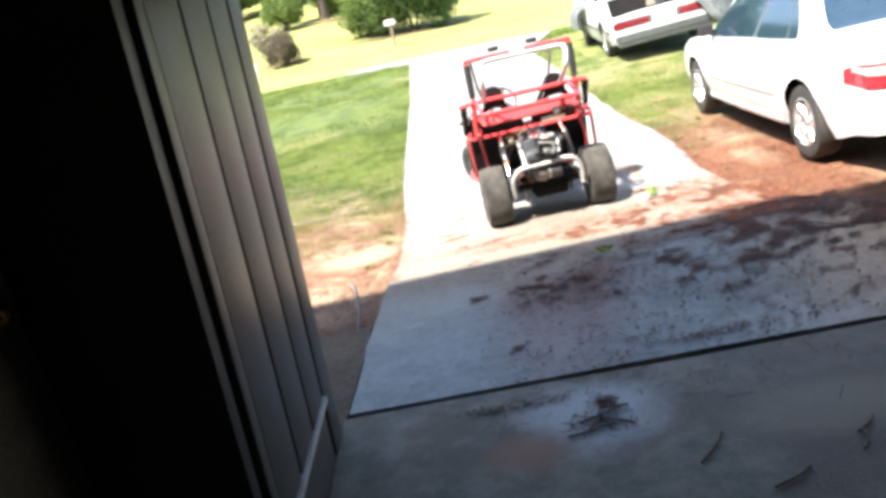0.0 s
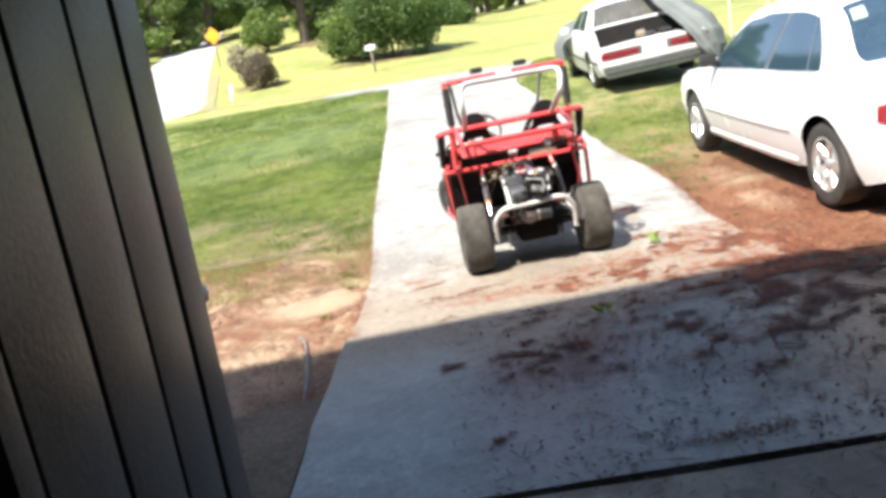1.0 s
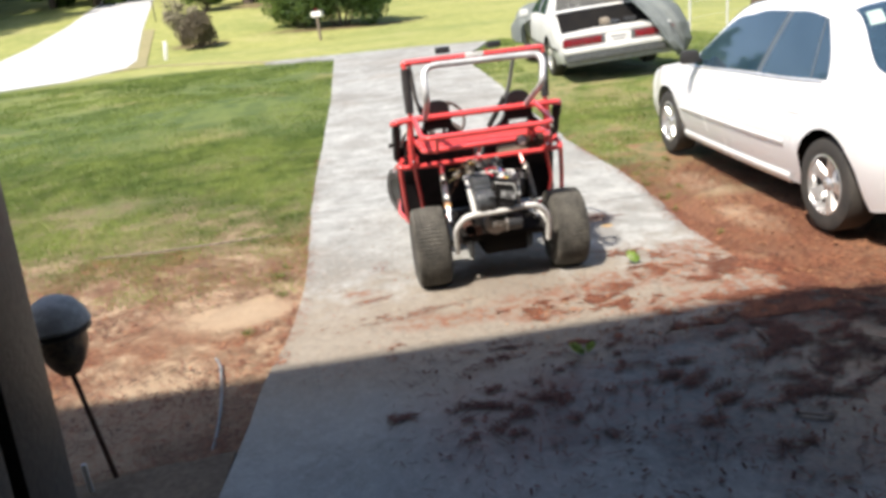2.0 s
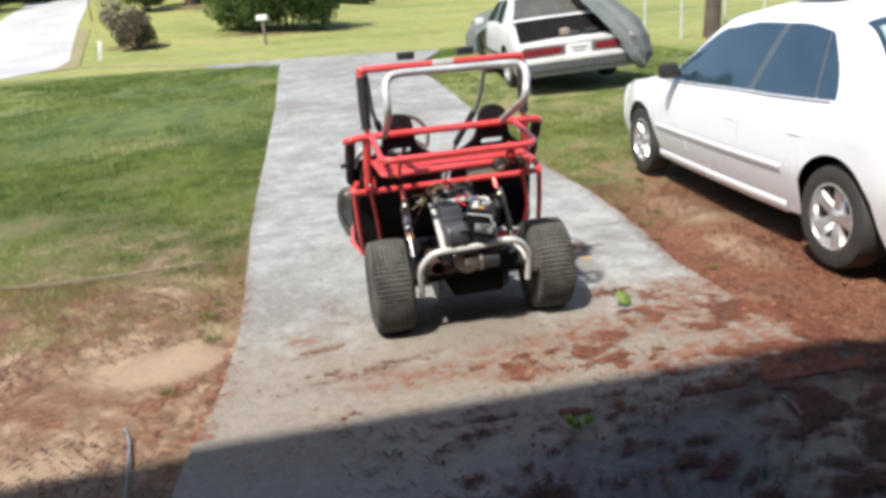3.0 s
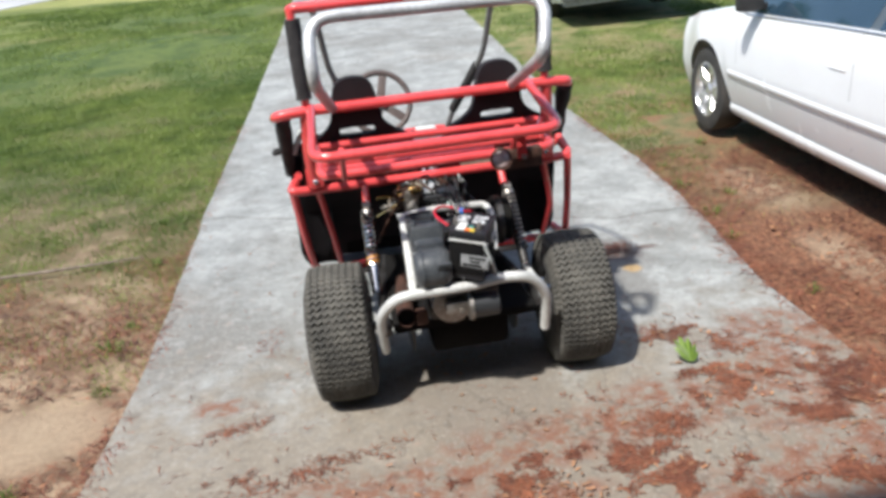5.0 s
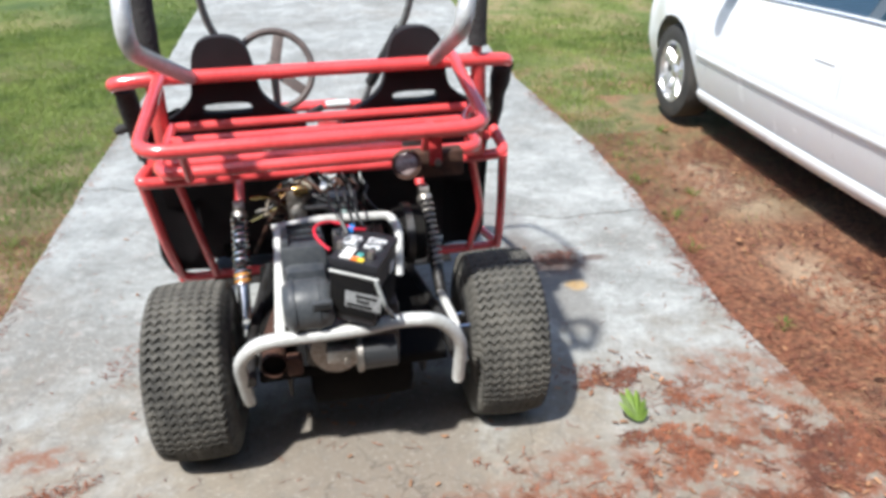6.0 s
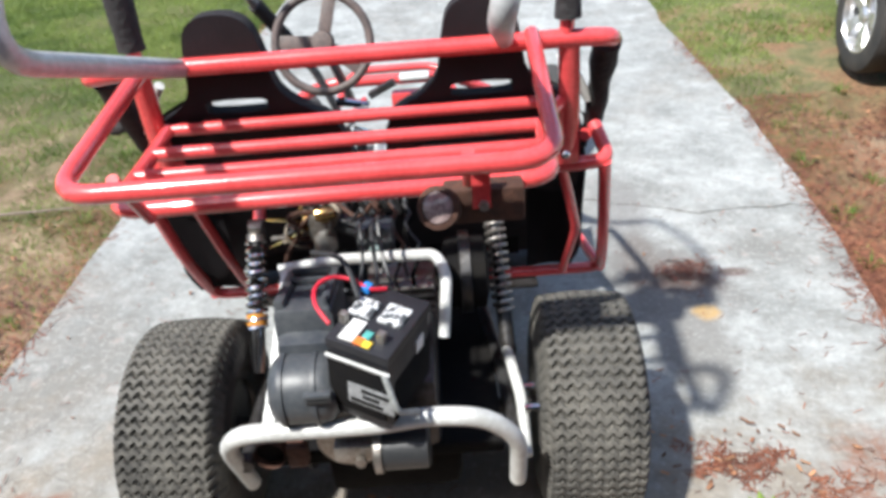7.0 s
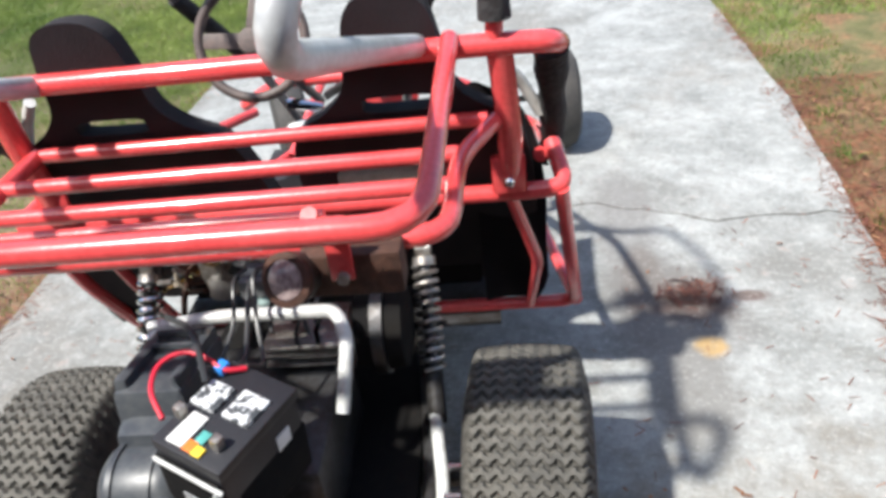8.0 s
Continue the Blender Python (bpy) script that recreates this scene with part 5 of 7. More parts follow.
    p = [BM @ Vector(q) for q in ((0.02, 0.05, 0.09), (0.06, 0.10, 0.13), (0.08, 0.18, 0.10))]
    part("black_cable", tube(p, 0.005, 0.04, n=8), "plastic", bat)
    # lamp and rusty box hung under the basket hoop
    lp = part("rear_lamp", lathe([(0.024, -0.04), (0.031, -0.02), (0.032, 0.0)], 28, Matrix.Translation((0.165, -0.088, 0.812)) @ Matrix.Rotation(radians(-108), 4, "Z") @ Matrix.Rotation(radians(-25), 4, "Y")), "dark_steel", k, "round cloudy rear lamp")
    part("lamp_ring", lathe([(0.027, 0.0), (0.034, 0.0), (0.034, 0.010), (0.026, 0.012)], 28, Matrix.Translation((0.165, -0.088, 0.812)) @ Matrix.Rotation(radians(-108), 4, "Z") @ Matrix.Rotation(radians(-25), 4, "Y"), closed=True), "rust", lp)
    part("lamp_lens", lathe([(0.028, 0.004), (0.024, 0.011), (0.012, 0.015), (0.003, 0.016)], 28, Matrix.Translation((0.165, -0.088, 0.812)) @ Matrix.Rotation(radians(-108), 4, "Z") @ Matrix.Rotation(radians(-25), 4, "Y")), "lens", lp)
    bx = part("rusty_box", box(bmesh.new(), 0.238, -0.05, 0.800, 0.13, 0.045, 0.06, bevel=0.006), "rust", k, "rust-brown metal lamp box")
    part("box_bracket", box(bmesh.new(), 0.232, -0.085, 0.848, 0.030, 0.01, 0.085, bevel=0.002), "red", bx)
    part("bolt", lathe([(0.008, 0), (0.008, 0.008)], 8, Matrix.Translation((0.235, -0.095, 0.815)) @ Matrix.Rotation(-math.pi / 2, 4, "Z")), "alu", bx)


go_kart()

# ---- cars ----


def lerp_table(tab, y):
    if y <= tab[0][0]:
        return tab[0][1]
    for (a, p), (b, q) in zip(tab, tab[1:]):
        if y <= b:
            t = (y - a) / (b - a)
            t = t * t * (3 - 2 * t)
            return p + (q - p) * t
    return tab[-1][1]


def road_wheel(parent, x, y, r, s, chrome=True):
    w = part("wheel", lathe([(r - 0.10, -0.09), (r - 0.05, -0.10), (r - 0.012, -0.088), (r, -0.06), (r, 0.06), (r - 0.012, 0.088), (r - 0.05, 0.10), (r - 0.10, 0.09)], 48, caps=False), "tyre_side", parent, "black car tyre")
    w.location = (x, y, r)
    rr = r - 0.098
    part("rim", lathe([(rr - 0.005, s * 0.02), (rr + 0.004, s * 0.07), (rr + 0.008, s * 0.088), (rr - 0.012, s * 0.092), (rr - 0.028, s * 0.055), (rr - 0.03, s * 0.0)], 40, caps=False), "dark_steel" if not chrome else "alloy", w)
    part("brake", lathe([(rr - 0.03, s * 0.02), (0.03, s * 0.025)], 32), "dark_steel", w)
    for i in range(5):
        a = 2 * math.pi * i / 5 + 0.3
        bm = bmesh.new()
        vs = []
        for q, wd, h in ((0.03, 0.034, 0.062), (0.5 * rr, 0.040, 0.075), (rr - 0.012, 0.066, 0.082)):
            for g in (-1, 1):
                vs.append(bm.verts.new((s * (h - 0.03), g * wd, q)))
                vs.append(bm.verts.new((s * h, g * wd * 0.72, q)))
        for i0 in (0, 4):
            a0, a1, b0, b1, c0, c1, d0, d1 = vs[i0:i0 + 8]
            for f in ((a1, b1, d1, c1), (a0, a1, c1, c0), (b1, b0, d0, d1), (a0, c0, d0, b0)):
                bm.faces.new(f)
        bmesh.ops.rotate(bm, cent=(0, 0, 0), matrix=Matrix.Rotation(a, 3, "X"), verts=bm.verts)
        bmesh.ops.recalc_face_normals(bm, faces=bm.faces)
        part("spoke", bm, "alloy" if chrome else "alu", w)
    part("hub_cap", lathe([(0.04, s * 0.03), (0.042, s * 0.066), (0.03, s * 0.078), (0.004, s * 0.08)], 24), "alloy" if chrome else "alu", w)
    return w


class Shell:
    """The outer form of a car: x to its right, y ahead, origin on the ground between the axles."""

    def __init__(self, spec):
        self.s = spec

    def half(self, y):
        return lerp_table(self.s["half"], y)

    def sill(self, y):
        z = lerp_table(self.s["sill"], y)
        for ya in self.s["axles"]:
            d = self.s["arch"] ** 2 - (y - ya) ** 2
            if d > 0:
                z = max(z, self.s["wheel"] + math.sqrt(d))
        return z

    def top(self, y):
        return lerp_table(self.s["belt"], y)

    def side(self, y, z):
        zt = self.top(y)
        q = clamp01((z - 0.18) / max(0.01, zt - 0.18))
        bulge = 1.0 - 0.10 * max(0.0, (0.48 - q) / 0.48) ** 1.4 - 0.045 * max(0.0, (q - 0.70) / 0.30) ** 2
        return self.half(y) * bulge

    def roof(self, y):
        return lerp_table(self.s["roof"], y)

    def house(self, y, u):
        """A point of the greenhouse: u from -1 at one belt to 1 at the other."""
        a, g = abs(u), (1 if u > 0 else -1)
        zb = self.top(y) - 0.012
        h = max(0.0, self.roof(y) - zb)
        wb = self.half(y) * 0.940
        wr = wb - self.s["tumble"] * h
        if a > 0.6:
            t = (a - 0.6) / 0.4
            return Vector((g * (wr + (wb - wr) * t), y, zb + 0.87 * h * (1 - t ** 1.15)))
        t = a / 0.6
        return Vector((g * wr * math.sin(math.pi / 2 * t) ** 0.85 if t > 0 else 0, y, zb + 0.87 * h + 0.13 * h * math.cos(math.pi / 2 * t) ** 0.9))


def car_body(spec, parent, paint):
    sh = Shell(spec)
    y0, y1 = spec["ends"]
    ny = 150
    bm = bmesh.new()
    for g in (-1, 1):
        def f(a, c, g=g):
            y = y0 + (y1 - y0) * a
            zb, zt = sh.sill(y), sh.top(y)
            z = zb + (zt - zb) * c
            return Vector((g * sh.side(y, z), y, z))
        grid(f, ny, 14, bm)
    grid(lambda a, c: (lambda y: Vector(((c * 2 - 1) * sh.side(y, sh.top(y)), y, sh.top(y) + spec["crown"] * (1 - (c * 2 - 1) ** 2))))(y0 + (y1 - y0) * a), ny, 12, bm)
    for y in (y0, y1):
        zb, zt = sh.sill(y), sh.top(y)
        grid(lambda a, c: Vector(((a * 2 - 1) * sh.side(y, zb + (zt - zb) * c), y + (0.05 if y > 0 else -0.05) * (1 - (a * 2 - 1) ** 2) * math.sin(math.pi * (0.15 + 0.7 * c)),
                                 zb + (zt - zb) * c + spec["crown"] * (1 - (a * 2 - 1) ** 2) * c)), 16, 10, bm)
    bmesh.ops.remove_doubles(bm, verts=bm.verts, dist=0.002)
    bmesh.ops.recalc_face_normals(bm, faces=bm.faces)
    body = part("body", bm, paint, parent)
    bm = bmesh.new()
    g0, g1 = spec["cabin"]
    grid(lambda a, c: sh.house(g0 + (g1 - g0) * a, c * 2 - 1), 60, 40, bm)
    bmesh.ops.recalc_face_normals(bm, faces=bm.faces)
    part("roof", bm, paint, parent)
    part("underbody", box(bmesh.new(), 0, (y0 + y1) / 2, 0.33, spec["half"][2][1] * 1.5, (y1 - y0) * 0.78, 0.22), "interior", parent, smooth=False)
    return sh, body


def pane(sh, name, ya, yb, ua, ub, parent, material="glass", lift=0.006, nu=16, nv=8, label=""):
    """A patch of the greenhouse set a little proud."""
    bm = bmesh.new()

    def f(a, c):
        y = ya(c) + (yb(c) - ya(c)) * a
        u = ua + (ub - ua) * c
        e = 0.004
        p = sh.house(y, u)
        d1, d2 = sh.house(y + e, u) - p, sh.house(y, min(1, u + e)) - p
        n = d1.cross(d2)
        n = n.normalized() if n.length > 1e-9 else Vector((0, 0, 1))
        if n.dot(Vector((p.x, 0, p.z - 0.7))) < 0:
            n = -n
        return p + n * lift
    grid(f, nu, nv, bm)
    bmesh.ops.recalc_face_normals(bm, faces=bm.faces)
    if sum(f.normal.dot(f.calc_center_median() - Vector((0, 0, 0.6))) for f in bm.faces) < 0:
        bmesh.ops.reverse_faces(bm, faces=bm.faces)
    bmesh.ops.solidify(bm, geom=bm.faces[:], thickness=0.004)
    return part(name, bm, material, parent, label)


def on_side(sh, name, y0, y1, z0, z1, g, lift, material, parent, label="", n=24):
    """A thin strip lying along the car's flank."""
    bm = bmesh.new()
    grid(lambda a, c: (lambda y, z: Vector((g * (sh.side(y, z) + lift * math.sin(math.pi * (0.1 + 0.8 * c))), y, z)))(y0 + (y1 - y0) * a, (z0(y0 + (y1 - y0) * a) if callable(z0) else z0) * (1 - c) + (z1(y0 + (y1 - y0) * a) if callable(z1) else z1) * c), n, 4, bm)
    bmesh.ops.recalc_face_normals(bm, faces=bm.faces)
    return part(name, bm, material, parent, label)


SEDAN = {
    "ends": (-2.30, 2.20), "axles": (-1.37, 1.285), "arch": 0.330, "wheel": 0.290, "crown": 0.035, "tumble": 0.42, "cabin": (-1.92, 0.95),
    "half": [(-2.30, 0.56), (-2.16, 0.74), (-1.6, 0.845), (-0.2, 0.865), (1.35, 0.85), (1.75, 0.805), (2.02, 0.69), (2.15, 0.52), (2.20, 0.36)],
    "sill": [(-2.3, 0.30), (-2.0, 0.26), (-1.7, 0.2), (1.7, 0.2), (2.0, 0.22), (2.2, 0.26)],
    "belt": [(-2.30, 0.84), (-2.2, 0.89), (-1.7, 0.90), (-0.6, 0.872), (0.9, 0.84), (1.4, 0.785), (1.85, 0.705), (2.08, 0.62), (2.2, 0.50)],
    "roof": [(-1.92, 0.92), (-1.78, 0.96), (-1.18, 1.31), (-0.7, 1.385), (-0.25, 1.39), (0.10, 1.345), (0.90, 0.885), (0.95, 0.85)],
}


def white_sedan():
    c = thing("white_car", "white four-door sedan with tinted windows, parked on pine straw", "car", pose(2.934, 1.362, -0.01, 0, 0, -3.0) @ Matrix.Scale(1.016, 4))
    sh, body = car_body(SEDAN, c, "white_paint")
    for g in (-1, 1):
        for y in SEDAN["axles"]:
            road_wheel(c, g * 0.735, y, 0.284, g)
            bm = bmesh.new()
            grid(lambda a, b: Vector((g * (0.50 + 0.22 * b), y + 0.326 * math.cos(math.pi * a), 0.290 + 0.326 * math.sin(math.pi * a))), 20, 2, bm)
            part("arch_liner", bm, "interior", c)
        lo, hi = g * 0.995, g * 0.665
        pane(sh, "side_window", lambda q: -0.42 - 0.10 * q, lambda q: 0.77 - 0.10 * q, lo, hi, c, label="tinted front side window")
        pane(sh, "side_window", lambda q: -1.29 + 0.27 * q ** 1.5, lambda q: -0.49 - 0.10 * q, lo, hi, c, label="tinted rear side window")
        pane(sh, "pillar_trim", lambda q: -0.49 - 0.10 * q, lambda q: -0.42 - 0.10 * q, lo, hi, c, "pillar", 0.004, 2, 8)
        pane(sh, "quarter_bar", lambda q: -1.13 + 0.13 * q, lambda q: -1.118 + 0.13 * q, lo, hi, c, "pillar", 0.009, 2, 8)
        on_side(sh, "door_moulding", -0.92, 0.9, 0.445, 0.49, g, 0.010, "white_paint", c)
        on_side(sh, "sill_skirt", -0.93, 0.93, 0.185, 0.265, g, 0.022, "white_paint", c)
        on_side(sh, "belt_trim", -1.28, 0.78, lambda y: sh.top(y) - 0.014, lambda y: sh.top(y) - 0.004, g, 0.006, "chrome", c)
        for ys in (-0.42, 0.80):
            on_side(sh, "door_seam", ys - 0.0011, ys + 0.0011, 0.30, lambda y: sh.top(y) - 0.02, g, 0.002, "trim", c, n=1)
        for ys in (-1.03, -0.30):
            on_side(sh, "door_handle", ys - 0.07, ys + 0.07, 0.675, 0.69, g, 0.0045, "white_paint", c)
        mir = part("mirror", box(bmesh.new(), g * 0.905, 0.56, 0.925, 0.15, 0.09, 0.115, bevel=0.036), "trim", c, "black door mirror")
        part("mirror_arm", box(bmesh.new(), g * 0.84, 0.57, 0.895, 0.08, 0.05, 0.04, bevel=0.01), "trim", mir)
        # wrap-round tail lamp
        bm = bmesh.new()
        grid(lambda a, b: (lambda y, z: Vector((g * (sh.side(y, z) + 0.006), y - 0.004, z)))(-2.295 + 0.36 * a, 0.585 + 0.17 * b * (1 - 0.45 * a ** 2) + 0.04 * a), 14, 6, bm)
        tl = part("tail_lamp", bm, "tail_red", c, "red wrap-round tail lamp")
        bm = bmesh.new()
        grid(lambda a, b: (lambda y, z: Vector((g * (sh.side(y, z) + 0.012), y - 0.006, z)))(-2.29 + 0.27 * a, 0.675 + 0.065 * b * (1 - 0.5 * a) + 0.03 * a), 12, 3, bm)
        part("clear_band", bm, "tail_white", tl)
        part("rear_tail_lamp", box(bmesh.new(), g * 0.42, -2.335, 0.665, 0.26, 0.03, 0.13, bevel=0.01), "tail_red", c)
        part("headlamp", box(bmesh.new(), g * 0.46, 2.10, 0.57, 0.30, 0.08, 0.11, bevel=0.02), "tail_white", c, "clear headlamp")
    pane(sh, "windscreen", lambda q: 0.18, lambda q: 0.86, -0.52, 0.52, c, nv=16)
    pane(sh, "rear_window", lambda q: -1.76, lambda q: -1.22, -0.53, 0.53, c, nv=16, label="rear window reflecting the sky")
    pane(sh, "window_sticker", lambda q: -1.40, lambda q: -1.30, -0.46, -0.34, c, "pale_teal", 0.009, 4, 4, "pale green window sticker")
    # sunroof with a dark rim
    pane(sh, "sunroof", lambda q: -0.72, lambda q: -0.32, -0.30, 0.30, c, "trim", 0.006, label="dark sunroof panel")
    part("plate", box(bmesh.new(), 0, -2.355, 0.74, 0.30, 0.012, 0.15, bevel=0.004), "white_label", c)
    part("rear_bumper", box(bmesh.new(), 0, -2.28, 0.42, 1.25, 0.18, 0.20, bevel=0.06), "white_paint", c)


white_sedan()

HATCH = {
    "ends": (-2.15, 2.25), "axles": (-1.1, 1.35), "arch": 0.36, "wheel": 0.30, "crown": 0.02, "tumble": 0.45, "cabin": (-1.98, 0.80),
    "half": [(-2.15, 0.81), (-2.0, 0.84), (-1.4, 0.86), (0, 0.86), (1.5, 0.85), (2.1, 0.80), (2.25, 0.74)],
    "sill": [(-2.15, 0.30), (-1.7, 0.26), (-1.5, 0.22), (1.7, 0.22), (2.25, 0.32)],
    "belt": [(-2.15, 0.70), (-1.95, 0.72), (-1.5, 0.90), (0.5, 0.91), (0.8, 0.90), (2.0, 0.80), (2.25, 0.74)],
    "roof": [(-1.98, 0.715), (-1.5, 0.99), (-0.95, 1.31), (-0.3, 1.39), (0.1, 1.35), (0.78, 0.92), (0.8, 0.90)],
}
HATCH_AT = pose(3.46, 9.58, 0.275, 2.0, -2.4, -4.0) @ Matrix.Scale(1.04, 4)


def old_hatchback():
    c = thing("old_car", "old white hatchback with open boot and grey cover, on the grass", "car", HATCH_AT)
    sh, body = car_body(HATCH, c, "old_white")
    for g in (-1, 1):
        for y in HATCH["axles"]:
            road_wheel(c, g * 0.74, y, 0.30, g, chrome=g < 0 and y < 0)
        pane(sh, "side_window", lambda q: -0.12, lambda q: 0.62 - 0.1 * q, g * 0.95, g * 0.66, c)
        pane(sh, "quarter_window", lambda q: -0.75 + 0.15 * q, lambda q: -0.2, g * 0.95, g * 0.66, c)
        tl = part("tail_lamp", box(bmesh.new(), g * 0.535, -2.195, 0.595, 0.58, 0.03, 0.105, bevel=0.008), "tail_dark", c, "wide red tail lamp")
        for k in (-1, 0, 1):
            part("lens_rib", box(bmesh.new(), g * 0.535 + 0.145 * k, -2.212, 0.595, 0.008, 0.008, 0.10), "trim", tl)
        part("lamp_frame", box(bmesh.new(), g * 0.225, -2.20, 0.595, 0.05, 0.02, 0.11, bevel=0.006), "relay_grey", tl)
        part("mirror", box(bmesh.new(), g * 0.95, 0.5, 0.95, 0.15, 0.09, 0.11, bevel=0.02), "old_white", c)
        on_side(sh, "side_trim", -1.9, 2.0, 0.46, 0.50, g, 0.012, "trim", c)
        part("lid_strut", tube([(g * 0.46, -1.60, 0.93), (g * 0.50, -1.72, 0.78)], 0.012, n=6), "greypaint", c)
    # open boot: a near-black sheet paints its shaded well behind a pale lip, the raised glass above
    pane(sh, "boot_shade_sheet", lambda q: -1.975, lambda q: -1.56, -0.59, 0.59, c, "interior", 0.012, 12, 20, "open boot with clutter, its shaded inside a near-black sheet")
    part("boot_lip", box(bmesh.new(), 0, -2.13, 0.685, 1.58, 0.14, 0.055, bevel=0.02), "old_white", c)
    pane(sh, "boot_lid_bar", lambda q: -1.57, lambda q: -1.46, -0.62, 0.62, c, "old_white", 0.035, 4, 20)
    pane(sh, "rear_window", lambda q: -1.46, lambda q: -0.92, -0.55, 0.55, c, "dull_glass", 0.010, 10, 20, "dusty grey rear window")
    part("plate", box(bmesh.new(), 0, -2.212, 0.585, 0.36, 0.012, 0.15, bevel=0.004), "white_label", c)
    for i in range(2):
        part("plate_mark", box(bmesh.new(), 0, -2.220, 0.61 - 0.05 * i, 0.22 - 0.06 * i, 0.006, 0.02), "grey_label", c)
    bp = part("rear_bumper", box(bmesh.new(), 0, -2.20, 0.475, 1.66, 0.20, 0.075, bevel=0.03), "old_white", c, "dull white rear bumper")
    part("bumper_strip", box(bmesh.new(), 0, -2.215, 0.385, 1.62, 0.14, 0.115, bevel=0.02), "relay_grey", bp)
    part("valance", box(bmesh.new(), 0, -2.17, 0.295, 1.56, 0.14, 0.07, bevel=0.02), "dusty_grey", c)
    for x, w, h, key in ((-0.12, 0.14, 0.10, "tan_board"), (0.02, 0.16, 0.05, "casing"), (0.26, 0.2, 0.06, "plastic")):
        part("clutter", box(bmesh.new(), x, -1.93, 0.765 + h / 2, w, 0.12, h, bevel=0.03), key, c)


def car_cover():
    """A grey tarp hung over the boot corner of the old car, and bunched over its bonnet."""
    bm = bmesh.new()
    steps = (0.0, 0.25, 0.45, 0.62, 0.80, 1.0)

    def f(a, b):
        xl = np.interp(b, steps, (0.02, 0.16, 0.34, 0.50, 0.66, 0.84))
        xr = np.interp(b, steps, (0.60, 0.84, 1.10, 1.22, 1.22, 1.06))
        z = np.interp(b, steps, (1.46, 1.30, 0.96, 0.68, 0.44, 0.22)) - (0.16 * (1 - b) + 0.02) * a ** 2
        y = np.interp(b, steps, (-0.75, -1.45, -2.02, -2.28, -2.34, -2.31))
        fold = 0.04 * math.sin(10 * a - 4 * b) * (0.25 + b) + 0.02 * math.sin(23 * a + 7 * b + 2 * math.sin(5 * b))
        return Vector((xl + (xr - xl) * a + 0.02 * math.sin(13 * b + 3 * a), y + fold + (0.10 + 0.55 * b) * a ** 3, z + 0.02 * math.sin(8 * a + 5 * b)))
    grid(f, 30, 34, bm)
    bmesh.ops.solidify(bm, geom=bm.faces[:], thickness=0.012)
    m = HATCH_AT
    bmesh.ops.transform(bm, matrix=m, verts=bm.verts)
    ob = part("car_cover", bm, "tarp")
    tagged(ob, "crumpled grey car cover draped over the old car's corner", "car cover")
    bm = bmesh.new()

    def g(a, b):
        t = math.pi * a
        r = 1 + 0.08 * math.sin(9 * a + 12 * b) + 0.05 * math.sin(31 * b)
        return Vector((-0.42 + 0.60 * math.cos(t) * r, 0.40 + 1.35 * b, 0.42 + 0.62 * math.sin(t) ** 0.5 * r * (1 - 0.25 * (2 * b - 1) ** 2)))
    grid(g, 26, 22, bm)
    bmesh.ops.solidify(bm, geom=bm.faces[:], thickness=0.012)
    bmesh.ops.transform(bm, matrix=m, verts=bm.verts)
    ob = part("car_cover", bm, "tarp")
    tagged(ob, "grey car cover bunched over the old car's bonnet", "car cover")


old_hatchback()
car_cover()

# ---- plants and far things ----


def leaves(rnd, centres, radii, count, size, flat=0.6, long=1.0):
    """Vertices and faces of many small leaves scattered in clumps."""
    k = len(centres)
    idx = rnd.integers(0, k, count)
    d = rnd.normal(size=(count, 3))
    d /= np.linalg.norm(d, axis=1)[:, None]
    r = rnd.random(count) ** 0.45
    p = np.array(centres)[idx] + d * (np.array(radii)[idx] * r)[:, None] * np.array([1, 1, flat])
    u = rnd.normal(size=(count, 3))
    u /= np.linalg.norm(u, axis=1)[:, None]
    w = np.cross(u, rnd.normal(size=(count, 3)))
    w /= np.linalg.norm(w, axis=1)[:, None]
    s = size * (0.6 + 0.8 * rnd.random(count))[:, None]
    quad = np.stack([p - u * s * long, p + w * s * 0.45, p + u * s * long, p - w * s * 0.45], axis=1).reshape(-1, 3)
    faces = np.arange(count * 4).reshape(-1, 4)
    return quad.tolist(), faces.tolist()


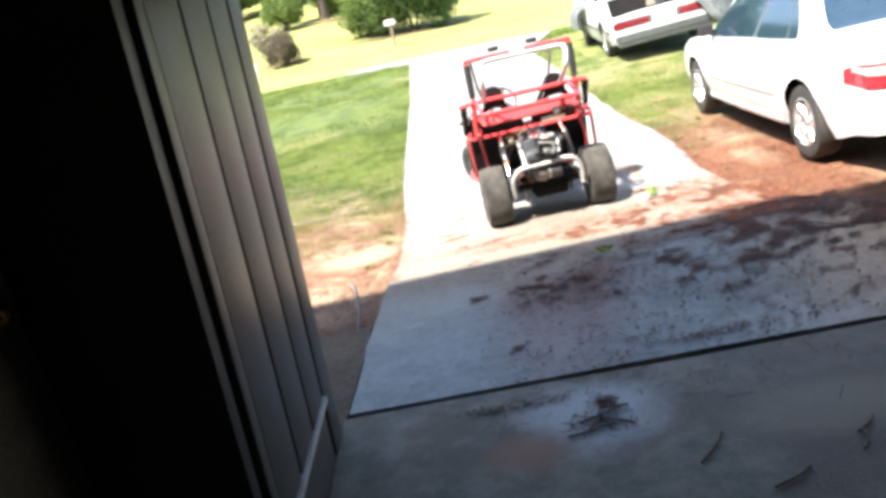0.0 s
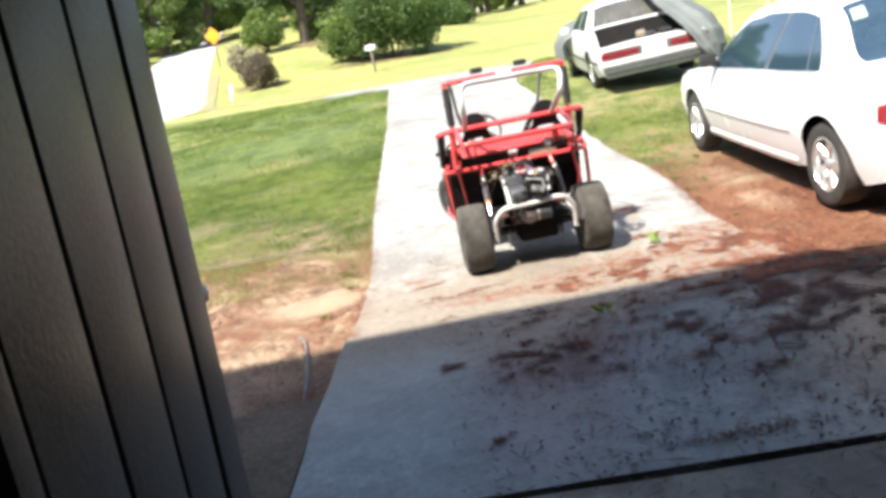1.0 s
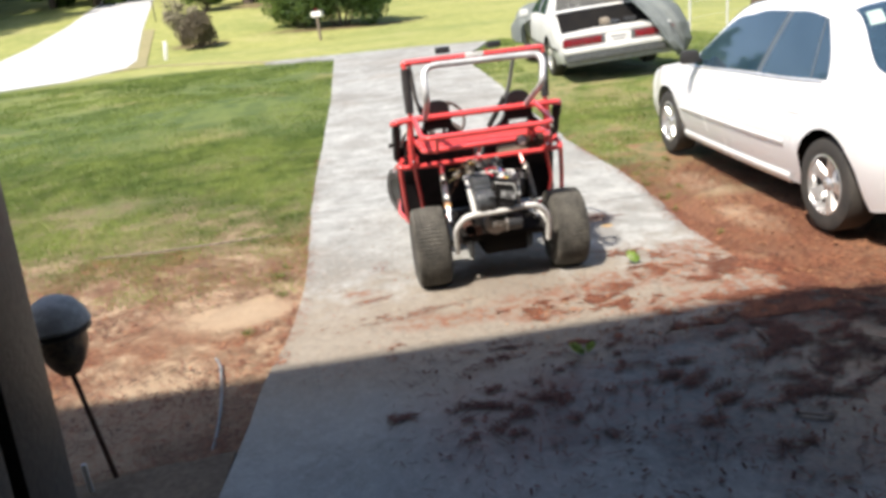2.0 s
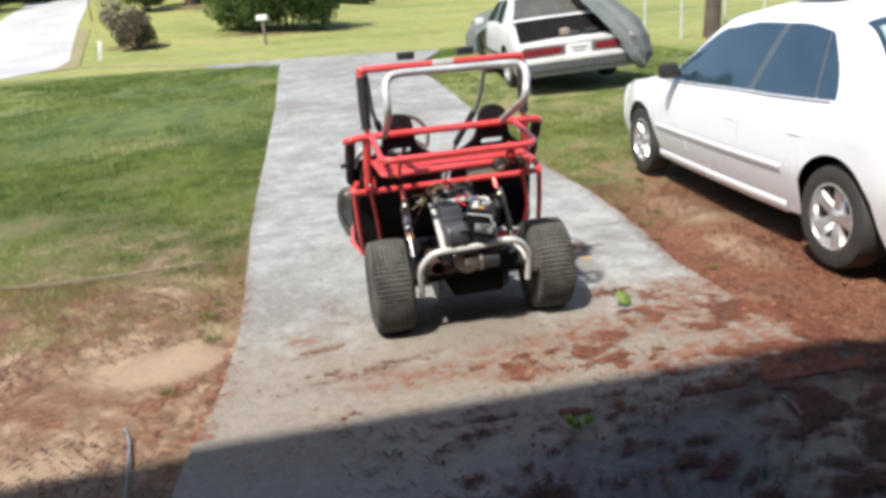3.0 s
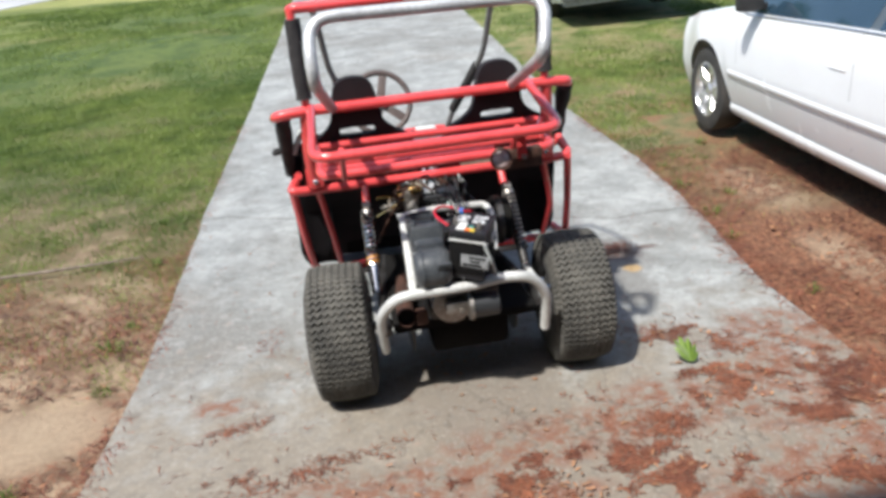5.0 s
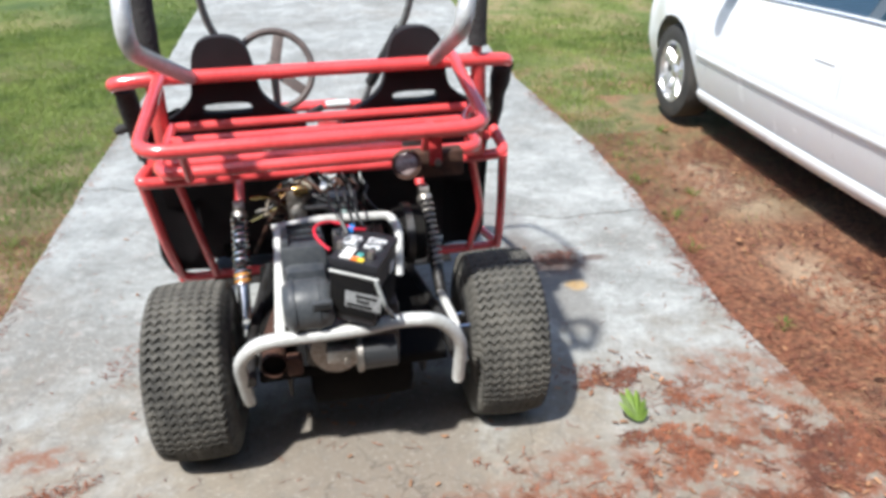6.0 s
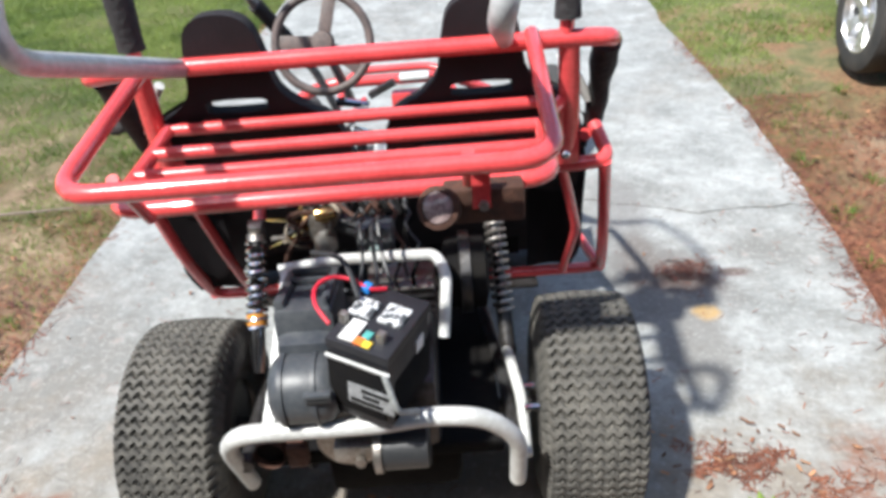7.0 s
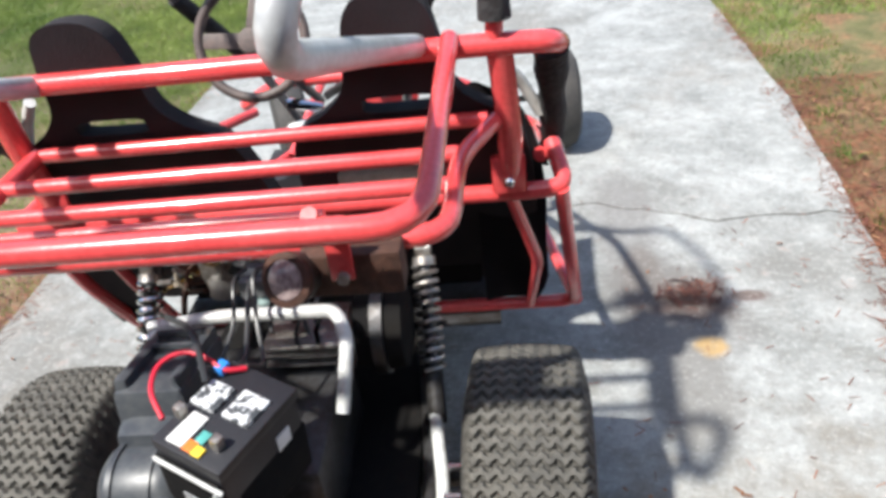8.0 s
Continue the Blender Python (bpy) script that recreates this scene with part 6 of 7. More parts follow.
def tree(name, seed, height, spread, trunk, label, category="tree", leaf="foliage", count=6000, size=0.16, low=0.35, limbs=9):
    rnd, nr = random.Random(seed), np.random.default_rng(seed)
    t = thing(name, label, category)
    pts = [Vector((0.15 * math.sin(i * 1.1 + seed), 0.12 * math.cos(i * 1.3), height * 0.85 * i / 7 - 0.1)) for i in range(8)]
    bm = tube(pts, trunk, n=10, radii=[trunk * (1.25 - i / 7 * 0.95) for i in range(8)])
    centres, radii = [], []
    for i in range(limbs):
        h = low + (0.92 - low) * (i + rnd.random()) / limbs
        base = pts[min(7, int(h * 7 / 0.9))]
        a = i * 2.4 + rnd.random()
        reach = spread * (0.45 + 0.6 * rnd.random()) * (1.15 - 0.6 * abs(h - 0.55))
        tip = base + Vector((math.cos(a) * reach, math.sin(a) * reach, 0.25 * reach + 0.4 * rnd.random()))
        mid = base.lerp(tip, 0.5) + Vector((0, 0, 0.15 * reach))
        tube([base, mid, tip], trunk * 0.3, bm=bm, n=6, radii=[trunk * 0.42, trunk * 0.25, trunk * 0.08])
        for q in (0.55, 0.8, 1.0):
            c = base.lerp(tip, q)
            centres.append((c.x + rnd.uniform(-0.3, 0.3), c.y + rnd.uniform(-0.3, 0.3), c.z + rnd.uniform(-0.2, 0.4)))
            radii.append(spread * (0.20 + 0.18 * rnd.random()))
    centres.append((0, 0, height * 0.93))
    radii.append(spread * 0.35)
    part("trunk", bm, "bark", t)
    v, f = leaves(nr, centres, radii, count, size)
    raw("crown", v, f, leaf, parent=t)
    return t


def bush(name, seed, x, y, w, h, leaf, label, count=5000, size=0.05, long=1.0):
    rnd, nr = random.Random(seed), np.random.default_rng(seed)
    b = thing(name, label, "bush", pose(x, y, land(x, y) - 0.06))
    centres, radii = [], []
    bm = bmesh.new()
    for i in range(16):
        a, q = i * 2.4, math.sqrt(rnd.random())
        c = (math.cos(a) * q * w * 0.36, math.sin(a) * q * w * 0.36, h * (0.22 + 0.58 * rnd.random() * (1.1 - 0.5 * q)))
        centres.append(c)
        radii.append(w * (0.16 + 0.12 * rnd.random()))
        tube([(c[0] * 0.15, c[1] * 0.15, 0), (c[0] * 0.6, c[1] * 0.6, c[2] * 0.6), c], 0.02, bm=bm, n=5, radii=[0.03, 0.018, 0.006])
    part("stem", bm, "bark", b)
    v, f = leaves(nr, centres, radii, count, size, 0.9, long)
    raw("foliage", v, f, leaf, parent=b)
    return b


bush("bush", 3, -7.6, 31.5, 1.9, 1.75, "foliage_brown", "dark brown clipped bush beside the road", 6000, 0.065)
bush("bush", 31, -8.75, 34.2, 1.9, 2.7, "foliage_tan", "sparse tan shrub beside the road", 3000, 0.07)
bush("bush", 5, -1.3, 35.2, 6.2, 4.3, "foliage", "large spreading green bush behind the white mailbox", 16000, 0.11)
bush("bush", 6, -3.3, 36.0, 3.8, 3.2, "foliage_light", "loose light green bush on the lawn", 8000, 0.10)
bush("bush", 7, -9.8, 47.0, 3.2, 3.4, "foliage_light", "light green bush by the road", 7000, 0.11)
bush("bush", 8, -6.2, 52.0, 5.0, 3.6, "foliage_light", "pale green shrub on the hill", 8000, 0.13)
bush("bush", 9, 3.6, 58.0, 4.0, 2.4, "foliage", "dark shrub far up the lawn", 6000, 0.13)

base_trees = [
    tree("tree", 11, 11.0, 3.6, 0.30, "tall tree with full green crown beyond the road", count=12000, size=0.19, low=0.14, limbs=12),
    tree("tree", 12, 13.0, 3.2, 0.26, "tall slender tree with dark green crown", leaf="foliage", count=11000, size=0.19, low=0.16, limbs=12),
    tree("tree", 13, 9.0, 3.8, 0.28, "broad leafy tree with light green crown", leaf="foliage_light", count=12000, size=0.18, low=0.08, limbs=12),
]
base_trees[0].matrix_basis = pose(-7.3, 49.0, land(-7.3, 49) - 0.1)
base_trees[1].matrix_basis = pose(-22.5, 78.0, land(-22.5, 78) - 0.1)
base_trees[2].matrix_basis = pose(-34.0, 54.0, land(-34, 54) - 0.1)
wood = random.Random(8)
spots = [(-25 + 4.6 * i + wood.uniform(-1.5, 1.5), 96 + wood.uniform(-6, 8)) for i in range(16)]
spots += [(-42 + 5.2 * i + wood.uniform(-1.5, 1.5), 108 + wood.uniform(-4, 6)) for i in range(18)]
spots += [(-66 + 5.5 * i + wood.uniform(-2, 2), 122 + wood.uniform(-5, 8)) for i in range(16)]
spots += [(-17.0, 63), (-20.5, 60), (-24.5, 62), (-14.6, 66), (-22.5, 68), (-31.5, 46), (-36, 58), (-35, 66), (-38, 75), (-34, 62), (-33, 50), (-38, 70), (-13.5, 72), (-10.5, 82), (-16.5, 88), (-4.5, 66), (1.0, 76), (7.5, 84), (-36, 84), (-30, 90), (-44, 78), (-42, 60), (-46, 92)]
spots += [(-8, -18), (4, -24), (14, -14), (-18, -12), (22, -4), (-22, 4)]
for i, (x, y) in enumerate(spots):
    tr = copy_thing(base_trees[(0, 2, 2, 1)[wood.randrange(4)]], pose(x, y, land(x, y) - 0.15, 0, 0, wood.uniform(0, 360)) @ Matrix.Scale(wood.uniform(0.8, 1.35) * (1.55 if x < -29 and 40 < y < 95 else 1.0), 4))


def far_things():
    x, y = -12.35, 44.0
    z = land(x, y)
    s = thing("road_sign", "orange diamond warning sign on a post", "road sign", pose(x, y, z, 0, 0, -14))
    part("post", tube([(0, 0, -0.1), (0, 0, 2.2)], 0.03, n=8), "dark_steel", s)
    bm = box(bmesh.new(), 0, -0.04, 0, 0.76, 0.012, 0.76, bevel=0.004)
    bmesh.ops.transform(bm, matrix=Matrix.Translation((0, 0, 1.85)) @ Matrix.Rotation(radians(45), 4, "Y"), verts=bm.verts)
    part("panel", bm, "sign", s)
    x, y = -2.2, 29.6
    z = land(x, y)
    mb = thing("mailbox", "white mailbox on a wooden post", "mailbox", pose(x, y, z, 0, 0, 55))
    part("post", box(bmesh.new(), 0, 0, 0.42, 0.09, 0.09, 1.04, bevel=0.01), "stick", mb)
    bm = bmesh.new()
    prof = [(-0.09, 0.0), (0.09, 0.0), (0.09, 0.12)] + [(0.09 * math.cos(a), 0.12 + 0.09 * math.sin(a)) for a in (math.pi * i / 10 for i in range(1, 11))]
    fr, bk = [bm.verts.new((px, -0.26, 0.94 + pz)) for px, pz in prof], [bm.verts.new((px, 0.26, 0.94 + pz)) for px, pz in prof]
    for i in range(len(prof)):
        j = (i + 1) % len(prof)
        bm.faces.new((fr[i], fr[j], bk[j], bk[i]))
    bm.faces.new(fr[::-1])
    bm.faces.new(bk)
    part("box", bm, "post_white", mb)
    part("flag", box(bmesh.new(), 0.1, 0.1, 1.18, 0.012, 0.03, 0.2, bevel=0.003), "tail_red", mb)
    x, y = -8.34, 27.7
    mk = thing("marker_post", "short leaning white marker post by the road", "marker post", pose(x, y, land(x, y), 0, 9, 0))
    part("post", box(bmesh.new(), 0, 0, 0.3, 0.16, 0.05, 0.75, bevel=0.015), "post_white", mk)
    x, y = 8.78, 13.32
    st = thing("old_post", "dark thick wooden post standing in the lawn", "post", pose(x, y, land(x, y)))
    part("shaft", tube([(0, 0, -0.1), (0.02, 0, 1.0), (0, 0.02, 2.4)], 0.17, n=10, radii=[0.2, 0.17, 0.16]), "bark", st)
    f = thing("wire_fence", "thin grey wire fence on slim metal posts", "fence")
    line = [(6.82, 12.7), (8.15, 13.6), (9.75, 14.45), (11.5, 15.5), (13.8, 16.7), (16.3, 18.25)]
    for x, y in line:
        part("post", tube([(x, y, land(x, y) - 0.1), (x, y, land(x, y) + 1.35)], 0.028, n=8), "greypaint", f)
    for h in (0.25, 0.6, 0.95, 1.28):
        part("wire", tube([(x, y, land(x, y) + h) for x, y in line], 0.004, n=5), "greypaint", f)


far_things()

# ---- lawn blades and litter ----


def strips(rnd, px, py, pz, length, width, lift, tilt=1.0, flat=True, bend=0.0):
    """Slim quads lying at the given places, turned at random."""
    n = len(px)
    a = rnd.random(n) * 2 * math.pi
    L, W = length * (0.5 + rnd.random(n)), width * (0.7 + 0.6 * rnd.random(n))
    dx, dy = np.cos(a), np.sin(a)
    z0, z1 = pz + lift * rnd.random(n), pz + lift * rnd.random(n)
    v = np.stack([np.stack([px - dx * L / 2 - dy * W, py - dy * L / 2 + dx * W, z0], 1), np.stack([px - dx * L / 2 + dy * W, py - dy * L / 2 - dx * W, z0], 1),
                  np.stack([px + dx * L / 2 + dy * W, py + dy * L / 2 - dx * W, z1], 1), np.stack([px + dx * L / 2 - dy * W, py + dy * L / 2 + dx * W, z1], 1)], 1).reshape(-1, 3)
    return v, np.arange(n * 4).reshape(-1, 4)


def soft(x, y, s, k):
    return noise.noise((x * s, y * s, k))


def on_drive(x, y):
    return edge_at(LEFT_EDGE, y) - 0.02 < x < edge_at(RIGHT_EDGE, y) + 0.02 and -2.7 < y < 16.3


def grass():
    """Thin short turf on both sides of the drive, dense where the camera comes close."""
    nr = np.random.default_rng(21)
    bx, by = [], []
    want = 210000
    while len(bx) < want:
        if nr.random() < 0.68:
            x, y = -1.2 - 4.6 * nr.random() ** 1.2, 0.2 + 6.6 * nr.random()
        else:
            x, y = 1.35 + 3.0 * nr.random(), 0.7 + 6.4 * nr.random()
        if on_drive(x, y) or (1.95 < x < 3.8 and y < 3.4):
            continue
        d = soft(x, y, 0.55, 7) * 1.6 + soft(x, y, 2.6, 3) * 0.9
        start = 1.2 if x < 0 else 1.3 + 1.2 * clamp01((x - 1.5) * 2)
        if y + d < start + nr.uniform(-0.5, 0.9) and nr.random() > 0.03:
            continue
        thin = soft(x, y, 1.3, 12) + soft(x, y, 4.0, 2) * 0.6
        if nr.random() > (clamp01((0.62 if x < 0 else 0.75) - 1.4 * thin + 0.09 * y) + 0.06) * (1.0 if x < 0 else 0.72):
            continue
        bx.append(x)
        by.append(y)
    # longer sparse clumps out to the track
    while len(bx) < want + 110000:
        x, y = nr.uniform(-11.0, 7.0), 4.5 + 13.0 * nr.random() ** 1.3
        if on_drive(x, y) or y > 16.8 - 0.307 * min(x, 0.0) or (2.3 < x < 4.2 and 7.2 < y < 12) or x > 2.2 and y < 4.6:
            continue
        if nr.random() > clamp01(0.45 + 1.1 * soft(x, y, 0.5, 17) + 0.9 * soft(x, y, 1.7, 23)):
            continue
        bx.append(x)
        by.append(y)
    n = len(bx)
    bx, by = np.array(bx), np.array(by)
    bz = np.array([land(x, y) for x, y in zip(bx, by)]) - 0.05
    a = nr.random(n) * 2 * math.pi
    hh = (0.018 + 0.022 * nr.random(n)) * np.where(np.arange(n) < want, np.where(by > 5.4, np.maximum(0.3, (7.2 - by) / 1.8), 1.0), 1.0 + 0.05 * by)
    lean, wd = (nr.random((n, 2)) - 0.5) * 0.06, 0.0018 + 0.0005 * by
    dx, dy = np.cos(a) * wd, np.sin(a) * wd
    v = np.stack([np.stack([bx - dx, by - dy, bz], 1), np.stack([bx + dx, by + dy, bz], 1), np.stack([bx + lean[:, 0], by + lean[:, 1], bz + hh], 1)], 1).reshape(-1, 3)
    raw("grass", v.tolist(), np.arange(n * 3).reshape(-1, 3).tolist(), "blade", "short green lawn grass with thin patches", "grass", "stuff")


grass()


def litter():
    nr = np.random.default_rng(5)

    def height(x, y):
        return np.array([land(a, b) + (0.003 if on_drive(a, b) else -0.038) for a, b in zip(x, y)])

    def fbm(x, y, sc, k):
        return noise.noise((x * sc, y * sc, k)) + 0.55 * noise.noise((x * sc * 2.1, y * sc * 2.1, k + 5)) + 0.3 * noise.noise((x * sc * 4.3, y * sc * 4.3, k + 9))

    # mats of straw on the sunlit slab, thickest towards the house and the parked car
    px, py = [], []
    while len(px) < 24000:
        x, y = nr.uniform(-1.2, 1.6), -1.05 + 2.6 * nr.random() ** 2.0
        lean = 0.34 * (x - 0.2) - 1.25 * max(0.0, y + 0.2) - 0.10
        f = 0.8 * fbm(x, y * 1.35, 3.1, 11) + 0.5 * fbm(x, y * 1.5, 9.0, 14) + lean
        if nr.random() < clamp01((f - 0.16) * 3.6) ** 1.3 + 0.004:
            if abs(x - 0.768) < 0.06 and abs(y + 0.11) < 0.07:
                continue
            px.append(x)
            py.append(y)
    for cx, cy, rx, ry, n in ((-0.55, -0.42, 0.16, 0.025, 260), (-0.78, -0.14, 0.06, 0.02, 130), (0.55, -0.45, 0.07, 0.05, 260), (0.95, -0.02, 0.05, 0.03, 110), (0.88, 0.9, 0.05, 0.03, 60), (-0.72, 0.42, 0.03, 0.06, 50)):
        q = nr.normal(size=(n, 2))
        px += list(cx + q[:, 0] * rx)
        py += list(cy + q[:, 1] * ry + q[:, 0] * rx * 0.25)
    px, py = np.array(px), np.array(py)
    v, f = strips(nr, px, py, height(px, py), 0.024, 0.0011, 0.006)
    raw("pine_straw", v.tolist(), f.tolist(), "needle", "red-brown pine straw scattered over the concrete drive", "pine straw", "stuff")
    # damp straw in the shade of the eave and inside the opening
    px, py = [], []
    while len(px) < 15000:
        x, y = nr.uniform(-0.75, 2.6), nr.uniform(-3.0, -0.9)
        f = 0.6 * fbm(x, y * 1.8, 2.4, 31) + 0.75 * fbm(x, y * 2.0, 8.0, 37) + 0.16 * (x - 0.5) - 0.62 * abs(y + 1.45) + 0.12
        if nr.random() < clamp01((f - 0.12) * 2.2) ** 1.3 + 0.012:
            px.append(x)
            py.append(y)
    for cx, cy, rx, ry, n in ((0.85, 0.86, 0.045, 0.028, 90), (-0.32, -3.05, 0.07, 0.045, 120), (-0.26, -2.91, 0.03, 0.02, 90), (-0.5, -2.8, 0.08, 0.02, 60), (-0.75, -2.8, 0.06, 0.02, 60), (0.35, -2.5, 0.2, 0.02, 150)):
        q = nr.normal(size=(n, 2))
        px += list(cx + q[:, 0] * rx)
        py += list(cy + q[:, 1] * ry)
    px, py = np.array(px), np.array(py)
    v, f = strips(nr, px, py, np.full(len(px), 0.005), 0.034, 0.0018, 0.010)
    raw("pine_straw", v.tolist(), f.tolist(), "needle_dark", "dark damp pine straw on shaded concrete", "pine straw", "stuff")
    # crumbs of bark and leaf over the shaded slab and its sunlit edge
    px, py = [], []
    while len(px) < 950:
        x, y = nr.uniform(-0.6, 2.4), -2.8 + 1.85 * nr.random()
        if nr.random() < 0.25 + 0.9 * clamp01(fbm(x, y, 2.2, 51) + 0.25 * x):
            px.append(x)
            py.append(y)
    px, py = np.array(px), np.array(py)
    v, f = strips(nr, px, py, height(px, py) + 0.003, 0.02, 0.005, 0.012)
    raw("leaf_litter", v.tolist(), f.tolist(), "needle_dark", "dark crumbs of bark and leaf on the concrete", "leaf litter", "stuff")
    px, py = nr.uniform(-0.6, 2.3, 70), -3.2 + 2.2 * nr.random(70)
    v, f = strips(nr, px, py, np.full(70, 0.006), 0.09, 0.0024, 0.014)
    raw("leaf_litter", v.tolist(), f.tolist(), "needle_dark", "dark thin twigs and stalks on the shaded concrete", "leaf litter", "stuff")
    px, py = [], []
    while len(px) < 380:
        x, y = nr.uniform(-0.6, 1.7), -1.1 + 1.3 * nr.random()
        if nr.random() < clamp01(0.05 + 0.35 * x + 1.3 * fbm(x, y, 3.1, 11)):
            px.append(x)
            py.append(y)
    for cx, cy, rx, ry, n in ((0.89, -0.96, 0.07, 0.02, 45), (0.14, -0.68, 0.08, 0.05, 30), (0.55, -0.93, 0.05, 0.02, 10)):
        q = nr.normal(size=(n, 2))
        px += list(cx + q[:, 0] * rx)
        py += list(cy + q[:, 1] * ry + q[:, 0] * rx * 0.25)
    px, py = np.array(px), np.array(py)
    v, f = strips(nr, px, py, height(px, py) + 0.003, 0.016, 0.0034, 0.010)
    raw("leaf_litter", v.tolist(), f.tolist(), "dry_leaf", "orange-brown leaf crumbs among the straw", "leaf litter", "stuff")
    # straw caught along both rims of the drive
    px, py = [], []
    for table, g in ((LEFT_EDGE, -1), (RIGHT_EDGE, 1)):
        k = 0
        while k < (650 if g < 0 else 1900):
            y = (-0.8 if g < 0 else -1.75) + (5.2 if g < 0 else 6.1) * nr.random() ** 1.6
            if nr.random() > clamp01(0.55 + 1.3 * soft(g * 3.0, y, 2.1, 40)):
                continue
            px.append(edge_at(table, y) + g * nr.normal() * (0.035 if y > -0.8 else 0.16))
            py.append(y)
            k += 1
    px, py = np.array(px), np.array(py)
    v, f = strips(nr, px, py, np.array([land(a, b) for a, b in zip(px, py)]) - 0.002, 0.04, 0.0012, 0.01)
    raw("pine_straw", v.tolist(), f.tolist(), "needle", "red-brown pine straw along the drive's rims", "pine straw", "stuff")
    # loose straw over the bare soil on both sides
    px, py = [], []
    while len(px) < 30000:
        if nr.random() < 0.6:
            x, y = nr.uniform(1.3, 3.6), nr.uniform(-1.6, 2.5)
        else:
            x, y = nr.uniform(-3.6, -1.2), nr.uniform(-2.4, 1.6)
        if soft(x, y, 1.4, 20) < -0.12 and nr.random() < 0.85 or on_drive(x, y):
            continue
        if (x + 1.55) ** 2 / 0.09 + (y - 0.05) ** 2 / 0.05 < 1:
            continue
        px.append(x)
        py.append(y)
    px, py = np.array(px), np.array(py)
    v, f = strips(nr, px, py, height(px, py), 0.055, 0.0011, 0.008)
    raw("pine_straw", v.tolist(), f.tolist(), "needle", "red-brown pine straw covering bare soil", "pine straw", "stuff")
    # bark chips and leaf bits in the straw, some dark and some bright
    for key, n, words in (("needle_dark", 4600, "dark bark chips among the straw"), ("dry_leaf", 950, "tan leaf bits among the straw")):
        px, py = [], []
        while len(px) < n:
            if nr.random() < 0.55:
                x, y = nr.uniform(1.3, 3.4), nr.uniform(-1.4, 2.3)
            else:
                x, y = nr.uniform(-3.4, -1.2), nr.uniform(-2.4, 1.5)
            if on_drive(x, y) or nr.random() > clamp01(0.5 + 1.2 * fbm(x, y, 1.7, 61)) or (x + 1.55) ** 2 / 0.09 + (y - 0.05) ** 2 / 0.05 < 1:
                continue
            px.append(x)
            py.append(y)
        px, py = np.array(px), np.array(py)
        v, f = strips(nr, px, py, height(px, py) + 0.004, 0.022, 0.0034, 0.012)
        raw("leaf_litter", v.tolist(), f.tolist(), key, words, "leaf litter", "stuff")


litter()


def tuft(x, y, size, seed, label):
    """A weed tuft of narrow bent blades."""
    rnd = random.Random(seed)
    bm = bmesh.new()
    for _ in range(30):
        a, r = rnd.uniform(0, 2 * math.pi), size * 0.45 * rnd.random() ** 0.6
        d = Vector((math.cos(a), math.sin(a), 0))
        n = Vector((-d.y, d.x, 0)) * size * 0.035
        base, h = d * r, size * rnd.uniform(0.35, 0.8)
        mid, tip = base + d * h * 0.25 + Vector((0, 0, h * 0.6)), base + d * h * 0.8 + Vector((0, 0, h * 0.75))
        v = [bm.verts.new(p) for p in (base - n, base + n, mid + n * 0.8, mid - n * 0.8, tip)]
        bm.faces.new(v[:4])
        bm.faces.new((v[3], v[2], v[4]))
    ob = part("weed", bm, "blade")
    ob.matrix_world = pose(x, y, land(x, y) - 0.05)
    tagged(ob, label, "weed", "weeds along the drive")


for i, (x, y, size) in enumerate(((-1.34, 0.28, 0.10), (-1.40, 0.62, 0.13), (-1.36, 0.80, 0.09), (-1.48, -0.28, 0.09), (-1.42, 1.5, 0.12), (-1.52, 2.2, 0.11), (1.47, 0.92, 0.10), (1.52, 1.25, 0.12), (1.56, 1.7, 0.13), (1.62, 2.1, 0.11), (1.50, 0.30, 0.08), (1.75, 1.5, 0.10), (2.05, 2.5, 0.12), (1.58, -0.85, 0.08))):
    tuft(x, y, size * 0.72, 60 + i, "small green weed tuft at the drive's edge")


def leaf_mesh(seed):
    rnd = random.Random(seed)
    bm = bmesh.new()

    def f(a, b):
        w = 0.016 * math.sin(math.pi * min(0.999, a * 0.94 + 0.06)) ** 0.7
        return Vector((0.07 * (a - 0.5), (b - 0.5) * 2 * w, 0.006 + 0.010 * (2 * b - 1) ** 2 + 0.006 * math.sin(a * 5 + seed)))
    grid(f, 6, 2, bm)
    return mesh_of(bm, "fallen_leaf", M["dry_leaf"])


def fallen_leaves():
    me = [leaf_mesh(s) for s in range(3)]
    rnd = random.Random(17)
    fixed = [(0.62, -0.60), (0.38, -0.72), (0.70, -0.9), (0.30, -0.55), (1.02, -0.55), (-0.05, -0.45), (0.25, -0.30), (0.80, -0.42), (1.05, 0.10), (1.15, 1.10), (-0.15, -0.35), (0.45, -0.82), (-0.9, 0.3)]
    for i in range(44):
        if i < len(fixed):
            x, y = fixed[i]
        else:
            x, y = rnd.uniform(-1.1, 1.3), -0.95 + 2.6 * rnd.random() ** 1.7
        ob = new("fallen_leaf", me[i % 3])
        ob.matrix_world = pose(x, y, 0.004, 0, 0, rnd.uniform(0, 360)) @ Matrix.Scale(rnd.uniform(0.14, 0.32), 4)
        tagged(ob, "dry curled orange-brown leaf on the concrete", "leaf", "fallen leaves on the drive")
    for i in range(26):
        ob = new("fallen_leaf", me[i % 3])
        x, y = rnd.uniform(1.6, 2.1), rnd.uniform(-1.0, 2.6)
        ob.matrix_world = pose(x, y, -0.025, 0, 0, rnd.uniform(0, 360)) @ Matrix.Scale(rnd.uniform(0.35, 0.7), 4)
        tagged(ob, "dry curled leaf among pine straw", "leaf", "fallen leaves beside the drive")


fallen_leaves()


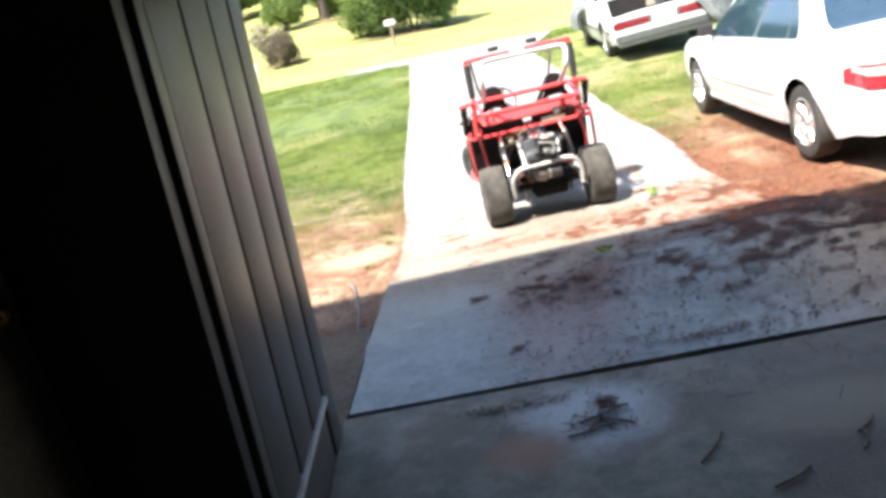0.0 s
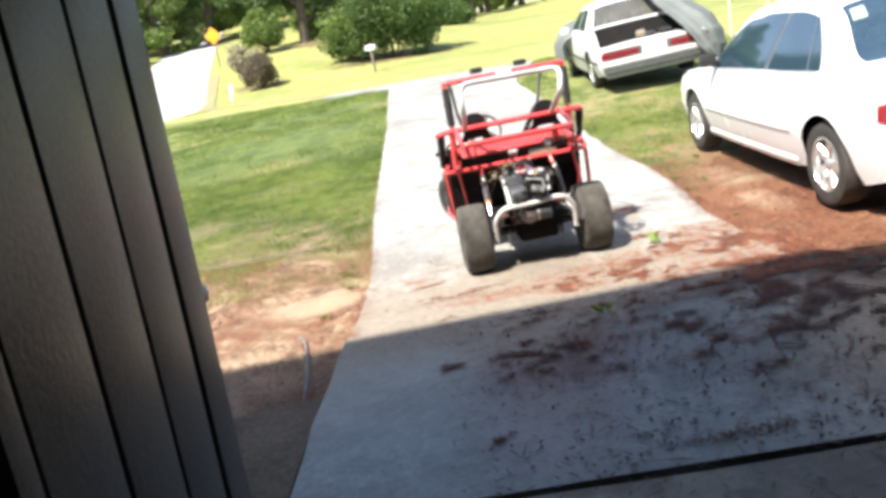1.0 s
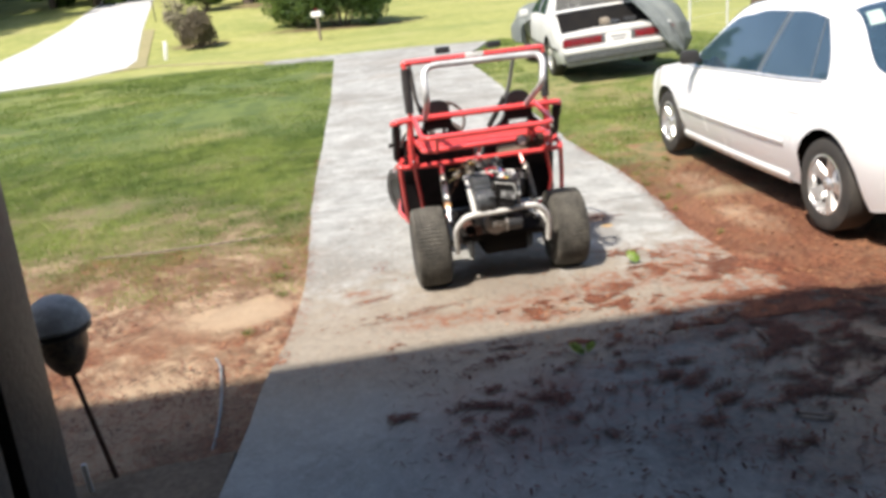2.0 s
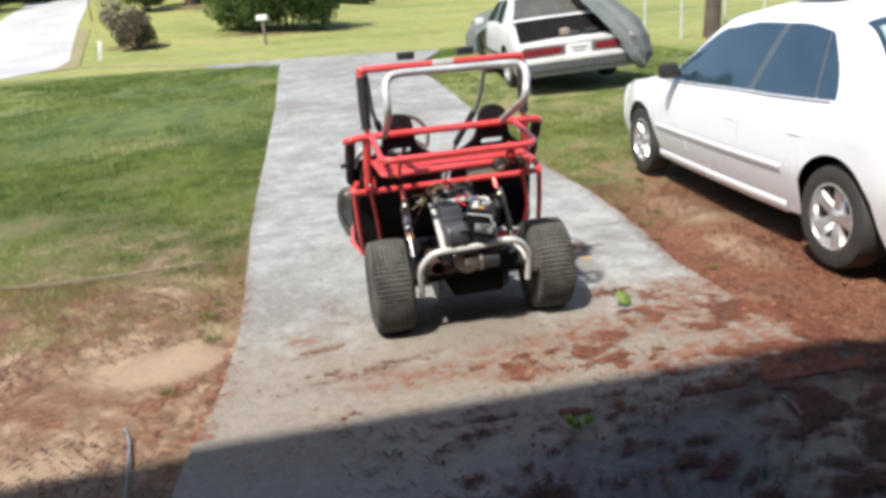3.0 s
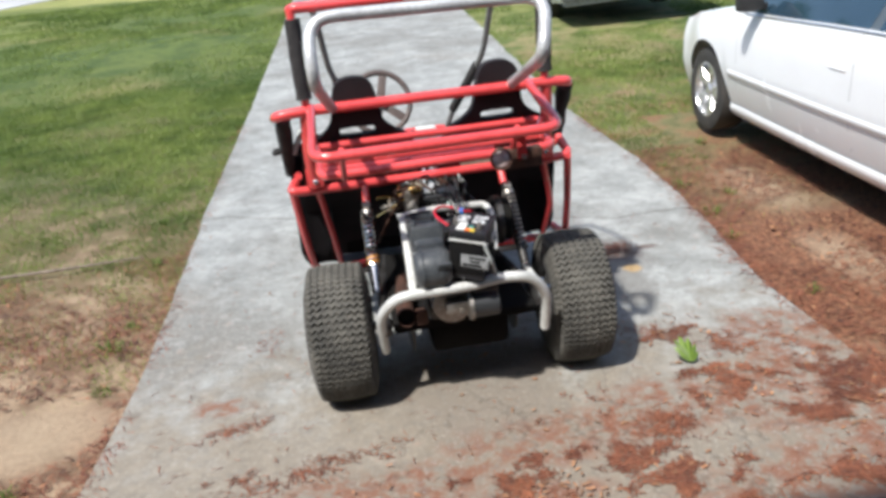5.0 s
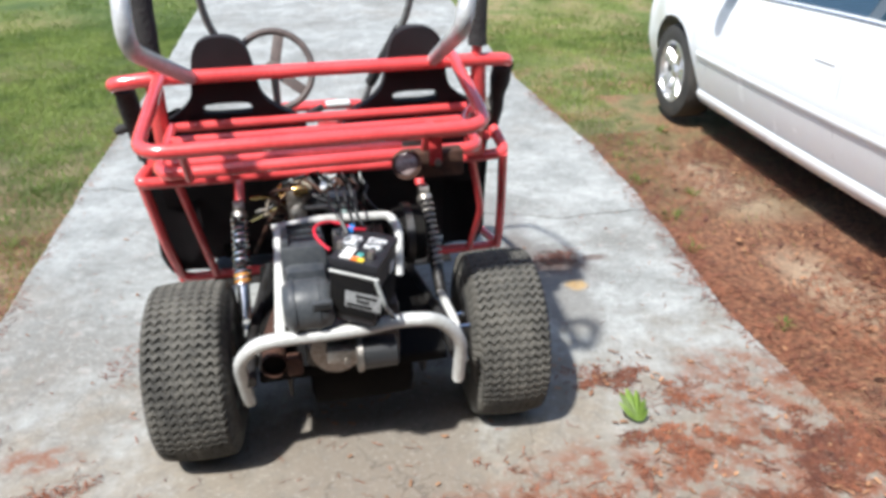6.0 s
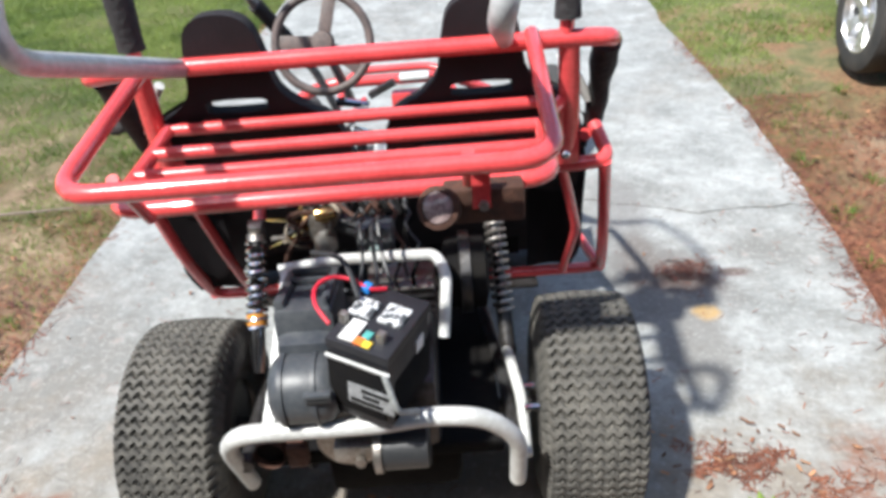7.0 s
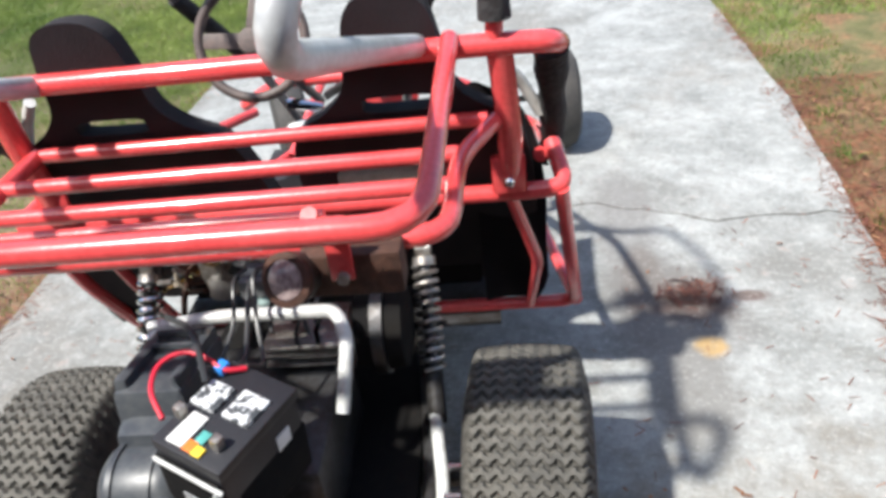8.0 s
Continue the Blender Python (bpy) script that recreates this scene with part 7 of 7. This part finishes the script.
def sprig(x, y, s, turn, label):
    """A few broad pointed green leaves fanned out on the concrete, folded along the midrib."""
    bm = bmesh.new()
    for a, L, w in ((0, 1.0, 0.19), (20, 0.92, 0.16), (-18, 0.95, 0.16), (42, 0.7, 0.13), (-40, 0.74, 0.13), (68, 0.45, 0.10)):
        d, n = Vector((math.sin(radians(a)), math.cos(radians(a)), 0)), Vector((math.cos(radians(a)), -math.sin(radians(a)), 0))
        grid(lambda p, q: d * s * L * p + n * s * w * (q * 2 - 1) * math.sin(math.pi * (0.04 + 0.95 * p)) ** 0.8 * 0.9 + Vector((0, 0, 0.006 + s * 0.62 * math.sin(1.7 * p) * L - s * 0.16 * abs(q * 2 - 1) * math.sin(math.pi * p))), 8, 4, bm)
    ob = part("leaf_sprig", bm, "green_leaf")
    ob.matrix_world = pose(x, y, 0.012, 0, 0, turn)
    tagged(ob, label, "leaf sprig")


sprig(0.768, -0.155, 0.085, 5, "fresh green fan-shaped leaf sprig on the concrete")
sprig(0.14, -1.19, 0.07, 40, "green weed tuft on the shaded concrete")
sprig(0.165, -1.17, 0.055, -60, "green weed tuft on the shaded concrete")


def hose():
    pts = [(-1.66, -0.42, -0.065), (-1.57, -0.62, -0.03), (-1.50, -1.0, -0.022), (-1.47, -1.30, -0.03), (-1.48, -1.45, -0.06)]
    ob = part("garden_hose", tube([Vector(p) for p in pts], 0.006, 0.2, n=10), "hose")
    tagged(ob, "pale grey garden hose lying over the soil", "hose")
    ob = part("stick", tube([(-2.9, 1.62, -0.02), (-2.4, 1.52, -0.005), (-1.9, 1.55, -0.01), (-1.5, 1.6, -0.015)], 0.008, n=7, radii=[0.004, 0.009, 0.008, 0.004]), "stick")
    tagged(ob, "long grey dead branch lying on the bare soil", "stick")
    for x, y, a, L in ((0.62, -1.0, 60, 0.2), (1.15, -1.7, 15, 0.14), (0.95, -1.25, 80, 0.16), (-0.30, -3.0, 20, 0.20), (-0.26, -3.06, -35, 0.16), (-0.36, -3.1, 10, 0.2), (-0.34, -3.04, 60, 0.16), (-0.24, -2.96, -10, 0.12), (0.02, -3.36, 50, 0.2), (0.5, -3.48, 65, 0.12), (0.5, -1.75, 70, 0.10), (0.2, -3.6, 25, 0.16), (-0.3, -3.65, -15, 0.25), (0.55, -3.4, 40, 0.12), (1.4, -1.45, -50, 0.3), (1.5, -1.9, 20, 0.2), (0.8, -1.9, -30, 0.12), (1.9, -1.5, 75, 0.25)):
        d = Vector((math.cos(radians(a)), math.sin(radians(a)), 0)) * L / 2
        p = Vector((x, y, 0.008))
        ob = part("stick", tube([p - d, p + Vector((0.012, -0.01, 0.004)), p + d], 0.005, 0.03, n=6), "stick")
        tagged(ob, "small dark twig on the shaded concrete", "stick", "twigs on the concrete")


hose()


def yard_lantern():
    """A weathered lantern head on a leaning rod, against the outside of the house."""
    t = thing("garden_lantern", "weathered grey capped lantern on a thin leaning rod", "lantern")
    part("rod", tube([(-1.815, -1.53, -0.05), (-1.85, -1.515, 0.20), (-1.885, -1.50, 0.45)], 0.010, n=8), "rust", t)
    up = Matrix.Translation((-1.885, -1.50, 0.0)) @ Matrix.Rotation(radians(-90), 4, "Y")
    part("globe", lathe([(0.035, 0.42), (0.062, 0.46), (0.088, 0.53), (0.092, 0.585)], 20, up), "tarnish", t, "tarnished lantern globe")
    part("collar", lathe([(0.096, 0.582), (0.112, 0.590), (0.112, 0.602), (0.098, 0.610)], 20, up), "dark_steel", t)
    part("cap", lathe([(0.108, 0.606), (0.118, 0.618), (0.106, 0.655), (0.075, 0.70), (0.035, 0.722), (0.01, 0.726)], 20, up), "dusty_grey", t, "grey domed cap")
    part("foot", tube([(-1.88, -1.62, -0.06), (-1.88, -1.62, 0.10)], 0.010, n=8), "greypaint", t)


yard_lantern()
